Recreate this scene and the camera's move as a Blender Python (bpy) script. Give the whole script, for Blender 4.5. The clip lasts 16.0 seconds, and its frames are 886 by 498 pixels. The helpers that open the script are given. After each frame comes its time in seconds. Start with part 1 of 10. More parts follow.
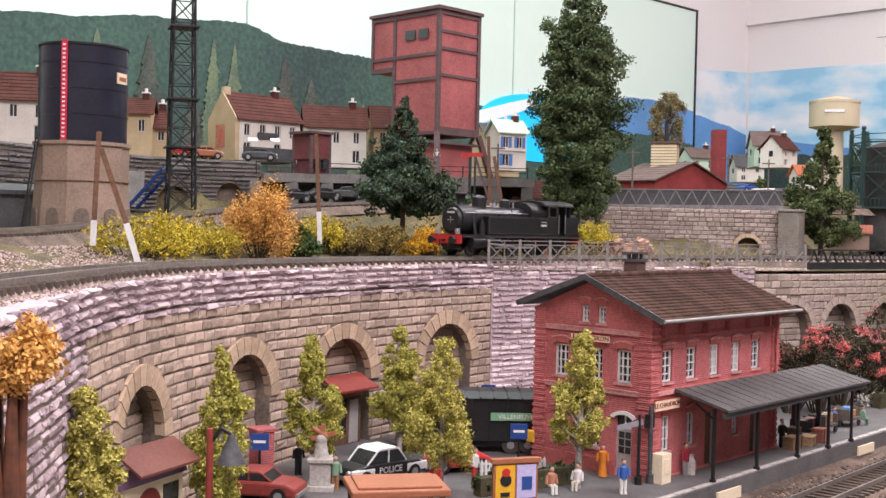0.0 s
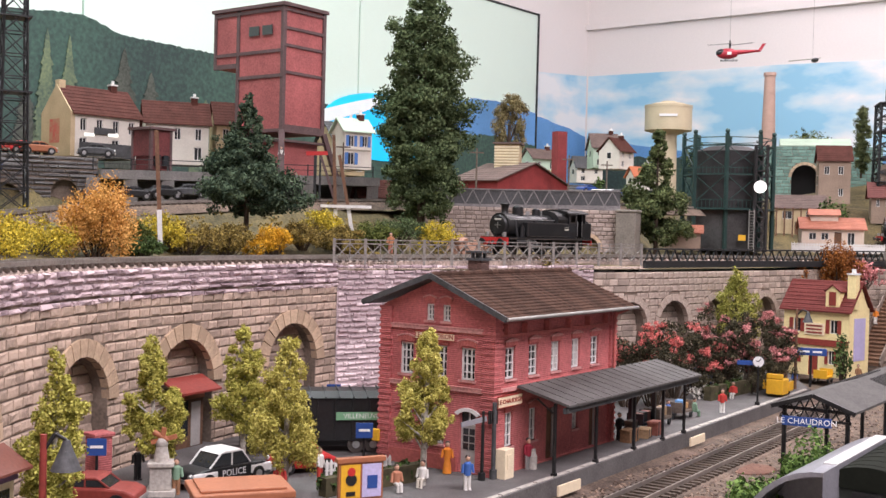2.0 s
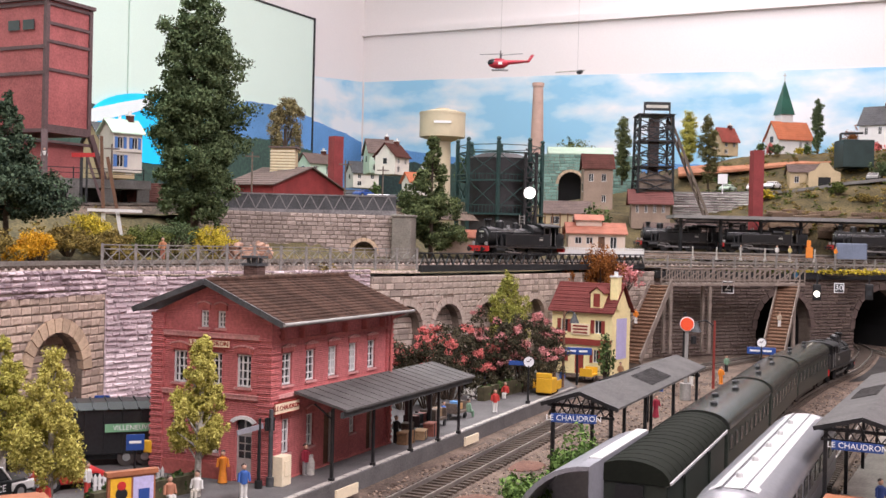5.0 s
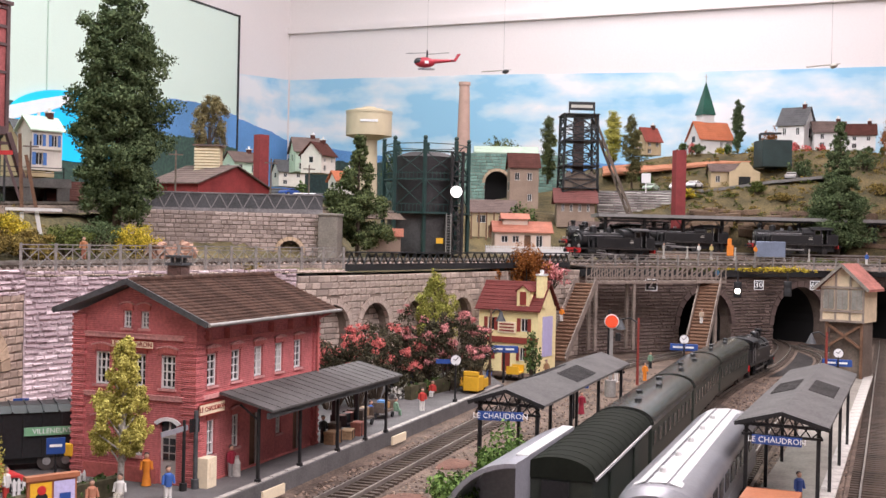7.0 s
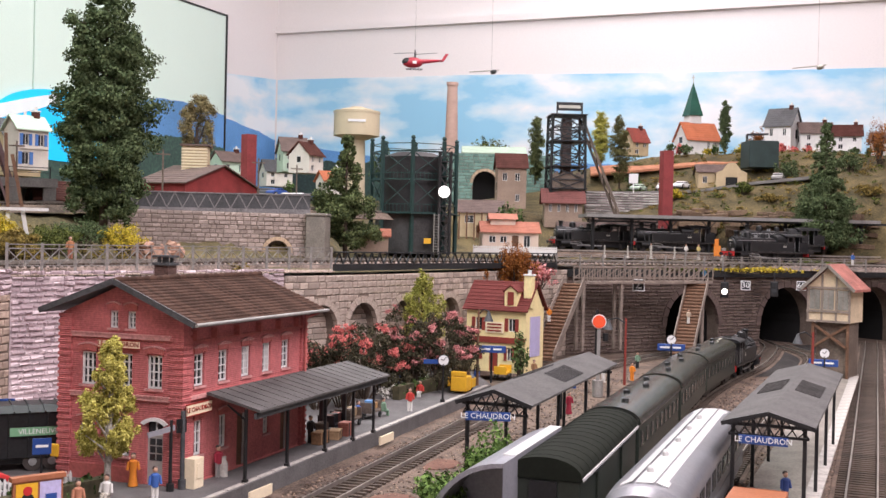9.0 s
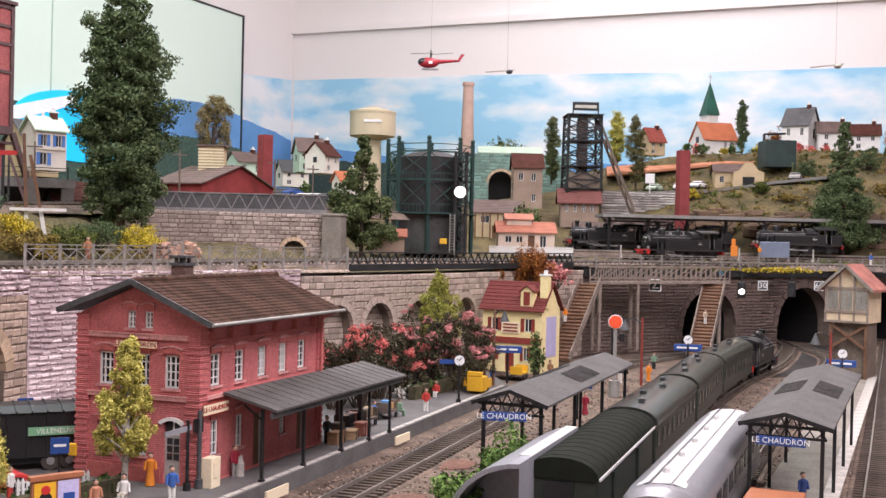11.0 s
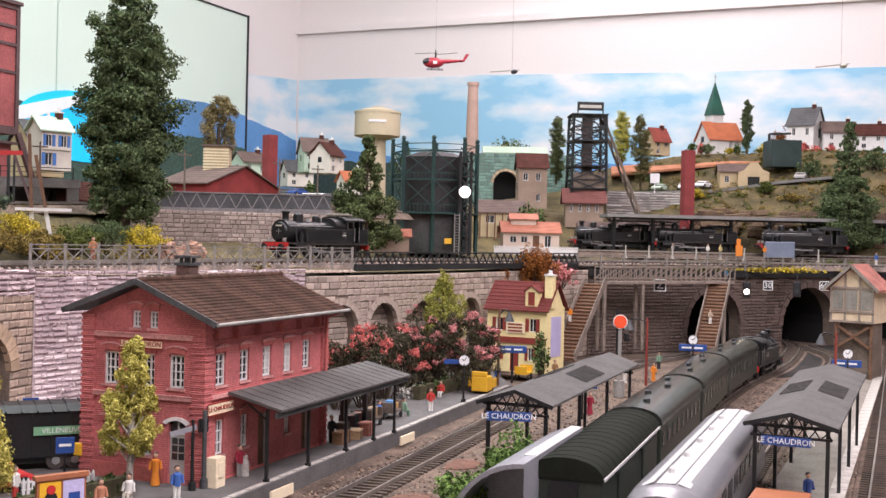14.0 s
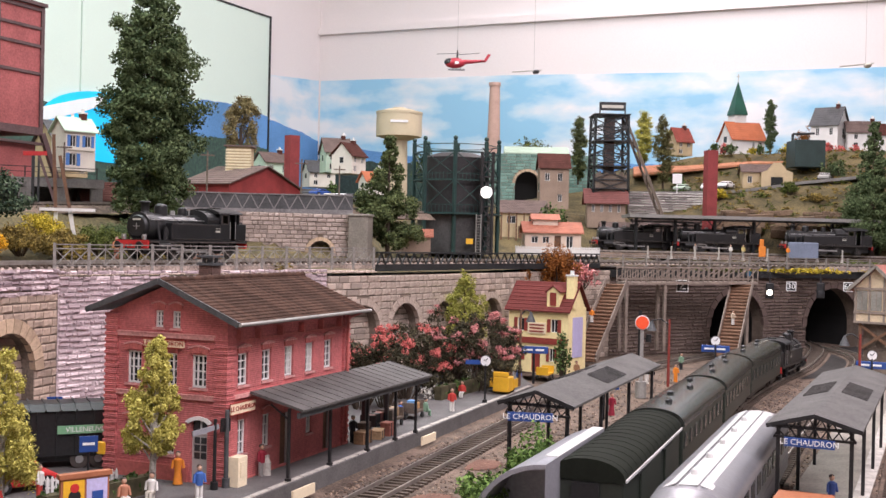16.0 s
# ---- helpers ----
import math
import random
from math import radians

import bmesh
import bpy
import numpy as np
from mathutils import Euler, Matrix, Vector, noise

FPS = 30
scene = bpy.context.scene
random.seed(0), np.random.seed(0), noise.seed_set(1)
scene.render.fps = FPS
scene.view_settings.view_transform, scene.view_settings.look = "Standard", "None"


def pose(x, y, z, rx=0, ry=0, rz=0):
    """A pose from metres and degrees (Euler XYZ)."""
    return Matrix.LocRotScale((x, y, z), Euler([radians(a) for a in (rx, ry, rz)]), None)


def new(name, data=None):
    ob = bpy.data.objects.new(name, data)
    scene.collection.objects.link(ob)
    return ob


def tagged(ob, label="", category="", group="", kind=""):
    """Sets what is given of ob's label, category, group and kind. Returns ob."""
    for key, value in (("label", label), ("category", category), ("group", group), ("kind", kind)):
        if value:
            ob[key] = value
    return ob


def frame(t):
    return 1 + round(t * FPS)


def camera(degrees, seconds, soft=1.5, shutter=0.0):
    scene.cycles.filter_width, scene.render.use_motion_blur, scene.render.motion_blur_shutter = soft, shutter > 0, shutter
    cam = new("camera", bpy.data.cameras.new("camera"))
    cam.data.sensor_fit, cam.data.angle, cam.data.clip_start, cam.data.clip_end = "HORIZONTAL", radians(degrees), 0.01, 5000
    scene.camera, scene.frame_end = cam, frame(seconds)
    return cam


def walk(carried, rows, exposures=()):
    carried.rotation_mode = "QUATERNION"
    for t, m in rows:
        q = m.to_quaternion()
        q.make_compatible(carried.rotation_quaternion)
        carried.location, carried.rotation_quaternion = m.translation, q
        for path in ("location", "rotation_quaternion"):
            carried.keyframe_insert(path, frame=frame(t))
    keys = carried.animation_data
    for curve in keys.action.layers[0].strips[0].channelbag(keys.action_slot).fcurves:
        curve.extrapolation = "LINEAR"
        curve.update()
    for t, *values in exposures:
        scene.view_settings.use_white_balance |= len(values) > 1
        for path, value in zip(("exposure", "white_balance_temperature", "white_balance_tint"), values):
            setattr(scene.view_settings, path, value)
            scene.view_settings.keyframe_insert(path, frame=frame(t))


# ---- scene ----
cam = camera(42.83, 16.0)
walk(cam, [
    (0, pose(0, 0, 0.13, 88.86, -1.32, -0.00)),
    (0.5, pose(0, 0, 0.13, 88.89, -1.36, -2.34)),
    (1, pose(0, 0, 0.13, 88.93, -1.46, -4.49)),
    (1.5, pose(0, 0, 0.13, 88.95, -1.46, -5.98)),
    (2, pose(0, 0, 0.13, 89.00, -1.47, -7.83)),
    (2.5, pose(0, 0, 0.13, 89.05, -1.54, -9.90)),
    (3, pose(0, 0, 0.13, 89.17, -1.57, -12.25)),
    (3.5, pose(0, 0, 0.13, 89.38, -1.51, -14.29)),
    (4, pose(0, 0, 0.13, 89.52, -1.40, -16.21)),
    (4.5, pose(0, 0, 0.13, 89.53, -1.39, -17.85)),
    (6.5, pose(0, 0, 0.13, 89.54, -1.33, -21.89)),
    (7, pose(0, 0, 0.13, 89.55, -1.29, -22.83)),
    (7.5, pose(0, 0, 0.13, 89.57, -1.35, -23.54)),
    (8, pose(0, 0, 0.13, 89.58, -1.33, -23.82)),
    (8.5, pose(0, 0, 0.13, 89.58, -1.31, -23.76)),
    (9, pose(0, 0, 0.13, 89.57, -1.35, -23.45)),
    (9.5, pose(0, 0, 0.13, 89.56, -1.31, -23.15)),
    (10.5, pose(0, 0, 0.13, 89.56, -1.31, -22.75)),
    (12, pose(0, 0, 0.13, 89.55, -1.32, -22.53)),
    (12.5, pose(0, 0, 0.13, 89.55, -1.32, -22.49)),
    (13, pose(0, 0, 0.13, 89.55, -1.32, -22.44)),
    (14, pose(0, 0, 0.13, 89.55, -1.32, -22.40)),
    (15, pose(0, 0, 0.13, 89.55, -1.32, -22.40)),
    (15.5, pose(0, 0, 0.13, 89.55, -1.28, -22.39)),
    (16, pose(0, 0, 0.13, 89.54, -1.37, -21.31)),
])

# ---- light ----
scene.view_settings.exposure = 0.0
world = bpy.data.worlds.new("room_air")
scene.world = world
world.use_nodes = True
world.node_tree.nodes["Background"].inputs[0].default_value = (0.9, 0.95, 1.0, 1)
world.node_tree.nodes["Background"].inputs[1].default_value = 0.15

CM = 0.01
CEILING = 125.0


def ceiling_lamp(x, y, sx, sy, power, colour, rz):
    data = bpy.data.lights.new("ceiling_tube", "AREA")
    data.shape, data.size, data.size_y = "RECTANGLE", sx * CM, sy * CM
    data.energy, data.color = power, colour
    ob = new("ceiling_tube", data)
    ob.matrix_basis = pose(x * CM, y * CM, (CEILING - 6) * CM, 0, 0, rz)
    return ob


ceiling_lamp(40, -30, 190, 80, 52.0, (1.0, 0.90, 0.975), 47.3)
ceiling_lamp(85, 150, 130, 40, 17.0, (1.0, 0.90, 0.955), 47.3)
ceiling_lamp(-25, 110, 90, 30, 16.5, (0.88, 0.97, 1.0), 47.3)


# ---- mesh building, in centimetres ----
def at(az, r):
    a = radians(az)
    return r * math.sin(a), r * math.cos(a)


def zel(r, el):
    return 13.0 + r * math.tan(radians(el))


class B:
    """Collects faces, in centimetres."""

    def __init__(self):
        self.v, self.f, self.s, self.m = [], [], [], []
        self.slot = 0

    def add(self, verts, faces, smooth=False):
        n = len(self.v)
        self.v += [tuple(p) for p in verts]
        for q in faces:
            self.f.append(tuple(i + n for i in q))
            self.s.append(smooth)
            self.m.append(self.slot)
        return self

    def bx(self, x0, x1, y0, y1, z0, z1):
        v = [(x, y, z) for z in (z0, z1) for y in (y0, y1) for x in (x0, x1)]
        return self.add(v, [(0, 2, 3, 1), (4, 5, 7, 6), (0, 1, 5, 4), (2, 6, 7, 3), (0, 4, 6, 2), (1, 3, 7, 5)])

    def box(self, cx, cy, cz, sx, sy, sz, rz=0.0, rx=0.0, ry=0.0):
        m = Matrix.Translation((cx, cy, cz)) @ Euler([radians(a) for a in (rx, ry, rz)]).to_matrix().to_4x4()
        v = [m @ Vector((x * sx / 2, y * sy / 2, z * sz / 2)) for z in (-1, 1) for y in (-1, 1) for x in (-1, 1)]
        return self.add(v, [(0, 2, 3, 1), (4, 5, 7, 6), (0, 1, 5, 4), (2, 6, 7, 3), (0, 4, 6, 2), (1, 3, 7, 5)])

    def bar(self, a, b, w, h=None):
        """A straight bar of square section from a to b."""
        a, b = Vector(a), Vector(b)
        h = h or w
        d = b - a
        q = d.to_track_quat("X", "Z").to_matrix().to_4x4()
        m = Matrix.Translation((a + b) / 2) @ q
        L = d.length
        v = [m @ Vector((x * L / 2, y * w / 2, z * h / 2)) for z in (-1, 1) for y in (-1, 1) for x in (-1, 1)]
        return self.add(v, [(0, 2, 3, 1), (4, 5, 7, 6), (0, 1, 5, 4), (2, 6, 7, 3), (0, 4, 6, 2), (1, 3, 7, 5)])

    def cyl(self, x, y, z0, z1, r, r2=None, n=14, cap=True):
        r2 = r if r2 is None else r2
        v = [(x + q * math.cos(i * math.tau / n), y + q * math.sin(i * math.tau / n), z) for z, q in ((z0, r), (z1, r2)) for i in range(n)]
        self.add(v, [(i, (i + 1) % n, n + (i + 1) % n, n + i) for i in range(n)], True)
        if cap:
            self.add(v[:n], [tuple(range(n))[::-1]])
            self.add(v[n:], [tuple(range(n))])
        return self

    def rod(self, a, b, r, n=8, r2=None):
        """A round rod from a to b."""
        a, b = Vector(a), Vector(b)
        r2 = r if r2 is None else r2
        m = (b - a).to_track_quat("Z", "X").to_matrix()
        v = [p + m @ Vector((q * math.cos(i * math.tau / n), q * math.sin(i * math.tau / n), 0)) for p, q in ((a, r), (b, r2)) for i in range(n)]
        self.add(v, [(i, (i + 1) % n, n + (i + 1) % n, n + i) for i in range(n)], True)
        self.add(v[:n], [tuple(range(n))[::-1]])
        self.add(v[n:], [tuple(range(n))])
        return self

    def ball(self, x, y, z, rx, ry=None, rz=None, n=10, k=6):
        ry, rz = ry or rx, rz or ry or rx
        v = [(x, y, z - rz)]
        for j in range(1, k):
            a = -math.pi / 2 + math.pi * j / k
            v += [(x + rx * math.cos(a) * math.cos(i * math.tau / n), y + ry * math.cos(a) * math.sin(i * math.tau / n), z + rz * math.sin(a)) for i in range(n)]
        v.append((x, y, z + rz))
        top = len(v) - 1
        f = [(0, 1 + (i + 1) % n, 1 + i) for i in range(n)]
        for j in range(k - 2):
            f += [(1 + j * n + i, 1 + j * n + (i + 1) % n, 1 + (j + 1) * n + (i + 1) % n, 1 + (j + 1) * n + i) for i in range(n)]
        f += [(1 + (k - 2) * n + i, 1 + (k - 2) * n + (i + 1) % n, top) for i in range(n)]
        return self.add(v, f, True)

    def prism(self, pts, lo, hi, axis="z"):
        """A flat outline pushed from lo to hi along an axis; pts are (x, y), (x, z) or (y, z)."""
        def p3(p, h):
            return {"z": (p[0], p[1], h), "y": (p[0], h, p[1]), "x": (h, p[0], p[1])}[axis]
        n = len(pts)
        v = [p3(p, lo) for p in pts] + [p3(p, hi) for p in pts]
        return self.add(v, [tuple(range(n))[::-1], tuple(range(n, 2 * n))] + [(i, (i + 1) % n, n + (i + 1) % n, n + i) for i in range(n)])

    def sweep(self, path, section, closed=False, smooth=False):
        """A section of (across, up) swept along a level or rising path of (x, y, z)."""
        P = [Vector(p) for p in path]
        n, k = len(P), len(section)
        v = []
        for i, p in enumerate(P):
            d = P[min(i + 1, n - 1)] - P[max(i - 1, 0)]
            d.z = 0
            d.normalize()
            side = Vector((d.y, -d.x, 0))
            v += [p + side * a + Vector((0, 0, h)) for a, h in section]
        f = [(i * k + j, i * k + (j + 1) % k, (i + 1) * k + (j + 1) % k, (i + 1) * k + j) for i in range(n - 1) for j in range(k)]
        f += [tuple(range(k))[::-1], tuple(range((n - 1) * k, n * k))]
        return self.add(v, f, smooth)

    def move(self, m):
        self.v = [tuple(m @ Vector(p)) for p in self.v]
        return self

    def mesh(self, name, mats):
        me = bpy.data.meshes.new(name)
        me.from_pydata([(x * CM, y * CM, z * CM) for x, y, z in self.v], [], self.f)
        for m in mats if isinstance(mats, (list, tuple)) else [mats]:
            me.materials.append(m)
        me.polygons.foreach_set("use_smooth", self.s)
        me.polygons.foreach_set("material_index", self.m)
        if len(self.f) < 6000:
            bm = bmesh.new()
            bm.from_mesh(me)
            bmesh.ops.recalc_face_normals(bm, faces=bm.faces)
            bm.to_mesh(me)
            bm.free()
        me.update()
        return me


def thing(name, label, category, x=0, y=0, z=0, rz=0, group="", kind=""):
    ob = new(name)
    ob.empty_display_size = 0.01
    ob.matrix_basis = pose(x * CM, y * CM, z * CM, 0, 0, rz)
    return tagged(ob, label, category, group, kind)


def part(name, b, material, parent, label="", bevel=0.0, m=None):
    ob = new(name, b.mesh(name, material))
    ob.parent = parent
    if m is not None:
        ob.matrix_basis = m
    if label:
        ob["label"] = label
    if bevel:
        mod = ob.modifiers.new("bevel", "BEVEL")
        mod.width, mod.segments, mod.limit_method = bevel * CM, 2, "ANGLE"
    return ob


def thing_part(name, parent):
    ob = new(name)
    ob.empty_display_size = 0.005
    ob.parent = parent
    return ob


def solo(name, b, material, label, category, x=0, y=0, z=0, rz=0, group="", kind="", bevel=0.0):
    ob = part(name, b, material, None, label, bevel, pose(x * CM, y * CM, z * CM, 0, 0, rz))
    return tagged(ob, label, category, group, kind)


def words(name, text, size, material, parent, m, label="", deep=0.012):
    """Lettering as a mesh part; size in cm; m in metres; it reads along x and stands along y of m."""
    cu = bpy.data.curves.new(name, "FONT")
    cu.body, cu.size, cu.extrude, cu.align_x, cu.align_y = text, size * CM, deep * CM, "CENTER", "CENTER"
    cu.resolution_u = 2
    tmp = bpy.data.objects.new(name, cu)
    scene.collection.objects.link(tmp)
    me = bpy.data.meshes.new_from_object(tmp.evaluated_get(bpy.context.evaluated_depsgraph_get()))
    bpy.data.objects.remove(tmp)
    me.materials.clear()
    me.materials.append(material)
    ob = new(name, me)
    ob.parent = parent
    ob.matrix_basis = m
    if label:
        ob["label"] = label
    return ob


# ---- materials ----
def mat(name, colour, rough=0.7, metal=0.0, var=0.25, grain=6.0, coarse=0.6, bump=0.25, second=None, island=0.0, objrand=0.0, emit=0.0, spec=0.4, stripe=None):
    """grain and coarse: noise per cm. stripe: (per cm, strength, axis) of fine ridges."""
    ma = bpy.data.materials.new(name)
    ma.use_nodes = True
    nt = ma.node_tree
    bs = nt.nodes["Principled BSDF"]
    bs.inputs["Roughness"].default_value = rough
    bs.inputs["Metallic"].default_value = metal
    bs.inputs["Specular IOR Level"].default_value = spec
    tc = nt.nodes.new("ShaderNodeTexCoord")

    def noise_at(per_cm, detail):
        n = nt.nodes.new("ShaderNodeTexNoise")
        n.inputs["Scale"].default_value = per_cm * 100
        n.inputs["Detail"].default_value = detail
        nt.links.new(tc.outputs["Object"], n.inputs["Vector"])
        return n.outputs["Fac"]

    def math_node(op, a, b):
        n = nt.nodes.new("ShaderNodeMath")
        n.operation = op
        for i, q in enumerate((a, b)):
            if isinstance(q, (int, float)):
                n.inputs[i].default_value = q
            else:
                nt.links.new(q, n.inputs[i])
        return n.outputs[0]

    fine, big = noise_at(grain, 3), noise_at(coarse, 4)
    total = math_node("ADD", math_node("MULTIPLY", fine, 0.5), math_node("MULTIPLY", big, 0.5))
    if island:
        g = nt.nodes.new("ShaderNodeNewGeometry")
        total = math_node("ADD", total, math_node("MULTIPLY", math_node("SUBTRACT", g.outputs["Random Per Island"], 0.5), island))
    if objrand:
        o = nt.nodes.new("ShaderNodeObjectInfo")
        total = math_node("ADD", total, math_node("MULTIPLY", math_node("SUBTRACT", o.outputs["Random"], 0.5), objrand))
    ramp = nt.nodes.new("ShaderNodeValToRGB")
    lo = second or tuple(c * (1 - var) for c in colour)
    hi = tuple(min(1, c * (1 + var * 0.6)) for c in colour)
    ramp.color_ramp.elements[0].position, ramp.color_ramp.elements[0].color = 0.37, (*lo, 1)
    ramp.color_ramp.elements[1].position, ramp.color_ramp.elements[1].color = 0.63, (*hi, 1)
    nt.links.new(total, ramp.inputs[0])
    nt.links.new(ramp.outputs[0], bs.inputs["Base Color"])
    height = fine
    if stripe:
        w = nt.nodes.new("ShaderNodeTexWave")
        w.bands_direction = stripe[2]
        w.inputs["Scale"].default_value = stripe[0] * 100 / 6.2832 * 2
        w.inputs["Distortion"].default_value = 0.6
        w.inputs["Detail Scale"].default_value = 1.0
        nt.links.new(tc.outputs["Object"], w.inputs["Vector"])
        height = math_node("ADD", fine, math_node("MULTIPLY", w.outputs["Fac"], stripe[1]))
    if bump:
        bp = nt.nodes.new("ShaderNodeBump")
        bp.inputs["Strength"].default_value = bump
        bp.inputs["Distance"].default_value = 0.0006
        nt.links.new(height, bp.inputs["Height"])
        nt.links.new(bp.outputs[0], bs.inputs["Normal"])
    if emit:
        bs.inputs["Emission Color"].default_value = (*colour, 1)
        bs.inputs["Emission Strength"].default_value = emit
    return ma


M = {}
M["brick"] = mat("red_brick", (0.51, 0.15, 0.147), 0.75, var=0.3, bump=0.4, stripe=(9.0, 0.9, "Z"))
M["brick_trim"] = mat("red_brick_trim", (0.47, 0.13, 0.115), 0.7, var=0.25)
M["brick_edge"] = mat("worn_brick_edge", (0.58, 0.28, 0.26), 0.8, var=0.3)
M["roof"] = mat("brown_roof_tile", (0.066, 0.037, 0.027), 0.9, var=0.4, island=0.25, spec=0.12)
M["slate"] = mat("dark_slate", (0.07, 0.072, 0.075), 0.6, var=0.4)
M["felt"] = mat("grey_roof_felt", (0.088, 0.082, 0.078), 0.8, var=0.35)
M["white"] = mat("white_paint", (0.72, 0.71, 0.69), 0.5, var=0.12)
M["cream"] = mat("cream_paint", (0.80, 0.70, 0.48), 0.6, var=0.12)
M["cream_sign"] = mat("cream_sign", (0.82, 0.70, 0.50), 0.5, var=0.08)
M["red_ink"] = mat("red_letter", (0.30, 0.03, 0.02), 0.5, var=0.1)
M["grey_door"] = mat("grey_door_paint", (0.42, 0.40, 0.38), 0.5, var=0.12)
M["black"] = mat("black_paint", (0.016, 0.016, 0.017), 0.42, var=0.4, bump=0.1)
M["loco"] = mat("satin_black", (0.014, 0.014, 0.015), 0.3, var=0.4, bump=0.05, spec=0.5)
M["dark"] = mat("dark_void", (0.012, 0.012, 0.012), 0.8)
M["iron"] = mat("dark_iron", (0.035, 0.036, 0.038), 0.5, metal=0.3, var=0.4)
M["fence"] = mat("grey_fence_paint", (0.26, 0.24, 0.22), 0.6, var=0.35)
M["rail"] = mat("rail_steel", (0.42, 0.38, 0.34), 0.35, metal=0.7, var=0.3)
M["sleeper"] = mat("brown_sleeper", (0.075, 0.055, 0.042), 0.8, var=0.4, objrand=0.2, island=0.2)
M["ballast"] = mat("grey_brown_ballast", (0.15, 0.108, 0.082), 0.95, var=0.7, grain=7.0, coarse=0.5, bump=1.0)
M["ballast_pale"] = mat("pale_pink_ballast", (0.42, 0.335, 0.29), 0.95, var=0.65, grain=7.0, coarse=0.5, bump=1.0)
M["earth"] = mat("dark_yard_earth", (0.13, 0.085, 0.06), 0.95, var=0.5, grain=5.0, bump=0.9)
M["asphalt"] = mat("platform_asphalt", (0.12, 0.113, 0.11), 0.85, var=0.3, grain=9.0, bump=0.35)
M["kerb"] = mat("pale_kerb", (0.44, 0.41, 0.37), 0.8, var=0.3)
M["paving"] = mat("pale_paving", (0.23, 0.205, 0.175), 0.8, var=0.3)
M["block"] = mat("tan_stone_block", (0.45, 0.345, 0.272), 0.85, var=0.3, objrand=0.3, island=0.3, bump=0.6)
M["block_far"] = mat("grey_tan_block", (0.44, 0.36, 0.30), 0.85, var=0.3, island=0.4, bump=0.6)
M["voussoir"] = mat("arch_stone", (0.50, 0.37, 0.255), 0.85, var=0.25, objrand=0.3, bump=0.5)
M["mortar"] = mat("dark_mortar", (0.19, 0.15, 0.12), 0.95, var=0.4)
M["fieldstone"] = mat("pink_white_fieldstone", (0.72, 0.61, 0.62), 0.85, var=0.2, second=(0.43, 0.335, 0.35), objrand=0.5, island=0.5, bump=0.7)
M["coping"] = mat("violet_grey_coping_stone", (0.52, 0.42, 0.43), 0.88, var=0.25, second=(0.28, 0.21, 0.225), objrand=0.45, island=0.45, bump=0.9)
M["fieldstone_joint"] = mat("violet_grey_joint", (0.50, 0.41, 0.42), 0.95, var=0.4)
M["portal"] = mat("brown_portal_stone", (0.125, 0.09, 0.078), 0.85, var=0.4, island=0.5, bump=0.6)
M["slab"] = mat("grey_slab_stone", (0.135, 0.13, 0.128), 0.85, var=0.4, island=0.5, bump=0.7)
M["grass"] = mat("dry_grass", (0.125, 0.095, 0.042), 0.95, var=0.5, second=(0.035, 0.033, 0.016), grain=4.0, coarse=0.35, bump=1.0)
M["hill"] = mat("brown_green_hill", (0.135, 0.10, 0.045), 0.95, var=0.5, second=(0.07, 0.065, 0.028), grain=3.0, coarse=0.15, bump=1.0)
M["terracotta"] = mat("orange_ground", (0.46, 0.20, 0.11), 0.9, var=0.3)
M["road"] = mat("grey_road", (0.2, 0.19, 0.18), 0.9, var=0.2)
M["wood"] = mat("weathered_wood", (0.15, 0.115, 0.09), 0.8, var=0.4)
M["brownwood"] = mat("brown_plank", (0.16, 0.085, 0.05), 0.8, var=0.35)
M["bark_white"] = mat("birch_bark", (0.5, 0.47, 0.42), 0.8, var=0.4, second=(0.16, 0.14, 0.12))
M["bark"] = mat("dark_bark", (0.07, 0.05, 0.035), 0.9, var=0.4)
M["wall"] = mat("white_wall_paint", (0.80, 0.755, 0.745), 0.8, var=0.03, grain=3, coarse=0.02, bump=0.05)
M["ceiling"] = mat("ceiling_paint", (0.8, 0.8, 0.78), 0.85, var=0.03, bump=0.05)
M["floor"] = mat("room_floor", (0.22, 0.2, 0.18), 0.7, var=0.2)


def leafmat(name, a, b):
    return mat(name, a, 0.75, var=0.3, second=b, island=0.55, grain=2.0, coarse=0.35, bump=0.0, spec=0.08)


M["lime"] = leafmat("lime_foliage", (0.47, 0.44, 0.115), (0.27, 0.26, 0.05))
M["lime_near"] = leafmat("yellow_green_foliage", (0.53, 0.48, 0.14), (0.31, 0.28, 0.06))
M["darkgreen"] = leafmat("dark_green_foliage", (0.115, 0.15, 0.07), (0.05, 0.075, 0.034))
M["pine"] = leafmat("pine_foliage", (0.085, 0.12, 0.072), (0.03, 0.05, 0.034))
M["olive"] = leafmat("olive_foliage", (0.13, 0.15, 0.04), (0.04, 0.055, 0.015))
M["yellow"] = leafmat("yellow_foliage", (0.56, 0.43, 0.05), (0.26, 0.22, 0.03))
M["gold"] = leafmat("gold_foliage", (0.70, 0.40, 0.035), (0.42, 0.22, 0.02))
M["orange"] = leafmat("pale_orange_foliage", (0.66, 0.38, 0.12), (0.42, 0.21, 0.05))
M["rust"] = leafmat("rust_foliage", (0.33, 0.13, 0.035), (0.14, 0.05, 0.015))
M["brownbush"] = leafmat("brown_bush", (0.27, 0.20, 0.06), (0.10, 0.075, 0.025))
M["redflower"] = leafmat("red_blossom", (0.66, 0.20, 0.18), (0.45, 0.10, 0.095))
M["pinkflower"] = leafmat("pink_blossom", (0.64, 0.30, 0.29), (0.40, 0.13, 0.13))
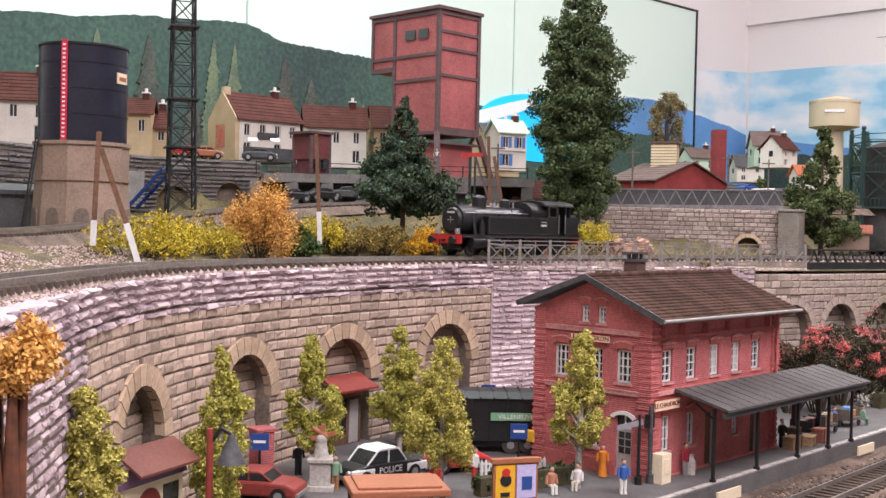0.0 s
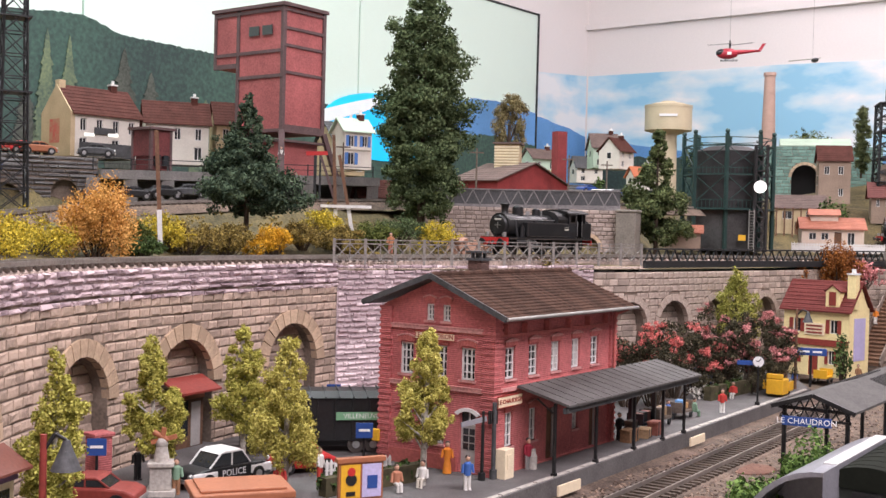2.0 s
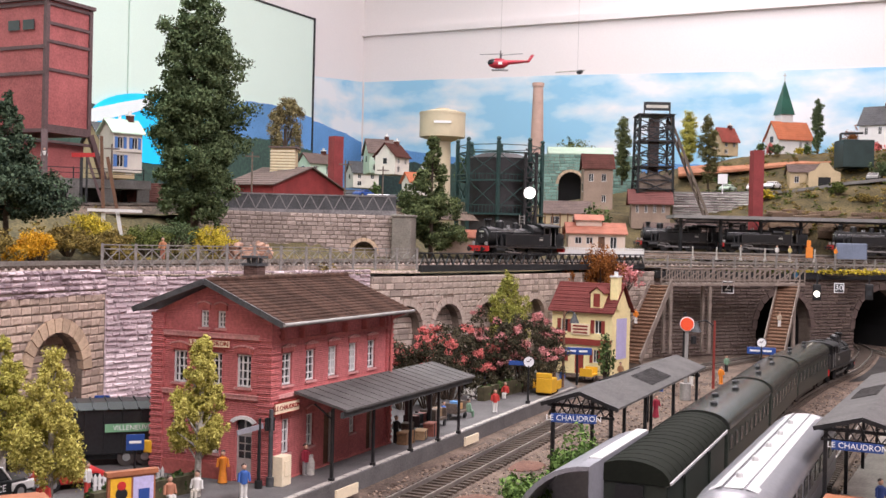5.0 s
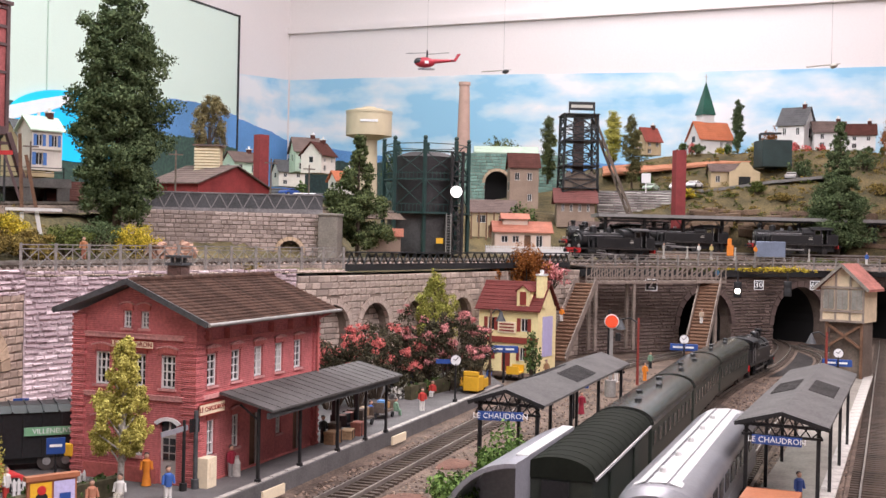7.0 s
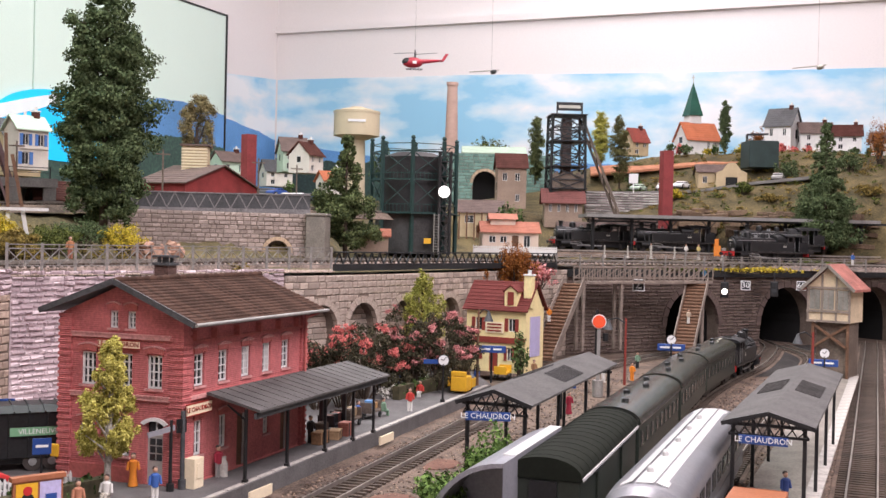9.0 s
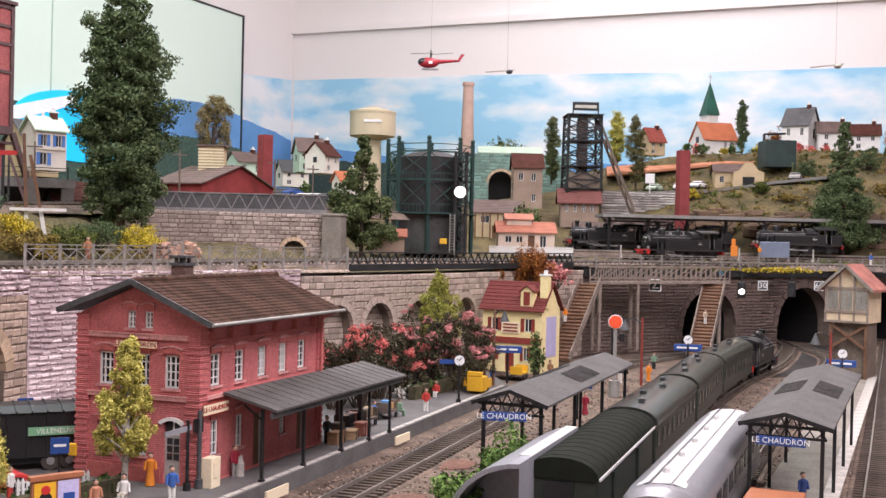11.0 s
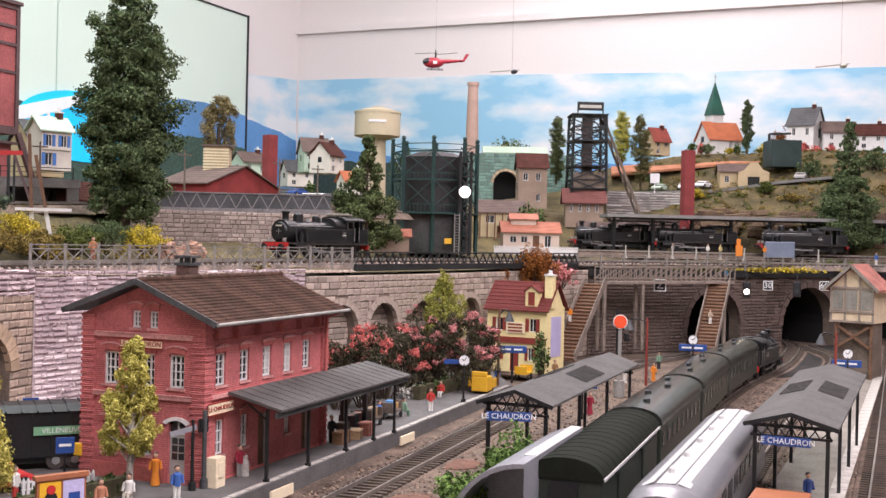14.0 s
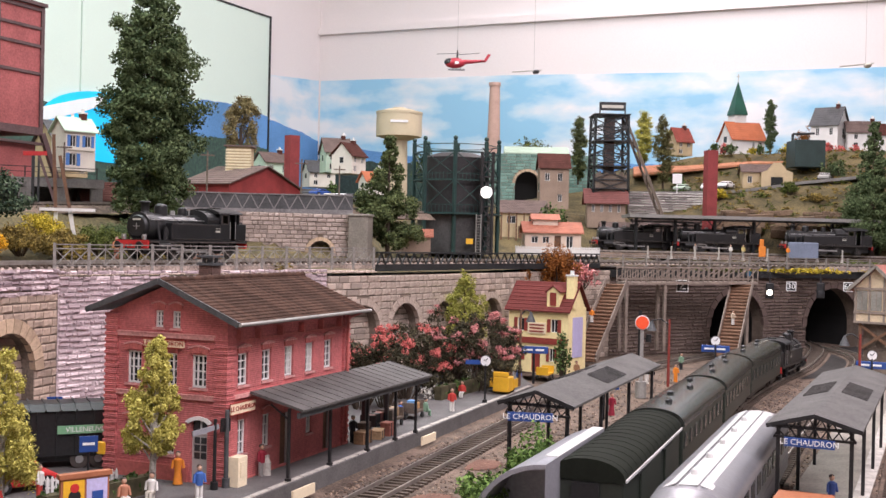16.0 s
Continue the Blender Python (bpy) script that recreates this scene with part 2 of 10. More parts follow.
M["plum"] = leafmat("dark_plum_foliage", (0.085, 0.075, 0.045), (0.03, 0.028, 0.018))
M["hedge"] = leafmat("hedge_foliage", (0.10, 0.15, 0.05), (0.03, 0.05, 0.018))
M["rock"] = mat("pink_brown_rock", (0.42, 0.25, 0.18), 0.9, var=0.4, bump=0.8)

# ---- room ----
CX, CY = 73.2, 275.4          # the room's corner
WL = Vector((-0.72, -0.694))  # along the wall that runs to the near left
WR = Vector((0.695, -0.719))  # along the wall that runs to the near right
ZF = -95.0


def wall_box(p, d, s0, s1, z0, z1, out, thick, off=0.0):
    """A slab on the line p + s * d, reaching thick outwards along out."""
    a, b = Vector(p) + d * s0 + out * off, Vector(p) + d * s1 + out * off
    return B().prism([a, b, b + out * thick, a + out * thick], z0, z1)


OUTL, OUTR = Vector((-0.694, 0.72)), Vector((0.719, 0.695))
corner = Vector((CX, CY))
solo("wall_west", wall_box(corner, WL, -20, 400, ZF, CEILING, OUTL, 8), M["wall"], "plain white painted room wall", "wall", kind="structure")
solo("wall_north", wall_box(corner, WR, -0.5, 400, ZF, CEILING, OUTR, 8), M["wall"], "plain white painted room wall", "wall", kind="structure")
far_l, far_r = corner + WL * 400, corner + WR * 400
solo("wall_south", wall_box(far_l, WR, -20, 420, ZF, CEILING, -OUTR, 8), M["wall"], "plain white painted room wall", "wall", kind="structure")
solo("wall_east", wall_box(far_r, WL, -20, 420, ZF, CEILING, -OUTL, 8), M["wall"], "plain white painted room wall", "wall", kind="structure")
mid = corner + WL * 200 + WR * 200
solo("floor", B().box(mid.x, mid.y, ZF - 3, 430, 430, 6, 45), M["floor"], "grey room floor", "floor", kind="structure")
solo("ceiling", B().box(mid.x, mid.y, CEILING + 3, 430, 430, 6, 45), M["ceiling"], "white room ceiling", "ceiling", kind="structure")
# ledge along the right wall, and the tall panel on the left wall with its dark edge
solo("trim", wall_box(corner, WR, 0, 300, 63.4, 65.0, -OUTR, 1.0), M["wall"], "white ledge along the wall", "trim", kind="structure")
# the greenish light on the pale panels is put into their colour
panel = mat("green_lit_panel", (0.70, 0.84, 0.75), 0.7, var=0.05, coarse=0.02, bump=0.02)
tp = thing("backdrop_panel", "tall pale panels standing against the wall", "panel", kind="structure")
for i, (a, b) in enumerate(((24, 84.6), (85, 145.0), (145.4, 230))):
    part("board", wall_box(corner, WL, a, b, 8, 63.2, -OUTL, 0.8), panel, tp)
part("edge_strip", wall_box(corner, WL, 23.7, 24, 30, 63.6, -OUTL, 1.2), M["iron"], tp, "dark edge strip")
part("top_strip", wall_box(corner, WL, 24, 230, 63.2, 63.6, -OUTL, 1.0), M["iron"], tp, "dark top strip")


# ---- printed backdrop: sky and hills, flat sheets on the walls ----
def sky_print(name, low, high, cloud):
    ma = mat(name, low, 0.75, var=0.0, bump=0.0)
    nt = ma.node_tree
    bs = nt.nodes["Principled BSDF"]
    tc = nt.nodes.new("ShaderNodeTexCoord")
    mp = nt.nodes.new("ShaderNodeMapping")
    mp.inputs["Scale"].default_value = (3.2, 3.2, 7.5)
    nt.links.new(tc.outputs["Object"], mp.inputs[0])
    n = nt.nodes.new("ShaderNodeTexNoise")
    n.inputs["Scale"].default_value, n.inputs["Detail"].default_value = 1.6, 5
    nt.links.new(mp.outputs[0], n.inputs["Vector"])
    r = nt.nodes.new("ShaderNodeValToRGB")
    r.color_ramp.elements[0].position, r.color_ramp.elements[0].color = 0.42, (*high, 1)
    r.color_ramp.elements[1].position, r.color_ramp.elements[1].color = 0.62, (*cloud, 1)
    e = r.color_ramp.elements.new(0.5)
    e.color = (*low, 1)
    nt.links.new(n.outputs["Fac"], r.inputs[0])
    nt.links.new(r.outputs[0], bs.inputs["Base Color"])
    return ma


M["sky"] = sky_print("printed_sky", (0.50, 0.70, 0.82), (0.30, 0.58, 0.78), (0.80, 0.82, 0.84))
M["blue_hill"] = mat("printed_blue_hill", (0.14, 0.33, 0.66), 0.7, var=0.3, coarse=0.06, bump=0, second=(0.09, 0.22, 0.42))
M["far_wood"] = mat("printed_wood", (0.058, 0.104, 0.082), 0.75, var=0.5, grain=1.6, coarse=0.03, bump=0, second=(0.046, 0.064, 0.062), spec=0.1)
M["print_tree"] = mat("printed_conifer", (0.125, 0.155, 0.085), 0.7, var=0.5, grain=2.5, coarse=0.3, bump=0, second=(0.06, 0.09, 0.07))
M["print_brown"] = mat("printed_brown_tree", (0.068, 0.075, 0.062), 0.7, var=0.5, grain=2.5, coarse=0.3, bump=0)
M["cyan"] = mat("self_lit_cyan", (0.01, 0.52, 0.90), 0.5, var=0.1, coarse=0.1, bump=0, emit=0.35)
M["glow_white"] = mat("white_print", (0.85, 0.92, 0.93), 0.5, var=0.03, bump=0)

bd = thing("backdrop", "printed sky and hills backdrop on the walls", "backdrop", kind="structure")


def on_wall(d, out, prof, z0, off):
    """A thin sheet on a wall, with the upper outline prof of (s, z)."""
    b = B()
    a = [Vector((CX, CY)) + d * s - out * off for s, z in prof]
    n = len(prof)
    v = [(p.x, p.y, z0) for p in a] + [(p.x, p.y, z) for p, (s, z) in zip(a, prof)]
    back = out * 0.12
    v += [(x + back.x, y + back.y, z) for x, y, z in v]
    f = [(i, i + 1, n + i + 1, n + i) for i in range(n - 1)]
    f += [(2 * n + i, 3 * n + i, 3 * n + i + 1, 2 * n + i + 1) for i in range(n - 1)]
    f += [(n + i, n + i + 1, 3 * n + i + 1, 3 * n + i) for i in range(n - 1)]
    f += [(0, n, 3 * n, 2 * n), (n - 1, 3 * n - 1, 4 * n - 1, 2 * n - 1)]
    b.add(v, f)
    return b


part("sky_sheet", on_wall(WR, OUTR, [(0.5, 52.0), (50, 51.5), (100, 50.3), (150, 49.8), (300, 49.0)], 5, 0.15), M["sky"], bd)
part("sky_sheet", on_wall(WL, OUTL, [(0.5, 52.0), (23, 50.4)], 5, 0.15), M["sky"], bd)


def hills(prof, step, rough, seed):
    rnd = random.Random(seed)
    out = []
    for (s0, z0), (s1, z1) in zip(prof, prof[1:]):
        k = max(1, int((s1 - s0) / step))
        for i in range(k):
            q = i / k
            q2 = q * q * (3 - 2 * q)
            out.append((s0 + (s1 - s0) * q, z0 + (z1 - z0) * q2 + rnd.uniform(-rough, rough)))
    return out + [prof[-1]]


part("hill_sheet", on_wall(WR, OUTR, hills([(0.6, 35.5), (8, 35.6), (18, 34.0), (30, 32.5), (60, 31), (120, 30), (250, 29)], 1.0, 0.1, 2), 5, 0.35), M["blue_hill"], bd)
part("hill_sheet", on_wall(WL, OUTL, hills([(0.6, 37.0), (10, 38.6), (23, 40.0)], 1.0, 0.1, 3), 5, 0.35), M["blue_hill"], bd)
part("hill_sheet", on_wall(WL, OUTL, hills([(24.2, 40.6), (34, 41.8), (46, 41.5), (62, 38.8), (80, 37.2)], 1.0, 0.1, 4), 5, 1.0), M["blue_hill"], bd)
part("dark_wood_sheet", on_wall(WL, OUTL, hills([(24.2, 33), (40, 34), (60, 33), (80, 33), (95, 34)], 0.6, 0.2, 9), 5, 1.2), M["far_wood"], bd)
part("dark_wood_sheet", on_wall(WR, OUTR, hills([(0.6, 32.5), (20, 31.5), (60, 29), (120, 28), (250, 27)], 0.6, 0.2, 10), 5, 0.6), M["far_wood"], bd)
part("wood_sheet", on_wall(WL, OUTL, hills([(93, 35.5), (112, 40.6), (124, 41.2), (137, 41.4), (146, 43.4), (160, 42.3), (176, 40.4), (186, 39.6), (229, 38)], 0.5, 0.12, 5), 5, 1.0), M["far_wood"], bd)


def flat_on_left(pts, off):
    b = B()
    a = [Vector((CX, CY)) + WL * s - OUTL * off for s, z in pts]
    n = len(pts)
    back = OUTL * 0.12
    v = [(p.x, p.y, z) for p, (s, z) in zip(a, pts)]
    v += [(x + back.x, y + back.y, z) for x, y, z in v]
    return b.add(v, [tuple(range(n)), tuple(range(n, 2 * n))[::-1]] + [(i, (i + 1) % n, n + (i + 1) % n, n + i) for i in range(n)])


def conifer_print(s, z0, h, w, m):
    """A printed tree's silhouette: tiers of drooping twigs on both sides of a slim stem."""
    rnd = random.Random(int(s * 10))
    n = 15
    right, left = [], []
    for i in range(n):
        q = i / n
        half = w / 2 * (1 - q) ** 0.8 * rnd.uniform(0.72, 1.05) + 0.12
        zc = z0 + h * (0.04 + 0.96 * q)
        right += [(s + half, zc - h * 0.012), (s + half * rnd.uniform(0.62, 0.8), zc + h * 0.035)]
        half *= rnd.uniform(0.8, 1.1)
        left += [(s - half, zc - h * 0.012), (s - half * rnd.uniform(0.62, 0.8), zc + h * 0.035)]
    outline = [(s + w * 0.4, z0 - 4)] + right + [(s, z0 + h * 1.04)] + left[::-1] + [(s - w * 0.4, z0 - 4)]
    return part("tree_print", flat_on_left(outline, 1.25), m, bd)


for s, z0, h, w, m in ((186, 26, 10, 6, "print_tree"), (151.3, 26, 14, 4.5, "print_tree"), (147.6, 26, 13.5, 4.5, "print_tree"), (170, 26, 13, 6, "print_tree"), (154.5, 24, 8, 5, "print_brown"), (138, 25, 14, 8, "print_brown"), (133, 24, 12, 8, "print_brown"), (162, 25, 14, 7, "print_brown"), (174, 24, 9, 10, "print_brown"), (122, 24, 9, 8, "print_tree")):
    conifer_print(s, z0, h, w, M[m])
# bright blue light drawn as a self-lit oval, with a white band
oval = [(math.cos(i * math.tau / 40), math.sin(i * math.tau / 40)) for i in range(40)]


part("blue_oval", flat_on_left([(78 + 17 * x, 32.5 + 6.5 * z) for x, z in oval], 1.35), M["cyan"], bd, "bright cyan patch of light on the backdrop, drawn as a glowing oval")
part("white_band", flat_on_left([(102, 32.6), (86, 36.8), (80, 38.2), (78, 37.2), (84, 35.0), (99, 30.8)], 1.55), M["glow_white"], bd)

# ---- ground levels ----
WALL_A = [(-10.2, 20), (-10.8, 26), (-11.6, 33), (-12.5, 40), (-12.5, 46), (-11.5, 52.5), (-8.9, 60), (-4.8, 67.2), (-0.6, 73.3), (3.5, 78.6)]
WALL_B = [(3.5, 78.6), (12.5, 83.9), (19, 87.7), (25.3, 91.4)]
WALL_C = [(25.3, 91.4), (30.8, 94.6), (36.5, 98.6), (43, 103.4), (49, 108), (55, 112.8), (62, 118), (70, 122.5)]
WALL_D = [(70, 122.5), (90, 125.5), (122, 130.5), (165, 137)]
TOP = 9.5


def smooth_path(pts, step):
    """Catmull-Rom through the points, sampled about every step."""
    P = [Vector(p) for p in pts]
    P = [2 * P[0] - P[1]] + P + [2 * P[-1] - P[-2]]
    out = []
    for i in range(1, len(P) - 2):
        a, b, c, d = P[i - 1:i + 3]
        k = max(2, int((c - b).length / step))
        for j in range(k):
            t = j / k
            out.append(0.5 * ((2 * b) + (c - a) * t + (2 * a - 5 * b + 4 * c - d) * t * t + (3 * b - a - 3 * c + d) * t ** 3))
    return out + [P[-2]]


line_a, line_b, line_c, line_d = (smooth_path(q, 0.8) for q in (WALL_A, WALL_B, WALL_C, WALL_D))
lower = [(-60, 5)] + [(-60, -30), (140, -30), (190, 60), (175, 145)] + [(40, 140), (-60, 100)]
solo("ground", B().prism(lower, -4, -0.95), M["ballast"], "brown-grey ballasted yard ground of the layout", "ground", kind="structure")
solo("layout_table", B().prism([(x * 0.96 + 2, y * 0.96 + 2) for x, y in lower], ZF, -4.0), M["wood"], "plain boarded underframe of the layout", "table", kind="structure")

# upper terrace: a height field between the walls' top and the room's walls
TX0, TX1, TY0, TY1 = -75, 205, 10, 292
edge_pts = [(p.x, p.y) for p in line_a + line_b + line_c + line_d]


def edge_range(az_deg):
    """Distance of the retaining walls' line from the layout's front in a direction."""
    best = None
    for (x0, y0), (x1, y1) in zip(edge_pts, edge_pts[1:]):
        a0, a1 = math.degrees(math.atan2(x0, y0)), math.degrees(math.atan2(x1, y1))
        if min(a0, a1) <= az_deg <= max(a0, a1) and abs(a1 - a0) > 1e-6:
            q = (az_deg - a0) / (a1 - a0)
            r = math.hypot(x0 + (x1 - x0) * q, y0 + (y1 - y0) * q)
            best = r if best is None else max(best, r)
    if best is None:
        best = 24.0 if az_deg < 0 else math.hypot(165, 137)
    return best


PROFILES = [  # direction, then (range, height) behind the edge
    (-40, [(40, 10.3), (60, 11.2), (97.5, 13), (99, 18.6), (170, 20)]),
    (-22, [(42, 10.3), (52, 11.6), (101, 13.2), (102, 18.4), (165, 20)]),
    (-15, [(56, 10.3), (66, 11.2), (80, 12.0), (114.6, 13.8), (115.4, 18.8), (170, 20)]),
    (-9.5, [(68, 10.3), (78, 11.4), (100, 13.2), (118.6, 14.5), (119.2, 18.8), (180, 20)]),
    (-6, [(73, 10.3), (84, 11.4), (100, 13.0), (122, 15.0), (128, 18.8), (185, 20)]),
    (0, [(84, 10.3), (92, 10.9), (104, 13.2), (122, 15.0), (135, 18.6), (190, 20)]),
    (4, [(92, 10.3), (98, 11.0), (108, 12.8), (124, 15.6), (140, 18.0), (200, 20)]),
    (8, [(101, 10.3), (107, 10.8), (117, 11.0), (121.5, 15.0), (150, 18.0), (240, 20)]),
    (16.5, [(119, 10.3), (122, 10.7), (124.2, 11.0), (126, 15.2), (160, 18.2), (270, 21)]),
    (18, [(124, 10.3), (132, 11.0), (145, 11.4), (170, 15.0), (200, 18.5), (280, 22)]),
    (24, [(142, 10.3), (155, 11.2), (172, 12.0), (190, 19.0), (280, 24)]),
    (29, [(166, 10.6), (176, 11.5), (186, 15.5), (200, 18.5), (215, 23.5), (260, 30)]),
    (33, [(170, 10.8), (180, 11.8), (192, 16.5), (200, 18.6), (203, 21.8), (214, 24.0), (222, 30.0), (260, 31.5)]),
    (36, [(172, 10.8), (182, 11.8), (190, 17.5), (200, 22.4), (210, 24.5), (222, 31.2), (260, 32)]),
    (41, [(178, 11.0), (186, 12.0), (192, 18.5), (200, 24.0), (208, 26.0), (220, 31.5), (260, 32)]),
    (46, [(182, 11.0), (188, 12.0), (196, 20.0), (206, 26.0), (225, 31), (260, 32)]),
    (70, [(190, 11.0), (200, 14.0), (206, 20.0), (210, 26.0), (230, 31), (260, 32)]),
]


def prof_at(pr, r):
    if r <= pr[0][0]:
        return pr[0][1]
    for (r0, z0), (r1, z1) in zip(pr, pr[1:]):
        if r <= r1:
            q = (r - r0) / (r1 - r0)
            return z0 + (z1 - z0) * q
    return pr[-1][1]


REAR = [(-24, 62, 12.3), (-21.4, 66, 12.3), (-17.3, 80, 12.7), (-10.9, 96, 14.1), (-4, 108, 15.2), (4, 116, 15.9)]
REAR_XY = [(Vector(at(a, r)), z) for a, r, z in REAR]


def terrain(x, y):
    """Ground height, with an embankment up to the rear track."""
    z = slope(x, y)
    p = Vector((x, y))
    best = (1e9, 0.0)
    for (p0, z0), (p1, z1) in zip(REAR_XY, REAR_XY[1:]):
        d = p1 - p0
        q = max(0.0, min(1.0, (p - p0).dot(d) / d.length_squared))
        best = min(best, ((p - p0 - d * q).length, z0 + (z1 - z0) * q))
    w = max(0.0, min(1.0, 1 - (best[0] - 2.2) / 3.0))
    return z * (1 - w) + max(z, best[1] - 0.75) * w


def slope(x, y):
    a, r = math.degrees(math.atan2(x, y)), math.hypot(x, y)
    if a <= PROFILES[0][0]:
        return prof_at(PROFILES[0][1], r)
    for (a0, p0), (a1, p1) in zip(PROFILES, PROFILES[1:]):
        if a <= a1:
            q = (a - a0) / (a1 - a0)
            return prof_at(p0, r) * (1 - q) + prof_at(p1, r) * q
    return prof_at(PROFILES[-1][1], r)


def room_range(a):
    """How far the room's two walls stand in a direction."""
    u = Vector(at(a, 1.0))
    hit = [corner.dot(n) / u.dot(n) for n in (OUTL, OUTR) if u.dot(n) > 1e-3]
    return min([300.0] + hit)


def terrain_mesh():
    """Fans of cells running back from the walls' line."""
    azs = [-40 + 0.6 * i for i in range(int(112 / 0.6) + 1)]
    b = B()
    cols = 75
    v = []
    for a in azs:
        r0 = edge_range(a) + 0.6
        r1 = room_range(a) - 1.0
        for j in range(cols):
            r = r0 + (r1 - r0) * (j / (cols - 1)) ** 1.25
            x, y = at(a, r)
            bump = noise.noise(Vector((x * 0.16, y * 0.16, 0))) * 0.5 + noise.noise(Vector((x * 0.5, y * 0.5, 3))) * 0.22
            soft = min(1.0, max(0.0, (r - r0 - 8) / 10))
            v.append((x, y, terrain(x, y) - 0.35 + bump * soft))
    f = [(i * cols + j, (i + 1) * cols + j, (i + 1) * cols + j + 1, i * cols + j + 1) for i in range(len(azs) - 1) for j in range(cols - 1)]
    return b.add(v, f, True)


tb = terrain_mesh()
solo("hillside", tb, M["grass"], "dry grassy terraces and hill behind the railway", "ground", kind="structure")

# ---- retaining walls ----
def arclen(line):
    s = [0.0]
    for p, q in zip(line, line[1:]):
        s.append(s[-1] + (q - p).length)
    return s


class Face:
    """A wall's front, by length s along it, height z and depth forward of its line."""

    def __init__(self, line):
        self.line, self.s = line, arclen(line)
        self.length = self.s[-1]

    def p(self, s, z, d=0.0):
        s = min(max(s, 0.0), self.length - 1e-6)
        i = max(0, min(len(self.s) - 2, int(np.searchsorted(self.s, s)) - 1))
        q = (s - self.s[i]) / (self.s[i + 1] - self.s[i])
        a, b = self.line[i], self.line[i + 1]
        t = (b - a).normalized()
        c = a + (b - a) * q
        return (c.x + t.y * d, c.y - t.x * d, z)

    def near(self, x, y):
        k = min(range(len(self.line)), key=lambda i: (self.line[i] - Vector((x, y))).length)
        return self.s[k]


def arch_top(s, arches):
    for c, rad, spring in arches:
        if abs(s - c) < rad:
            return spring + math.sqrt(rad * rad - (s - c) ** 2)
    return None


def backing(fc, arches, s0, s1, z0, z1, depth, back=True):
    """The joint layer with arched openings, its soffits and the wall behind."""
    b = B()
    stops = set(np.arange(s0, s1, 0.3).tolist() + [s1])
    for c, rad, spring in arches:
        stops |= {c - rad, c + rad}
        stops |= {c + rad * math.sin(a * math.pi / 24) for a in range(-11, 12)}
    stops = sorted(q for q in stops if s0 <= q <= s1)
    for a, e in zip(stops, stops[1:]):
        if e - a < 1e-4:
            continue
        m = arch_top((a + e) / 2, arches)
        la = lb = z0
        if m is not None:
            c, rad, spring = next(q for q in arches if abs((a + e) / 2 - q[0]) < q[1])
            la = spring + math.sqrt(max(0, rad * rad - (a - c) ** 2))
            lb = spring + math.sqrt(max(0, rad * rad - (e - c) ** 2))
            b.add([fc.p(a, la), fc.p(e, lb), fc.p(e, lb, -depth), fc.p(a, la, -depth)], [(0, 1, 2, 3)])
        b.add([fc.p(a, la), fc.p(e, lb), fc.p(e, z1), fc.p(a, z1)], [(0, 1, 2, 3)])
        b.add([fc.p(a, z1), fc.p(e, z1), fc.p(e, z1, -depth - 1), fc.p(a, z1, -depth - 1)], [(0, 1, 2, 3)])
    for c, rad, spring in arches:
        for e in (c - rad, c + rad):
            b.add([fc.p(e, z0), fc.p(e, spring), fc.p(e, spring, -depth), fc.p(e, z0, -depth)], [(0, 1, 2, 3)])
    if back:
        st = list(np.arange(s0, s1, 0.8)) + [s1]
        for a, e in zip(st, st[1:]):
            b.add([fc.p(a, z0, -depth), fc.p(e, z0, -depth), fc.p(e, z1, -depth), fc.p(a, z1, -depth)], [(0, 1, 2, 3)])
    return b


def block_on(fc, s0, s1, z0, z1, d, rnd=None, chamfer=0.05):
    """One block standing proud of the joints, with chamfered edges."""
    j = (lambda q: rnd.uniform(-q, q)) if rnd else (lambda q: 0.0)
    c = min(chamfer, (s1 - s0) / 3, (z1 - z0) / 3)
    low = [fc.p(s0, z0, -0.1), fc.p(s1, z0, -0.1), fc.p(s1, z1, -0.1), fc.p(s0, z1, -0.1)]
    mid = [fc.p(s0, z0, d * 0.5), fc.p(s1, z0, d * 0.5), fc.p(s1, z1, d * 0.5), fc.p(s0, z1, d * 0.5)]
    top = [fc.p(s0 + c + j(c * .5), z0 + c + j(c * .5), d + j(d * .4)), fc.p(s1 - c + j(c * .5), z0 + c + j(c * .5), d + j(d * .4)),
           fc.p(s1 - c + j(c * .5), z1 - c + j(c * .5), d + j(d * .4)), fc.p(s0 + c + j(c * .5), z1 - c + j(c * .5), d + j(d * .4))]
    f = [(8, 9, 10, 11)] + [(i, (i + 1) % 4, 4 + (i + 1) % 4, 4 + i) for i in range(4)] + [(4 + i, 4 + (i + 1) % 4, 8 + (i + 1) % 4, 8 + i) for i in range(4)]
    return low + mid + top, f


def cut(s0, s1, zc, arches, ring):
    """Parts of a course's stretch that lie outside the arches and their rings."""
    spans = [(s0, s1)]
    for c, rad, spring in arches:
        if zc < spring:
            w = rad
        else:
            q = (rad + ring) ** 2 - (zc - spring) ** 2
            if q <= 0:
                continue
            w = math.sqrt(q)
        out = []
        for a, e in spans:
            if a < c - w:
                out.append((a, min(e, c - w)))
            if e > c + w:
                out.append((max(a, c + w), e))
        spans = out
    return [(a, e) for a, e in spans if e - a > 0.18]


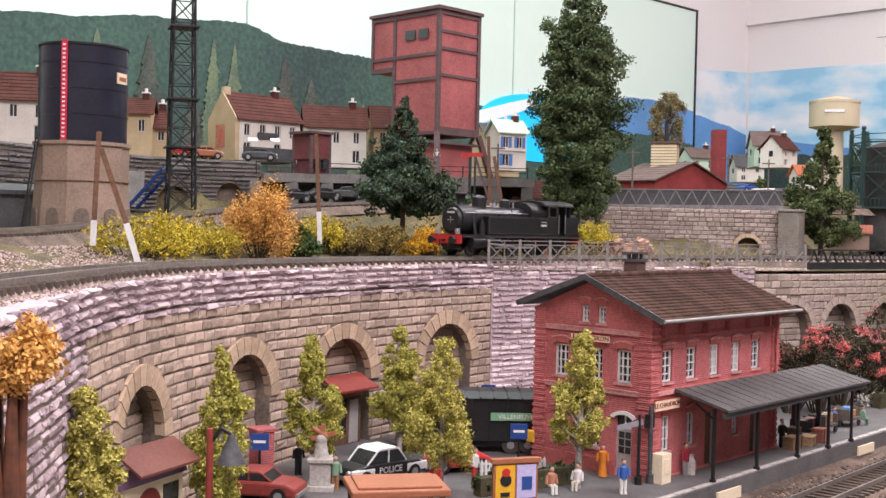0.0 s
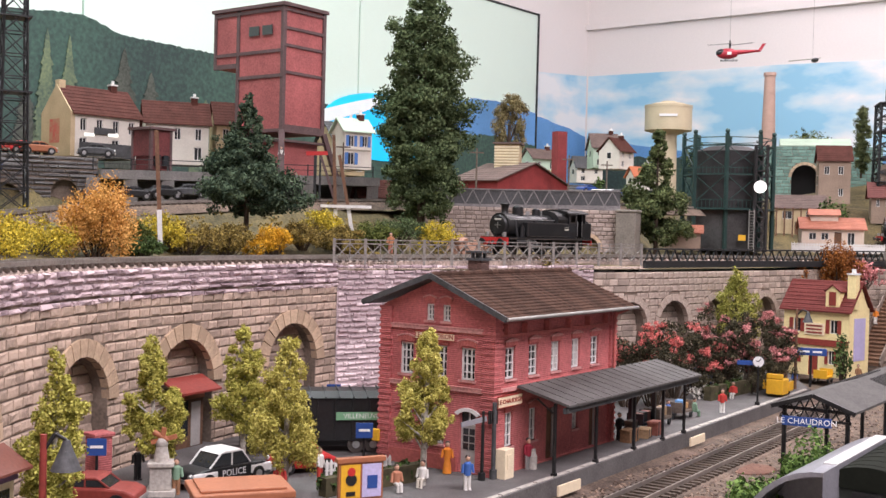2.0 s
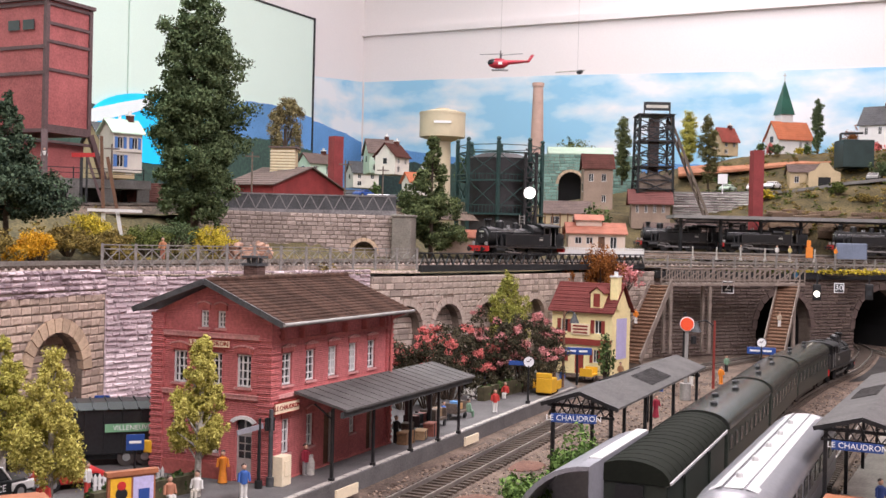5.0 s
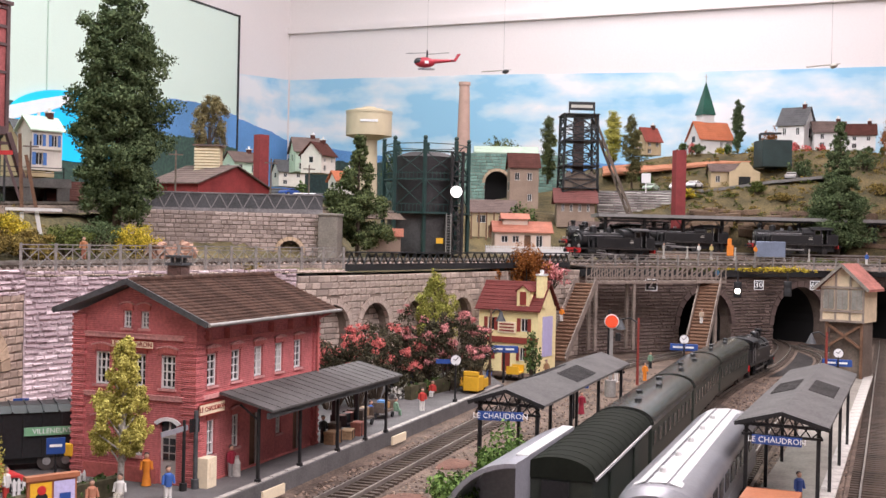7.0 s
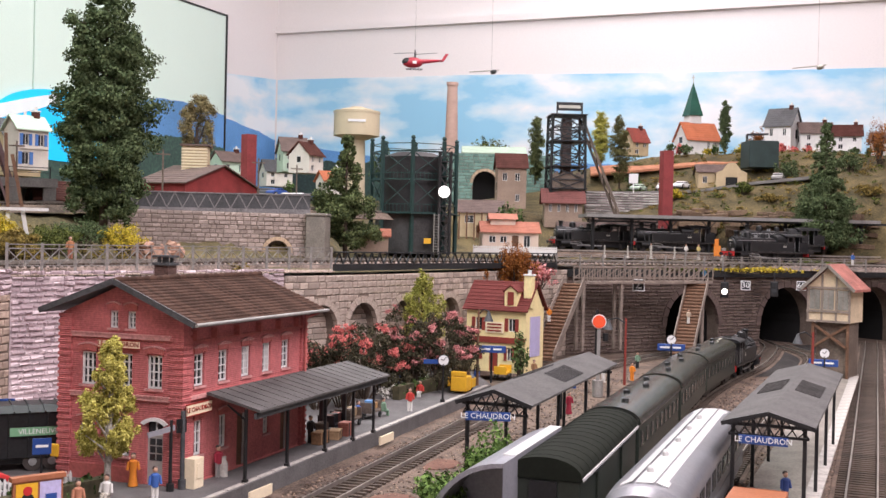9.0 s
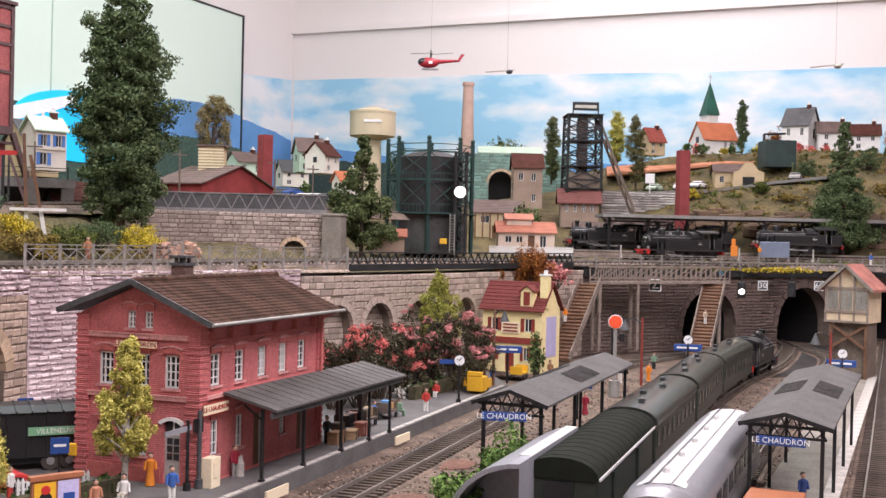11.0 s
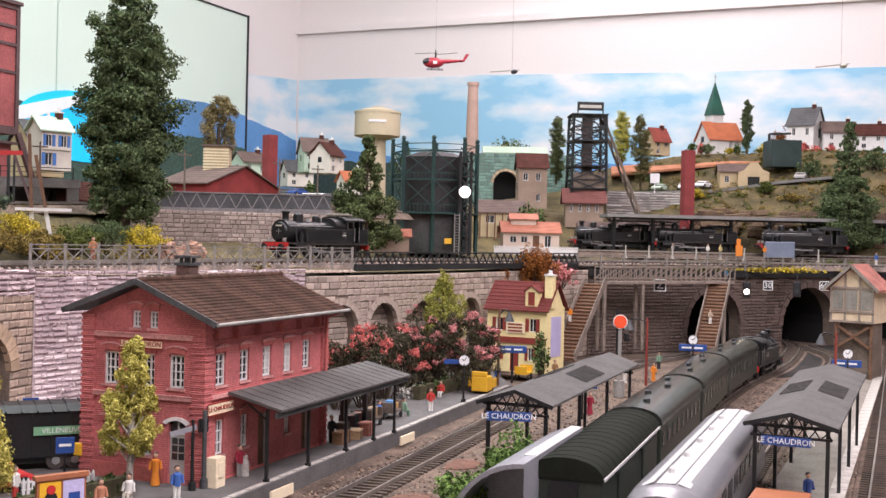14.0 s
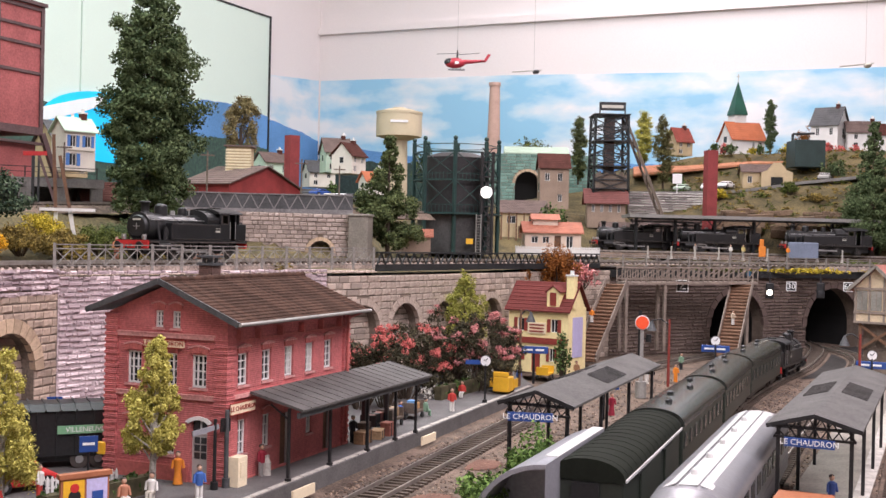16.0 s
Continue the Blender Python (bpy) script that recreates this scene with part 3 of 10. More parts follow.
def lay(fc, parent, name, material, s0, s1, z0, z1, h, w, d, arches=(), ring=0.0, seed=1, vary=0.15, singles=0, single_from=None, uneven=0.0, gap=0.03):
    """Lay courses of blocks; up to singles of them as pieces of their own, the rest joined."""
    rnd = random.Random(seed)
    rest, left = B(), singles
    n = max(1, round((z1 - z0) / h))
    h = (z1 - z0) / n
    for k in range(n):
        za, zb = z0 + k * h, z0 + (k + 1) * h
        s = s0 - (w * 0.5 if k % 2 else 0)
        while s < s1:
            e = s + w * (1 + rnd.uniform(-vary, vary) * 2)
            for a, c in cut(max(s, s0), min(e, s1), (za + zb) / 2, arches, ring):
                if c - a < 0.12:
                    continue
                u0, u1 = rnd.uniform(0, uneven), rnd.uniform(0, uneven)
                v, f = block_on(fc, a + gap, c - gap, za + gap + u0 * h, zb - gap - u1 * h, d * rnd.uniform(0.6, 1.3), rnd, min(0.08, h * 0.2))
                if left > 0 and (single_from is None or single_from[0] <= a <= single_from[1]):
                    left -= 1
                    o = Vector(v[0])
                    ob = new(name, B().add([Vector(q) - o for q in v], f).mesh(name, material))
                    ob.parent = parent
                    ob.matrix_basis = Matrix.Translation(o * CM)
                else:
                    rest.add(v, f)
            s = e
    if rest.v:
        ob = part(name + "_courses", rest, material, parent)
        tagged(ob, kind="stuff")


def ring_stones(fc, parent, arch, ring, n, d, m="voussoir"):
    c, rad, spring = arch
    for i in range(n):
        a0, a1 = math.pi * i / n + 0.012, math.pi * (i + 1) / n - 0.012
        v = []
        for dd in (-0.3, d):
            for q, a in ((rad, a0), (rad, a1), (rad + ring, a1), (rad + ring, a0)):
                v.append(fc.p(c - q * math.cos(a), spring + q * math.sin(a), dd))
        o = Vector(v[0])
        b = B().add([Vector(q) - o for q in v], [(0, 1, 2, 3), (4, 5, 6, 7), (0, 1, 5, 4), (1, 2, 6, 5), (2, 3, 7, 6), (3, 0, 4, 7)])
        part("arch_stone", b, M[m], parent, m=Matrix.Translation(o * CM))


# curved wall with four blind arches
fa = Face(line_a)
arches_a = [(fa.near(-12.3, 46.9), 2.6, 3.5), (fa.near(-9.9, 57.2), 2.45, 3.8), (fa.near(-5.6, 66.0), 2.65, 3.7), (fa.near(0.3, 74.5), 2.6, 4.0)]
sA = fa.near(-12.7, 41.0) - 1.2
wa = thing("wall_arched", "curved tan block retaining wall with blind arches", "wall", kind="structure")
part("joints", backing(fa, arches_a, 0, fa.length, -1, 9.4, 1.5), M["mortar"], wa)
wb_back = Face([Vector(fa.p(q, 0, -1.0)[:2]) for q in np.arange(0, fa.length, 0.8)])
lay(wb_back, wa, "niche_stone", M["block"], 0.2, wb_back.length, 0, 7.2, 0.5, 2.0, 0.12, seed=5, vary=0.3, gap=0.02)
for q in arches_a:
    ring_stones(fa, wa, q, 0.9, 13, 0.16)
lay(fa, wa, "block", M["block"], sA, fa.length - 0.1, -0.9, 8.9, 0.54, 0.95, 0.085, arches_a, 0.9, 3, 0.1, 300, (arches_a[1][0], fa.length), 0.05, 0.035)
# rough stone coping and the rough near end of the wall
wc = thing("wall_coping", "rough pinkish stone coping along the wall's top", "wall", kind="structure")
lay(fa, wc, "coping_stone", M["coping"], 0, fa.length, 8.75, 10.55, 0.36, 0.7, 0.16, seed=8, vary=0.45, singles=150, uneven=0.2)
lay(fa, wc, "rough_stone", M["coping"], 0, sA, -0.9, 8.7, 0.4, 0.65, 0.1, seed=9, vary=0.42, uneven=0.3)
part("coping_bed", backing(fa, (), 0, fa.length, 9.3, 10.35, 1.5, False), M["fieldstone_joint"], wc)

# straight wall of rough stones behind the station
fb = Face(line_b)
wbt = thing("wall_rough_stone", "pink and white rough fieldstone retaining wall", "wall", kind="structure")
part("joints", backing(fb, (), 0, fb.length, -1, 9.85, 1.5), M["fieldstone_joint"], wbt)
lay(fb, wbt, "rough_stone", M["fieldstone"], 0.05, fb.length, -0.9, 10.4, 0.38, 0.58, 0.11, seed=11, vary=0.45, singles=300, single_from=(0, 12), uneven=0.3)

# curved far wall with arches
fcv = Face(line_c)
arches_c = []
for az_c, r_c in ((17.1, 98), (19.05, 103), (21.25, 109), (24.05, 116), (27.2, 124)):
    x, y = at(az_c, r_c)
    arches_c.append((fcv.near(x, y), 2.25, 4.95))
wct = thing("wall_far_arched", "grey-tan block retaining wall with small arches", "wall", kind="structure")
part("joints", backing(fcv, arches_c, 0, fcv.length, -1, 9.7, 1.2), M["mortar"], wct)
for q in arches_c:
    ring_stones(fcv, wct, q, 0.6, 9, 0.14, "block_far")
lay(fcv, wct, "block", M["block_far"], 0.05, fcv.length, -0.9, 9.75, 0.6, 1.15, 0.1, arches_c, 0.6, 13, 0.2, 300, (3, 22))
back_c = Face([Vector(fcv.p(q, 0, -1.2)[:2]) for q in np.arange(0, fcv.length, 0.8)])
lay(back_c, wct, "niche_stone", M["block_far"], 0.2, back_c.length, 0, 7.6, 0.5, 1.4, 0.1, seed=15, vary=0.3)

# tunnel mouths
fd = Face(line_d)
arches_d = []
for az_c, r_c, rad, spring in ((36.0, 155, 4.8, 2.4), (40.6, 169, 5.4, 2.1), (46.2, 180, 5.2, 2.3)):
    x, y = at(az_c, r_c)
    arches_d.append((fd.near(x, y), rad, spring))
wdt = thing("tunnel_portal", "dark brown stone wall with tunnel mouths", "wall", kind="structure")
part("joints", backing(fd, arches_d, 0, fd.length, -1, 8.9, 2.0, False), M["mortar"], wdt)
for q in arches_d:
    ring_stones(fd, wdt, q, 0.8, 13, 0.18, "portal")
lay(fd, wdt, "stone", M["portal"], 0.1, fd.length, -0.9, 8.9, 0.42, 1.5, 0.16, arches_d, 0.8, 17, 0.35, 300, (0, 30), 0.2)
st = [fd.p(q, 0, 0) for q in np.arange(-1, fd.length, 2.0)]
part("deck_edge", B().sweep([(x, y, 8.9) for x, y, z in st], [(-3.0, 0), (0.5, 0), (0.5, 0.9), (-3.0, 0.9)]), M["iron"], wdt, "dark steel deck edge")
# linings coloured near black to stand in for the tunnels' unlit depth
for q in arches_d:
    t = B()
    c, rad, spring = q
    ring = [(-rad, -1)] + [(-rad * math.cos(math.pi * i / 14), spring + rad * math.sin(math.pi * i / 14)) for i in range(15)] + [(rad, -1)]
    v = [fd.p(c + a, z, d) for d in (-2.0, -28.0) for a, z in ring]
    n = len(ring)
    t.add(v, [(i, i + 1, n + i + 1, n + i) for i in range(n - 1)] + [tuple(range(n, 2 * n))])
    part("tunnel_lining", t, M["dark"], wdt, "tunnel lining coloured dark for the unlit inside")

# ---- tracks ----
SLEEPER = B().bx(-0.15, 0.15, -1.45, 1.45, -0.22, 0).mesh("sleeper", M["sleeper"])


def track(pts, label, bed="ballast", singles=True, spacing=0.72, step=1.5, shoulder=2.6):
    """pts: (x, y, z of the rail tops)."""
    P = smooth_path(pts, step)
    th = thing("railway_track", label, "track", group="railway tracks")
    bedsec = [(-2.6, -1.1), (-1.7, -0.36), (min(1.7, shoulder - 0.1), -0.36), (shoulder, -0.5 if shoulder < 2.6 else -1.1), (shoulder, -1.1)]
    part("ballast_bed", B().sweep(P, bedsec), M[bed], th)
    for q in (-0.825, 0.825):
        part("rail", B().sweep(P, [(q - 0.05, -0.24), (q + 0.05, -0.24), (q + 0.05, 0), (q - 0.05, 0)]), M["rail"], th)
    s = [0.0]
    for a, c in zip(P, P[1:]):
        s.append(s[-1] + (c - a).length)
    q, i, rest = 0.3, 0, B()
    count = 0
    while q < s[-1]:
        while s[i + 1] < q:
            i += 1
        a, c = P[i], P[i + 1]
        o = a + (c - a) * ((q - s[i]) / (s[i + 1] - s[i]))
        ang = math.atan2(c.y - a.y, c.x - a.x)
        if singles and count < 300:
            ob = new("sleeper", SLEEPER)
            ob.parent = th
            ob.matrix_basis = pose(o.x * CM, o.y * CM, (o.z - 0.22) * CM, 0, 0, math.degrees(ang))
            count += 1
        else:
            rest.box(o.x, o.y, o.z - 0.33, 0.3, 2.9, 0.22, math.degrees(ang))
        q += spacing
    if rest.v:
        tagged(part("sleepers", rest, M["sleeper"], th), kind="stuff")
    return P


RAIL = -0.5
t1 = track([(2, 38, RAIL), (17.6, 56, RAIL), (37.4, 78.7, RAIL), (52, 95.5, RAIL), (70, 111, RAIL), (89.5, 124, RAIL), (97, 135, RAIL)], "brown model railway track beside the platform")
track([(9, 30, RAIL), (24.5, 46.5, RAIL), (38, 62, RAIL), (56, 84, RAIL), (76, 106, RAIL), (91, 125.5, RAIL)], "weathered siding track in the yard")
train_path = track([(9.9, 27.6, RAIL), (23.4, 42.6, RAIL), (34.1, 54.5, RAIL), (46.0, 67.4, RAIL), (59.5, 82, RAIL), (72, 94, RAIL), (88, 108, RAIL), (104, 125, RAIL), (110, 135, RAIL)], "track under the green passenger train")
silver_path = track([(13.1, 24.9, RAIL), (22.9, 35.2, RAIL), (42.4, 55.7, RAIL), (61.5, 75, RAIL), (82, 94, RAIL), (100, 112, RAIL), (108, 128, RAIL)], "track under the silver railcar")
track([(31, 32.2, RAIL), (45.5, 47.0, RAIL), (59.6, 61.3, RAIL), (85.2, 87.4, RAIL), (112, 114.6, RAIL), (126, 129, RAIL)], "single track beside the outer platform")

UPPER = 10.95


def polar(az, r, z):
    return (*at(az, r), z)


upper_pts = [polar(-30, 29.5, UPPER), polar(-21.4, 41.4, UPPER), polar(-16, 52.8, UPPER), polar(-10.8, 61.8, UPPER), polar(-5.5, 69.7, UPPER), polar(-1.2, 76.6, UPPER), polar(3.4, 83.5, UPPER), polar(8, 92.0, UPPER), polar(13, 104.0, UPPER), polar(18, 116.5, UPPER), polar(22, 126.0, UPPER), polar(25.5, 135.0, UPPER), polar(28.6, 143.0, UPPER), polar(32, 151.0, UPPER), polar(36, 160.5, UPPER), polar(41, 172.0, UPPER), polar(46, 181.0, UPPER)]
upper_path = track(upper_pts, "upper single track along the retaining wall", "ballast_pale", step=1.0, shoulder=1.4)
track([polar(-24, 62, 12.3), polar(-21.4, 66, 12.3), polar(-17.3, 80, 12.7), polar(-10.9, 96, 14.1), polar(-4, 108, 15.2), polar(4, 116, 15.9), polar(8, 122.5, 16.2), polar(13, 126, 16.3), polar(16.5, 127.5, 16.4), polar(20, 140, 16.5)], "rear track behind the bushes", "ballast", singles=False)
track([polar(27, 170, 12.1), polar(33, 176, 12.1), polar(41, 184, 12.1), polar(46, 190, 12.1)], "engine shed track behind the upper line", "ballast", singles=False)


# ---- moving tank engine ----
def tank_engine(name, label):
    """Runs along x, chimney end towards -x; the rail tops at z = 0."""
    th = thing(name, label, "locomotive")
    g, blk, br = M["loco"], M["black"], M["bright"]
    for y0, y1 in ((-1.55, -0.95), (0.95, 1.55)):
        tank = part("side_tank", B().bx(-3.7, 2.7, y0, y1, 1.56, 2.86), g, th, bevel=0.05)
        side = y0 if y0 < 0 else y1
        d = 0.025 if side > 0 else -0.025
        edge = B()
        for a, c, e, f in ((-3.6, 2.7, 2.74, 2.78), (-3.6, 2.7, 1.62, 1.66), (-3.62, -3.58, 1.62, 2.78)):
            edge.bx(a, c, min(side, side + d), max(side, side + d), e, f)
        part("beading", edge, M["wheel_rim"], tank)
        part("filler_lid", B().cyl(-2.2, (y0 + y1) / 2, 2.86, 3.0, 0.2, 0.2, 12), g, tank)
    boil = part("boiler", B().rod((-5.5, 0, 2.55), (3.2, 0, 2.55), 1.0, 24), g, th)
    for x in (-4.3, -2.4, -0.4, 1.4):
        part("boiler_band", B().rod((x, 0, 2.55), (x + 0.08, 0, 2.55), 1.02, 24), blk, boil)
    part("smokebox", B().rod((-5.75, 0, 2.55), (-4.4, 0, 2.55), 1.08, 24), blk, th)
    door = part("smokebox_door", B().rod((-5.93, 0, 2.55), (-5.75, 0, 2.55), 0.78, 20, 0.9), blk, th)
    part("door_handle", B().bar((-5.98, -0.3, 2.55), (-5.98, 0.3, 2.55), 0.06).bar((-5.97, 0, 2.3), (-5.97, 0, 2.8), 0.05), br, door)
    part("number_plate", B().bx(-5.97, -5.93, -0.35, 0.35, 3.0, 3.14), M["plate"], door, "small pale plate bar")
    turned = [(0.5, 3.4), (0.31, 3.62), (0.3, 3.8), (0.34, 4.3), (0.44, 4.32), (0.4, 4.48)]
    part("chimney", B().add([(-5.0 + r * math.cos(math.tau * i / 16), r * math.sin(math.tau * i / 16), z) for r, z in turned for i in range(16)], [(j * 16 + i, j * 16 + (i + 1) % 16, j * 16 + 16 + (i + 1) % 16, j * 16 + 16 + i) for j in range(5) for i in range(16)] + [tuple(range(80, 96))], True), blk, th)
    part("dome", B().cyl(-3.1, 0, 3.4, 4.1, 0.52, 0.5, 16).ball(-3.1, 0, 4.1, 0.5, 0.5, 0.28, 16), g, th)
    part("sand_box", B().cyl(-0.4, 0, 3.4, 4.0, 0.4, 0.36, 14).ball(-0.4, 0, 4.0, 0.36, 0.36, 0.16, 14), g, th)
    part("safety_valve", B().cyl(-1.8, 0, 3.5, 3.85, 0.12, 0.1, 8).cyl(-1.5, 0, 3.5, 3.85, 0.12, 0.1, 8), br, th)
    part("whistle", B().cyl(1.0, 0.4, 3.4, 3.95, 0.07, 0.07, 8), br, th)
    for y0, y1 in ((-1.53, -1.43), (1.43, 1.53)):
        cab = B().bx(2.7, 4.0, y0, y1, 1.56, 2.92).bx(4.8, 5.4, y0, y1, 1.56, 2.92)
        for a, c in ((2.7, 2.9), (3.75, 4.0), (4.8, 4.95), (5.3, 5.4)):
            cab.bx(a, c, y0, y1, 2.92, 3.72)
        side = part("cab_side", cab, g, th)
        out = y0 - 0.03 if y0 < 0 else y1
        part("cab_window_frame", B().bx(2.86, 3.8, out, out + 0.03, 2.88, 2.96).bx(2.86, 3.8, out, out + 0.03, 3.6, 3.68).bx(2.86, 2.94, out, out + 0.03, 2.96, 3.6).bx(3.72, 3.8, out, out + 0.03, 2.96, 3.6), M["wheel_rim"], side)
        part("number_bars", B().bx(2.0, 2.6, out, out + 0.03, 2.2, 2.36).bx(2.0, 2.6, out, out + 0.03, 2.5, 2.54), M["plate"], side, "small pale number bars")
        for x in (4.03, 4.77):
            part("grab_rail", B().rod((x, out, 1.7), (x, out, 3.1), 0.03, 6), br, side)
    part("cab_front", B().bx(2.7, 2.82, -1.43, 1.43, 1.56, 3.72), g, th)
    part("cab_back", B().bx(5.3, 5.4, -1.43, 1.43, 1.56, 3.72), g, th)
    hood = [(1.42 * math.sin(a), 3.2 + 0.78 * math.cos(a)) for a in [radians(-90 + 15 * i) for i in range(13)]]
    part("hood", B().prism(hood + [(1.3, 2.6), (-1.3, 2.6)], 1.1, 2.7, "x"), blk, th)
    roof = [(1.66 * math.sin(a), 3.72 + 0.44 * math.cos(a)) for a in [radians(-90 + 15 * i) for i in range(13)]]
    top = part("cab_roof", B().prism(roof, 2.3, 5.7, "x"), blk, th)
    part("roof_vent", B().bx(3.5, 4.3, -0.4, 0.4, 4.1, 4.24), g, top)
    part("bunker", B().bx(5.4, 6.5, -1.45, 1.45, 1.56, 2.95), g, th, bevel=0.05)
    coal = B()
    for i in range(9):
        coal.ball(5.65 + 0.3 * (i % 3), -0.9 + 0.9 * (i // 3), 2.95, 0.3, 0.42, 0.22, 7, 4)
    part("coal", coal, M["dark"], th)
    part("footplate", B().bx(-6.3, 6.5, -1.58, 1.58, 1.42, 1.55), g, th)
    part("valance", B().bx(-6.3, 6.5, -1.59, -1.53, 1.34, 1.43).bx(-6.3, 6.5, 1.53, 1.59, 1.34, 1.43), M["wheel_rim"], th)
    part("frame", B().bx(-6.0, 6.2, -0.7, 0.7, 0.45, 1.42), blk, th)
    for x in (-6.4, 6.5):
        beam = part("buffer_beam", B().bx(x - 0.07, x + 0.07, -1.5, 1.5, 0.9, 1.5), M["signal_red"], th, "red buffer beam")
        d = -1 if x < 0 else 1
        for y in (-1.0, 1.0):
            part("buffer", B().rod((x, y, 1.15), (x + 0.45 * d, y, 1.15), 0.12).rod((x + 0.45 * d, y, 1.15), (x + 0.52 * d, y, 1.15), 0.27, 14), blk, beam)
            part("brake_hose", B().rod((x + 0.1 * d, y * 0.45, 1.2), (x + 0.22 * d, y * 0.45, 0.7), 0.06, 6), blk, beam)
        part("coupling_hook", B().bar((x, 0, 1.15), (x + 0.35 * d, 0, 1.1), 0.1, 0.16), blk, beam)
        part("step", B().bx(x - 0.3, x + 0.1, -1.5, -1.1, 0.5, 0.56).bx(x - 0.3, x + 0.1, 1.1, 1.5, 0.5, 0.56), blk, beam)
    for x, r in ((-4.9, 0.5), (-2.6, 0.82), (-0.6, 0.82), (1.4, 0.82), (4.6, 0.5)):
        for y in (-0.92, 0.92):
            o = 0.12 if y > 0 else -0.12
            wo = part("wheel", B().rod((0, -0.1, 0), (0, 0.1, 0), r, 20), blk, th, m=pose(x * CM, y * CM, r * CM))
            t = B()
            for i in range(10):
                a = math.tau * i / 10
                t.bar((0, o, 0), (r * .8 * math.cos(a), o, r * .8 * math.sin(a)), 0.07, 0.06)
            part("spokes", t, M["wheel_rim"], wo)
            part("hub", B().rod((0, o - 0.04, 0), (0, o + 0.06, 0), r * 0.22, 12), M["wheel_rim"], wo)
    for y in (-1.14, 1.14):
        part("coupling_rod", B().bar((-2.6, y, 0.65), (1.4, y, 0.65), 0.07, 0.16), br, th, "bright steel rod")
        part("cylinder", B().rod((-5.3, y * 1.14, 1.0), (-3.9, y * 1.14, 1.0), 0.4, 14).bx(-5.2, -4.0, y * 1.14 - 0.3, y * 1.14 + 0.3, 1.1, 1.42), blk, th)
        part("piston_rod", B().bar((-3.9, y * 1.1, 0.95), (-0.6, y * 1.1, 0.72), 0.07, 0.13), br, th, "bright steel rod")
        part("slide_bar", B().bar((-3.9, y * 1.1, 1.18), (-2.1, y * 1.1, 1.18), 0.08, 0.1), br, th)
        part("valve_link", B().bar((-2.2, y * 1.1, 1.25), (-1.5, y * 1.1, 0.6), 0.07, 0.1).bar((-3.2, y * 1.1, 1.3), (-1.9, y * 1.1, 1.1), 0.06, 0.08), br, th)
        part("handrail", B().rod((-5.6, y * 0.9, 3.05), (2.6, y * 0.9, 3.12), 0.035, 6), br, th)
        part("air_pump", B().cyl(-4.1, y * 1.1, 1.55, 2.35, 0.24, 0.24, 12).cyl(-4.1, y * 1.1, 2.35, 2.55, 0.15, 0.15, 10), blk, th)
        part("steam_pipe", B().rod((-4.8, y * 0.85, 3.0), (-4.7, y * 1.1, 1.4), 0.13, 8), blk, th)
        part("feed_pipe", B().rod((-4.2, y * 0.75, 3.1), (0.8, y * 0.75, 3.1), 0.05, 6), M["wheel_rim"], th)
        part("cab_step", B().bx(4.1, 4.7, min(y * 1.25, y * 1.4), max(y * 1.25, y * 1.4), 0.55, 0.6).bx(4.1, 4.16, min(y * 1.25, y * 1.4), max(y * 1.25, y * 1.4), 0.6, 1.42), blk, th)
    for y in (-0.95, 0.95):
        part("lamp", B().cyl(-6.2, y, 1.55, 1.95, 0.17, 0.17, 10).rod((-6.4, y, 1.75), (-6.2, y, 1.75), 0.13, 10), br, th)
    return th


M["signal_red"] = mat("red_enamel", (0.50, 0.03, 0.03), 0.4, var=0.15)
M["wheel_rim"] = mat("dark_wheel", (0.06, 0.05, 0.045), 0.5, var=0.3)
M["bright"] = mat("bright_steel", (0.5, 0.5, 0.5), 0.3, metal=0.8, var=0.2)
M["plate"] = mat("pale_plate", (0.5, 0.48, 0.42), 0.5, var=0.1)
engine = tank_engine("tank_engine", "black steam tank engine with red buffer beams")

# ---- station building ----
UA = 47.3  # the yard's long axis, degrees from x
M["glass"] = mat("dark_window_glass", (0.03, 0.032, 0.035), 0.12, var=0.2, bump=0, spec=0.6)
M["gutter"] = mat("zinc_gutter", (0.35, 0.34, 0.32), 0.45, metal=0.4, var=0.25)


def cut_wall(b, length, holes, z0, z1, put):
    """A wall's face as strips round its holes; holes are (s0, s1, z0, z1); put maps (s, z, depth) to a point."""
    ss = sorted({0.0, length, *[h[0] for h in holes], *[h[1] for h in holes]})
    zs = sorted({z0, z1, *[h[2] for h in holes], *[h[3] for h in holes]})
    solid = {}
    for i in range(len(ss) - 1):
        for j in range(len(zs) - 1):
            cs, cz = (ss[i] + ss[i + 1]) / 2, (zs[j] + zs[j + 1]) / 2
            solid[i, j] = not any(h[0] < cs < h[1] and h[2] < cz < h[3] for h in holes)
    for (i, j), ok in solid.items():
        if not ok:
            continue
        for d in (0.0, 0.35):
            b.add([put(ss[i], zs[j], d), put(ss[i + 1], zs[j], d), put(ss[i + 1], zs[j + 1], d), put(ss[i], zs[j + 1], d)], [(0, 1, 2, 3)])
        for (a, c, di, dj) in (((ss[i], zs[j]), (ss[i], zs[j + 1]), -1, 0), ((ss[i + 1], zs[j]), (ss[i + 1], zs[j + 1]), 1, 0), ((ss[i], zs[j]), (ss[i + 1], zs[j]), 0, -1), ((ss[i], zs[j + 1]), (ss[i + 1], zs[j + 1]), 0, 1)):
            if not solid.get((i + di, j + dj), False):
                b.add([put(*a, 0), put(*c, 0), put(*c, 0.35), put(*a, 0.35)], [(0, 1, 2, 3)])
    return b


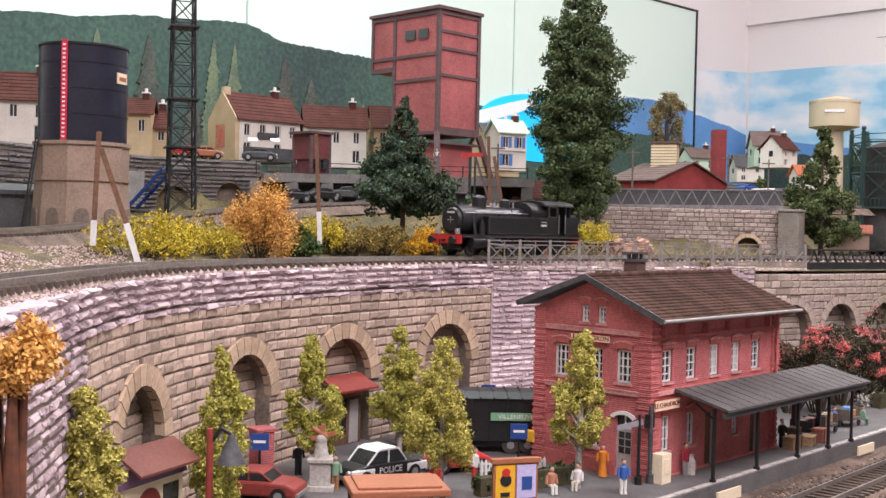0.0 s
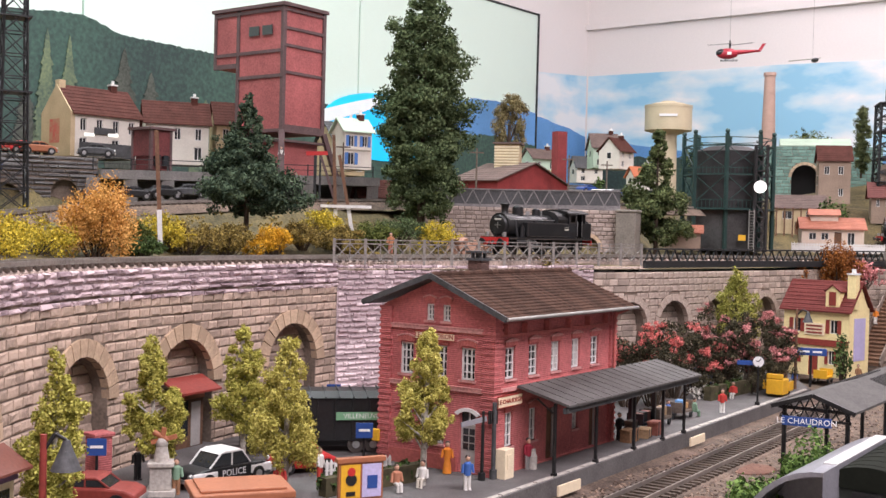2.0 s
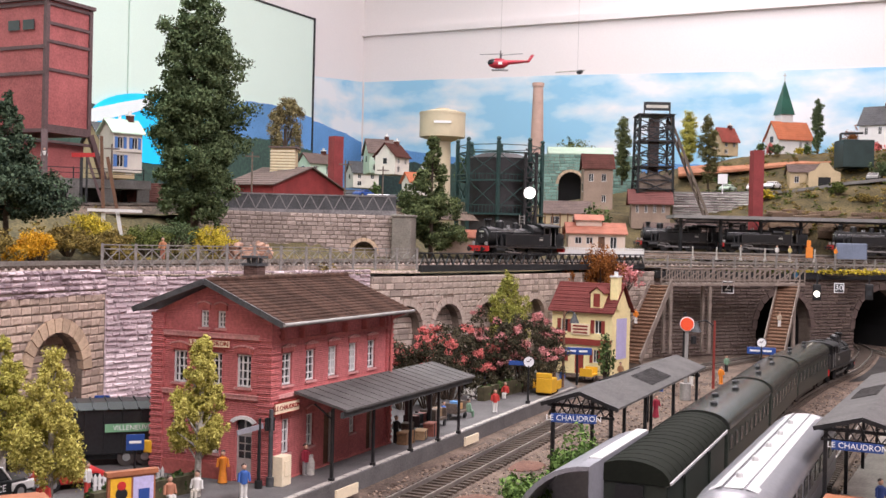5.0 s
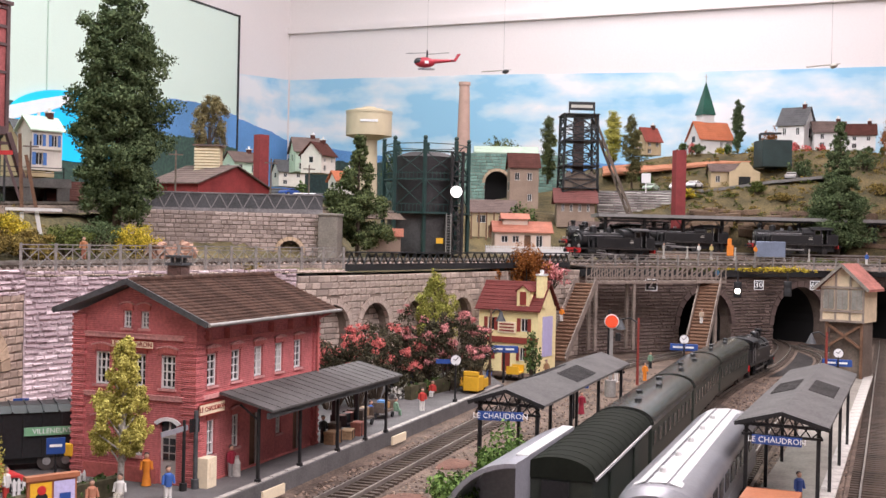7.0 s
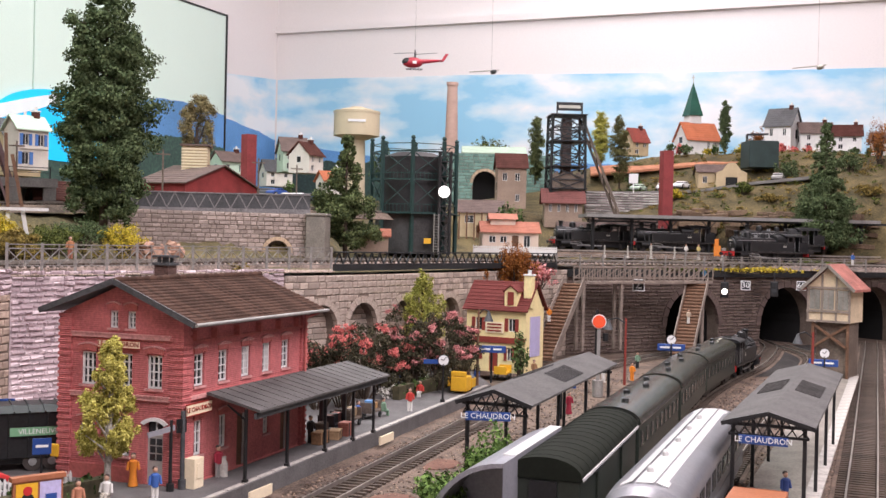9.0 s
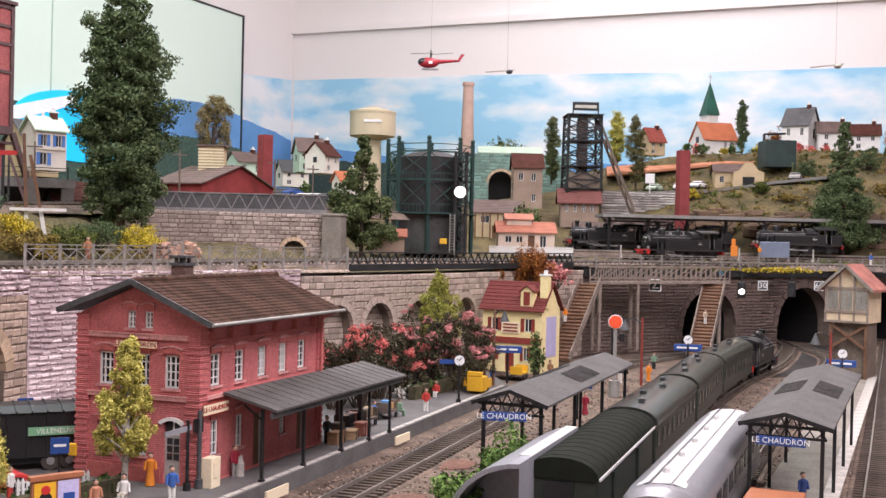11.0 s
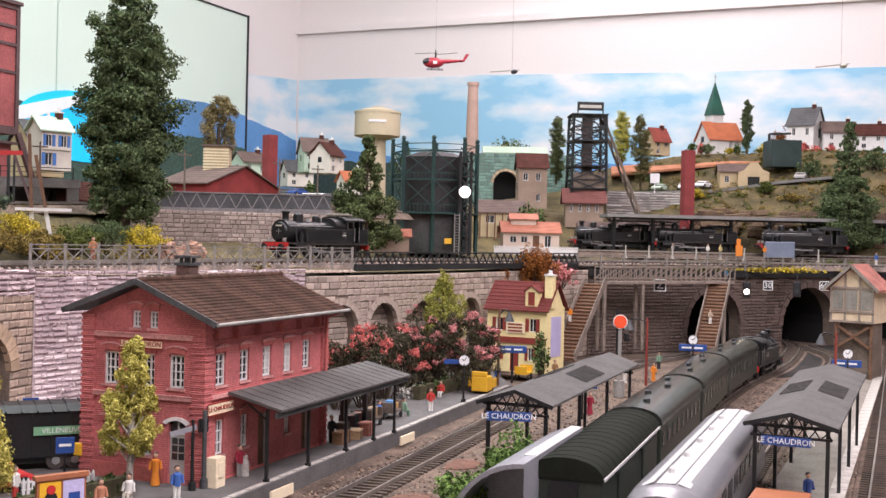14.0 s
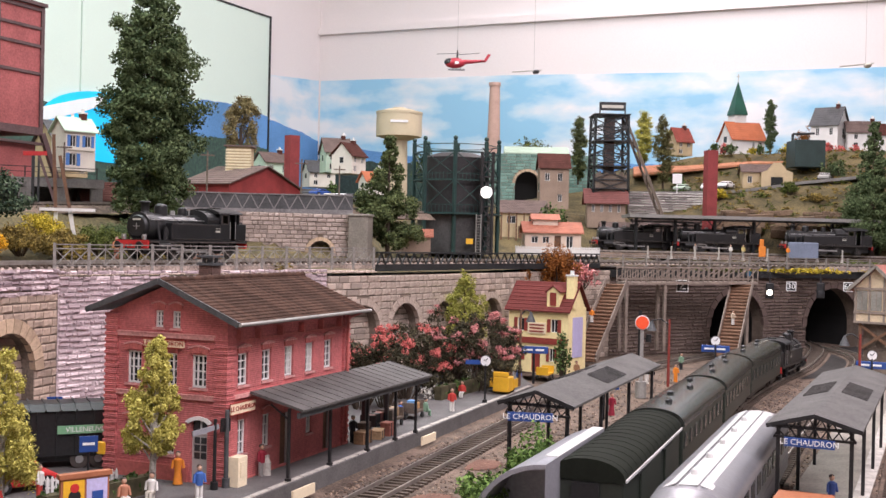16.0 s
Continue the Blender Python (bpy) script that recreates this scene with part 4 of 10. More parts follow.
st = thing("station_building", "two-storey red brick station with a brown tiled roof", "building", 10.9, 58.3, 0, UA)
LEN, WID, EAVE = 14.0, 7.35, 8.6
front_w = [(x - 0.5, x + 0.5, 5.05, 6.75) for x in (1.65, 4.1, 6.6, 9.05, 11.45)]
front_g = [(1.25, 2.05, 1.4, 3.25), (3.8, 4.6, 1.4, 3.2), (5.75, 6.75, 0.05, 3.0), (8.8, 9.5, 1.4, 2.6), (11.0, 11.9, 0.05, 2.7)]
gable_w = [(x - 0.45, x + 0.45, 4.97, 6.7) for x in (1.64, 3.45, 5.7)] + [(x - 0.26, x + 0.26, 8.02, 8.92) for x in (3.11, 4.18)]
gable_g = [(1.05, 2.05, 0.05, 3.3), (3.1, 4.0, 1.35, 2.95), (5.25, 6.15, 1.35, 2.95)]


def put_front(s, z, d):
    return (s, d, z)


def put_gable(s, z, d):
    return (d, s, z)


part("wall", cut_wall(B(), LEN, front_w + front_g, 0, EAVE, put_front), M["brick"], st)
part("wall", cut_wall(B(), WID, gable_w[:3] + gable_g, 0, 8.0, put_gable), M["brick"], st)
part("wall", B().bx(0, LEN, WID - 0.35, WID, 0, EAVE), M["brick"], st)
part("wall", B().bx(LEN - 0.35, LEN, 0.35, WID - 0.35, 0, EAVE), M["brick"], st)
RIDGE = 10.5
gslope = 0.43


def rake(s):
    return RIDGE - 0.17 - gslope * abs(s - WID / 2)


gb_ = B()
for a, c, holed in ((0, 2.85, 0), (2.85, 3.37, 1), (3.37, 3.675, 0), (3.675, 3.92, 0), (3.92, 4.44, 1), (4.44, WID, 0)):
    if holed:
        gb_.prism([(a, 8.0), (c, 8.0), (c, 8.02), (a, 8.02)], 0, 0.35, "x")
        gb_.prism([(a, 8.92), (c, 8.92), (c, rake(c)), (a, rake(a))], 0, 0.35, "x")
    else:
        gb_.prism([(a, 8.0), (c, 8.0), (c, rake(c)), (a, rake(a))], 0, 0.35, "x")
part("gable", gb_, M["brick"], st)
part("gable", B().prism([(0, EAVE), (WID, EAVE), (WID / 2, RIDGE - 0.15)], LEN - 0.3, LEN, "x"), M["brick"], st)
part("floor_slab", B().bx(0.35, LEN - 0.35, 0.35, WID - 0.35, 4.2, 4.4), M["wood"], st)


def corner_pier(x0, x1, y0, y1):
    pier = thing_part("corner_pier", st)
    z = 0.0
    k = 0
    while z < EAVE - 0.1:
        o = 0.0 if k % 2 else 0.05
        part("brick", B().bx(x0 - o, x1 + o, y0 - o, y1 + o, z, z + 0.17), M["brick"], pier)
        z += 0.17
        k += 1


for x, y in ((0, 0), (0, WID), (LEN, 0)):
    corner_pier(x - 0.13 if x == 0 else x - 0.6, x + 0.6 if x == 0 else x + 0.13, y - 0.13 if y == 0 else y - 0.6, y + 0.6 if y == 0 else y + 0.13)
for z in (7.5, 4.35):
    part("string_course", B().bx(-0.16, -0.002, 0.6, WID - 0.6, z, z + 0.2).bx(-0.2, -0.002, 0.6, WID - 0.6, z + 0.2, z + 0.26), [M["brick_edge"]], st, "worn pink edge of the string course")
part("string_course", B().bx(0.6, LEN - 0.6, -0.16, -0.002, 4.42, 4.62), M["brick_edge"], st)
part("string_course", B().bx(0.6, LEN - 0.6, -0.14, -0.002, 7.35, 7.5), M["brick_trim"], st)
part("plinth", B().bx(0.6, LEN - 0.6, -0.1, -0.002, 0, 0.05).bx(-0.1, -0.002, 2.2, WID - 0.6, 0, 0.8), M["brick_trim"], st)


def window(parent, put, h, bars=(1, 3), sill=True, curtain=False):
    s0, s1, z0, z1 = h
    w = thing_part("window", parent)

    def bx(b, a, c, e, g, d0, d1):
        q = [put(s, z, d) for d in (d0, d1) for s, z in ((a, e), (c, e), (c, g), (a, g))]
        return b.add(q, [(0, 1, 2, 3), (4, 5, 6, 7), (0, 1, 5, 4), (1, 2, 6, 5), (2, 3, 7, 6), (3, 0, 4, 7)])
    fr = B()
    t = 0.095
    bx(fr, s0, s0 + t, z0, z1, 0.12, 0.22), bx(fr, s1 - t, s1, z0, z1, 0.12, 0.22)
    bx(fr, s0 + t, s1 - t, z0, z0 + t, 0.12, 0.22), bx(fr, s0 + t, s1 - t, z1 - t, z1, 0.12, 0.22)
    for i in range(bars[0]):
        c = s0 + (s1 - s0) * (i + 1) / (bars[0] + 1)
        bx(fr, c - 0.04, c + 0.04, z0 + t, z1 - t, 0.13, 0.2)
    for i in range(bars[1]):
        c = z0 + (z1 - z0) * (i + 1) / (bars[1] + 1)
        bx(fr, s0 + t, s1 - t, c - 0.03, c + 0.03, 0.135, 0.195)
    part("window_frame", fr, M["white"], w)
    part("pane", bx(B(), s0, s1, z0, z1, 0.24, 0.27), M["glass"], w)
    if curtain:
        mid_s = (s0 + s1) / 2
        part("curtain", bx(bx(B(), s0, mid_s - 0.06, z0, z1, 0.225, 0.236), mid_s + 0.1, s1, z0, z1, 0.225, 0.236), M["curtain"], w, "white curtain")
    if sill:
        part("window_sill", bx(B(), s0 - 0.1, s1 + 0.1, z0 - 0.12, z0, -0.1, 0.12), M["brick_edge"], w)
        for i in range(6):
            a, c = s0 - 0.12 + (s1 - s0 + 0.24) * i / 6, s0 - 0.12 + (s1 - s0 + 0.24) * (i + 1) / 6
            up = 0.12 * math.sin(math.pi * (i + 0.5) / 6)
            part("arch_brick", bx(B(), a + 0.006, c - 0.006, z1 + 0.02 + up * 0.8, z1 + 0.3 + up, -0.09, 0.1), M["brick_trim"], w)
        bx2 = B()
        ring = []
        for i in range(9):
            a = s0 - 0.18 + (s1 - s0 + 0.36) * i / 8
            up = 0.13 * math.sin(math.pi * i / 8)
            ring += [put(a, z1 + 0.3 + up, -0.13), put(a, z1 + 0.3 + up, 0.1), put(a, z1 + 0.38 + up, 0.1), put(a, z1 + 0.38 + up, -0.13)]
        bx2.add(ring, [(i * 4 + j, i * 4 + (j + 1) % 4, i * 4 + 4 + (j + 1) % 4, i * 4 + 4 + j) for i in range(8) for j in range(4)] + [(3, 2, 1, 0), (32, 33, 34, 35)])
        part("hood_mould", bx2, M["brick_edge"], w)
    return w


M["curtain"] = mat("white_curtain", (0.6, 0.58, 0.56), 0.8, var=0.15)
for k, h in enumerate(front_w):
    window(st, put_front, h, curtain=k in (2, 3))
for h in (front_g[0], front_g[1], front_g[3]):
    window(st, put_front, h, (1, 2))
for h in gable_w[:3]:
    window(st, put_gable, h, (2, 3))
for h in gable_w[3:]:
    window(st, put_gable, h, (1, 2))
for h in gable_g[1:]:
    window(st, put_gable, h, (2, 2))
# doors
dr = thing_part("door", st)
part("door_leaf", B().bx(0.15, 0.22, 1.05, 2.05, 0.05, 2.55), M["grey_door"], dr, "pale grey panelled door")
for i in range(2):
    for j in range(3):
        part("pane", B().bx(0.12, 0.149, 1.18 + i * 0.4, 1.5 + i * 0.4, 1.25 + j * 0.4, 1.58 + j * 0.4), M["glass"], dr)
part("transom_window", B().bx(0.2, 0.25, 1.05, 2.05, 2.62, 3.28), M["glass"], dr)
part("transom_bar", B().bx(0.1, 0.26, 1.05, 2.05, 2.55, 2.63).bx(0.12, 0.2, 1.5, 1.56, 2.63, 3.28), M["white"], dr)
arch = B()
for i in range(8):
    a = math.pi * (0.2 + 0.6 * i / 8)
    c = math.pi * (0.2 + 0.6 * (i + 1) / 8)
    arch.add([(x, 1.55 - r * math.cos(q), 2.75 + r * math.sin(q) * 0.75) for x in (-0.12, 0.05) for r, q in ((0.75, a), (0.75, c), (1.0, c), (1.0, a))], [(0, 1, 2, 3), (4, 5, 6, 7), (0, 1, 5, 4), (1, 2, 6, 5), (2, 3, 7, 6), (3, 0, 4, 7)])
part("door_arch", arch, M["white"], dr, "white arched lintel")
for a, e, top in ((5.75, 6.75, 3.0), (11.0, 11.9, 2.7)):
    d2 = thing_part("door", st)
    part("door_leaf", B().bx(a, e, 0.2, 0.27, 0.05, top), M["brownwood"], d2, "brown wooden door")
    part("door_frame", B().bx(a, a + 0.08, 0.1, 0.2, 0.05, top).bx(e - 0.08, e, 0.1, 0.2, 0.05, top), M["grey_door"], d2)
# roof
over = 0.95
rf = thing_part("roof", st)
for side in (-1, 1):
    ye = -1.2 if side < 0 else WID + 0.9
    ym = WID / 2
    ze = 8.45 if side < 0 else 8.85
    part("roof_board", B().prism([(ye, ze - 0.14), (ym, RIDGE - 0.14), (ym, RIDGE), (ye, ze)], -0.8, LEN + 0.8, "x"), M["slate"], rf)
    rows = 15
    for k in range(rows):
        q0, q1 = k / rows, (k + 1) / rows
        ya, yb = ye + (ym - ye) * q0, ye + (ym - ye) * q1
        za, zb = ze + (RIDGE - ze) * q0, ze + (RIDGE - ze) * q1
        t = B()
        cnt = 48
        x0, x1 = -0.78, LEN + 0.78
        for i in range(cnt):
            xa, xb = x0 + (x1 - x0) * i / cnt, x0 + (x1 - x0) * (i + 1) / cnt
            xm = (xa + xb) / 2
            v = [(xa, ya, za + 0.05), (xm, ya, za + 0.10), (xb, ya, za + 0.05), (xb, yb, zb + 0.005), (xm, yb, zb + 0.03), (xa, yb, zb + 0.005), (xa, ya, za), (xb, ya, za)]
            t.add(v, [(0, 1, 4, 5), (1, 2, 3, 4), (6, 7, 2, 1, 0)])
        tagged(part("tile_course", t, M["roof"], rf), kind="stuff")
    gb = B()
    gb.bar((-0.86, ye, ze - 0.02), (-0.86, ym, RIDGE), 0.1, 0.3)
    part("barge_board", gb, M["slate"], rf)
    part("gutter", B().rod((-0.8, ye - 0.06 * (1 if side < 0 else -1), ze - 0.02), (LEN + 0.8, ye - 0.06 * (1 if side < 0 else -1), ze - 0.02), 0.1), M["gutter"], rf)
rt = B()
for i in range(26):
    a = -0.8 + (LEN + 1.6) * i / 26
    rt.rod((a, WID / 2, RIDGE + 0.02), (a + 0.6, WID / 2, RIDGE + 0.05), 0.15, 8, 0.21)
part("ridge_tiles", rt, M["roof"], rf)
M["soot_brick"] = mat("sooty_chimney_brick", (0.13, 0.075, 0.062), 0.8, var=0.4, stripe=(9.0, 0.9, "Z"))
ch = thing_part("chimney", st)
part("stack", B().bx(5.6, 6.5, 4.6, 5.5, 9.2, 11.2), M["soot_brick"], ch)
part("cap", B().bx(5.5, 6.6, 4.5, 5.6, 11.2, 11.35), M["slate"], ch)
for x in (5.8, 6.3):
    for y in (4.8, 5.3):
        part("cap_post", B().bx(x - 0.08, x + 0.08, y - 0.08, y + 0.08, 11.35, 11.65), M["slate"], ch)
part("cowl", B().bx(5.5, 6.6, 4.5, 5.6, 11.65, 11.78), M["slate"], ch)
# eaves corbels and drain pipes
for x in (0.9, 2.9, 5.3, 7.8, 10.2, 12.6):
    part("corbel", B().bx(x - 0.12, x + 0.12, -0.35, -0.002, 7.5, 8.05), M["brick_trim"], st)
for i in range(5):
    x = (1.65, 4.1, 6.6, 9.05, 11.45)[i]
    part("relief", B().bar((x - 0.55, -0.06, 7.1), (x + 0.55, -0.06, 7.1), 0.1, 0.08), M["brick_edge"], st)
part("drain_pipe", B().rod((13.6, -0.3, 8.3), (13.6, -0.3, 0.2), 0.09).rod((13.6, -0.3, 8.0), (14.2, -0.9, 8.3), 0.08), M["brick_trim"], st)
part("drain_pipe", B().rod((-0.2, -0.25, 4.0), (-0.2, -0.25, 0.0), 0.12).cyl(-0.2, -0.25, 0.0, 0.5, 0.2), M["slate"], st)


def sign(parent, text, w, h, m, board, ink, size, two=False):
    sp = thing_part("name_board", parent)
    sp.matrix_basis = m
    part("board", B().bx(-w / 2, w / 2, -h / 2, h / 2, -0.06, 0.0), board, sp)
    part("rim", B().bx(-w / 2 - 0.05, w / 2 + 0.05, -h / 2 - 0.05, -h / 2, -0.07, 0.02).bx(-w / 2 - 0.05, w / 2 + 0.05, h / 2, h / 2 + 0.05, -0.07, 0.02), ink, sp)
    words("lettering", text, size, ink, sp, pose(0, 0, 0.0002))
    return sp


def board_pose(x, y, z, rz, tilt=90):
    return pose(x * CM, y * CM, z * CM, tilt, 0, rz)


sign(st, "LE CHAUDRON", 2.55, 0.36, board_pose(-0.22, 3.73, 7.2, -90), M["cream_sign"], M["red_ink"], 0.36)
sign(st, "LE CHAUDRON", 2.4, 0.55, board_pose(1.3, -0.3, 3.95, 0), M["cream_sign"], M["red_ink"], 0.36)
# small lean-on platform canopy
cp = thing("platform_canopy", "long grey felt platform canopy on dark posts", "canopy", 10.9, 58.3, 0, UA)
cp0, cp1 = 2.1, 20.2
part("canopy_roof", B().prism([(-3.4, 3.8), (-0.2, 4.55), (-0.2, 4.67), (-3.4, 3.92)], cp0, cp1, "x"), M["felt"], cp)
for i in range(19):
    x = cp0 + 0.02 + (cp1 - cp0 - 0.08) * i / 18
    part("roof_seam", B().bar((x, -3.38, 3.93), (x, -0.22, 4.68), 0.05, 0.035), M["felt"], cp)
part("rear_board", B().bx(14.2, cp1, -0.2, -0.1, 3.2, 4.5), M["wood"], cp)
part("front_beam", B().bx(cp0, cp1, -3.2, -3.05, 3.45, 3.75), M["slate"], cp)
for x in (2.4, 7.2, 12.2, 16.4, 19.8):
    p = thing_part("post", cp)
    part("shaft", B().bx(x - 0.075, x + 0.075, -2.5, -2.35, 0.2, 3.9), M["black"], p)
    part("foot", B().bx(x - 0.13, x + 0.13, -2.56, -2.3, 0, 0.2), M["black"], p)
    part("brace", B().bar((x, -2.4, 3.3), (x, -1.3, 4.05), 0.08), M["black"], p)
for x in (16.2, 19.8):
    part("rear_post", B().bx(x - 0.12, x + 0.12, -0.4, -0.16, 0, 4.4), M["black"], cp)

# ---- platforms ----
def platform(name, label, pts, top, m="asphalt"):
    return solo(name, B().prism(pts, -0.95, top), M[m], label, "platform", kind="structure")


def along(p, a, b, az=42.7):
    """From p, a along the yard's axis and b to its right."""
    t = radians(az)
    return (p[0] + a * math.sin(t) + b * math.cos(t), p[1] + a * math.cos(t) - b * math.sin(t))


o = (10.9, 58.3)
platform("pavement", "dark asphalt station platform", [along(o, -26, -40), along(o, -26, 3.05), along(o, 48, 2.2), along(o, 60, -4), along(o, 60, -40)], 0.0)

# ---- foliage ----
def leaves(name, clumps, per, size, material, parent, seed, thin=0.6, label=""):
    """Small leaf flakes spread through clumps of (x, y, z, rx, ry, rz), denser towards their skin."""
    rs = np.random.RandomState(seed)
    C, N = [], []
    vol = np.array([c[3] * c[4] + c[4] * c[5] + c[3] * c[5] for c in clumps])
    count = np.maximum(8, (per * vol / vol.sum()).astype(int))
    for c, k in zip(clumps, count):
        d = rs.normal(size=(k, 3))
        d /= np.linalg.norm(d, axis=1)[:, None]
        tuft = rs.normal(size=(max(4, min(14, k // 40)), 3))
        tuft *= rs.uniform(0.4, 0.9, (len(tuft), 1)) / np.linalg.norm(tuft, axis=1)[:, None]
        q = tuft[rs.randint(0, len(tuft), k)] + d * rs.uniform(0.1, 1.0, (k, 1)) ** thin * rs.uniform(0.32, 0.52, (k, 1))
        C.append(np.array(c[:3]) + q * np.array(c[3:6]))
        N.append(d)
    C, N = np.vstack(C), np.vstack(N)
    k = len(C)
    u = np.cross(N + rs.normal(size=(k, 3)) * 0.7, rs.normal(size=(k, 3)))
    u /= np.linalg.norm(u, axis=1)[:, None] + 1e-9
    w = np.cross(u, N + rs.normal(size=(k, 3)) * 0.6)
    w /= np.linalg.norm(w, axis=1)[:, None] + 1e-9
    sz = size * rs.uniform(0.5, 1.25, (k, 1))
    u, w = u * sz, w * sz * rs.uniform(0.5, 0.9, (k, 1))
    bend = N * sz * rs.uniform(-0.35, 0.35, (k, 1))
    V = np.stack([C - u, C - w * 0.8 + bend, C + u, C + w + bend], 1).reshape(-1, 3) * CM
    me = bpy.data.meshes.new(name)
    me.vertices.add(4 * k)
    me.vertices.foreach_set("co", V.ravel().astype(np.float32))
    me.loops.add(4 * k)
    me.loops.foreach_set("vertex_index", np.arange(4 * k, dtype=np.int32))
    me.polygons.add(k)
    me.polygons.foreach_set("loop_start", np.arange(0, 4 * k, 4, dtype=np.int32))
    me.update(calc_edges=True)
    me.materials.append(material)
    ob = new(name, me)
    ob.parent = parent
    if label:
        ob["label"] = label
    return ob


def leafy_tree(label, x, y, z, h, w, leaf, seed, bark="bark_white", bare=0.22, per=3000, size=0.2, narrow=False):
    th = thing("tree", label, "tree", x, y, z, group="trees")
    rnd = random.Random(seed)
    b = B()
    lean = rnd.uniform(-0.04, 0.04) * h
    b.rod((0, 0, -0.3), (lean * 0.5, 0, h * 0.5), 0.018 * h + 0.05, 8, 0.012 * h + 0.03)
    b.rod((lean * 0.5, 0, h * 0.5), (lean, 0, h * 0.93), 0.012 * h + 0.03, 7, 0.02)
    clumps = []
    n = 26
    for i in range(n):
        q = i / (n - 1)
        zc = h * (bare + (0.97 - bare) * q)
        spread = w * (0.62 + 1.9 * q if q < 0.2 else 1.0 - 0.88 * ((q - 0.2) / 0.8) ** 1.25) * (0.8 if narrow else 1)
        a = i * 2.4 + rnd.uniform(-0.5, 0.5)
        rr = spread * rnd.uniform(0.35, 0.95)
        p = (lean * q + rr * math.cos(a), rr * math.sin(a), zc + rnd.uniform(-0.03, 0.03) * h)
        b.rod((lean * q * 0.8, 0, max(0.1 * h, zc - 0.13 * h)), p, 0.045 + 0.004 * h, 5, 0.015)
        s = w * rnd.uniform(0.27, 0.47) * (1.15 - 0.5 * q)
        clumps.append((*p, s, s, s * rnd.uniform(0.9, 1.5)))
    part("trunk", b, M[bark], th)
    leaves("crown", clumps, per, size, M[leaf], th, seed)
    return th


def conifer(label, x, y, z, h, w, leaf, seed, bark="bark", bare=0.14, per=5000, size=0.24, ragged=0.35, gaps=0.2, column=False):
    th = thing("conifer", label, "tree", x, y, z, group="trees")
    rnd = random.Random(seed)
    b = B()
    b.rod((0, 0, -0.5), (0, 0, h * 0.95), 0.014 * h + 0.1, 9, 0.03)
    clumps = []
    n = int(52 + 2 * h) if not column else 60
    for i in range(n):
        q = (i + rnd.uniform(0, 0.9)) / n
        zc = h * (bare + (0.985 - bare) * q)
        if column:
            spread = w * (0.66 + 0.34 * math.sin(math.pi * min(1.0, q / 0.6) * 0.5 + 0.3)) * math.sqrt(max(0.05, 1 - max(0, (q - 0.55) / 0.47) ** 2)) * rnd.uniform(1 - ragged, 1.05)
        else:
            spread = w * (min(1, 0.6 + q * 3.0) if q < 0.14 else (1 - ((q - 0.1) / 0.9) ** 1.15) * 0.93 + 0.07) * rnd.uniform(1 - ragged, 1.08)
        a = i * 2.399 + rnd.uniform(-0.4, 0.4)
        if rnd.random() < gaps * 0.5:
            continue
        p = Vector((math.cos(a), math.sin(a), 0)) * spread * 0.62
        b.rod((0, 0, zc), (p.x * 1.3, p.y * 1.3, zc - 0.05 * w), 0.06, 4, 0.02)
        s = max(0.12 * w, spread * (0.52 if column else 0.48))
        clumps.append((p.x, p.y, zc, s, s, h * 0.030 + s * 0.42))
    clumps.append((0, 0, h * 0.955, w * 0.12, w * 0.12, h * 0.05))
    part("trunk", b, M[bark], th)
    leaves("crown", clumps, per, size, M[leaf], th, seed, 0.5)
    return th


def bush(label, x, y, z, w, h, leaf, seed, per=900, size=0.2, dep=None, rz=0, name="bush", group="bushes"):
    th = thing(name, label, "bush", x, y, z, rz, group=group)
    rnd = random.Random(seed)
    dep = dep or w
    b = B()
    clumps = []
    for i in range(24):
        a = rnd.uniform(0, math.tau)
        q = math.sqrt(rnd.uniform(0, 1))
        zz = h * (0.14 + 0.64 * math.sqrt(max(0.0, 1 - (q * 0.85) ** 2)) * rnd.uniform(0.25, 0.95))
        px, py = 0.5 * w * q * 0.8 * math.cos(a), 0.5 * dep * q * 0.8 * math.sin(a)
        b.rod((px * 0.25, py * 0.25, -0.2), (px, py, zz), 0.06, 4, 0.02)
        s = rnd.uniform(0.2, 0.32)
        clumps.append((px, py, zz, s * w, s * dep, s * h * 1.15))
    part("stem", b, M["bark"], th)
    leaves("foliage", clumps, per, size, M[leaf], th, seed)
    return th


# trees on the town square and by the station
for az_t, r_t, h_t, w_t, sd in ((-17.2, 39, 7.4, 1.6, 1), (-11.1, 47.5, 7.4, 1.5, 2), (-6.3, 57, 7.1, 1.55, 3), (-1.95, 63, 7.4, 1.55, 4), (0.15, 55, 7.3, 1.75, 5)):
    leafy_tree("young birch with lime green leaves on the square", *at(az_t, r_t), 0, h_t, w_t, "lime_near" if sd in (1, 5) else "lime", sd, per=30000, size=0.07, bare=0.27)
leafy_tree("young birch with lime green leaves beside the station", *at(7.1, 57.0), 0, 7.9, 1.55, "lime_near", 6, per=34000, size=0.07, bare=0.33)
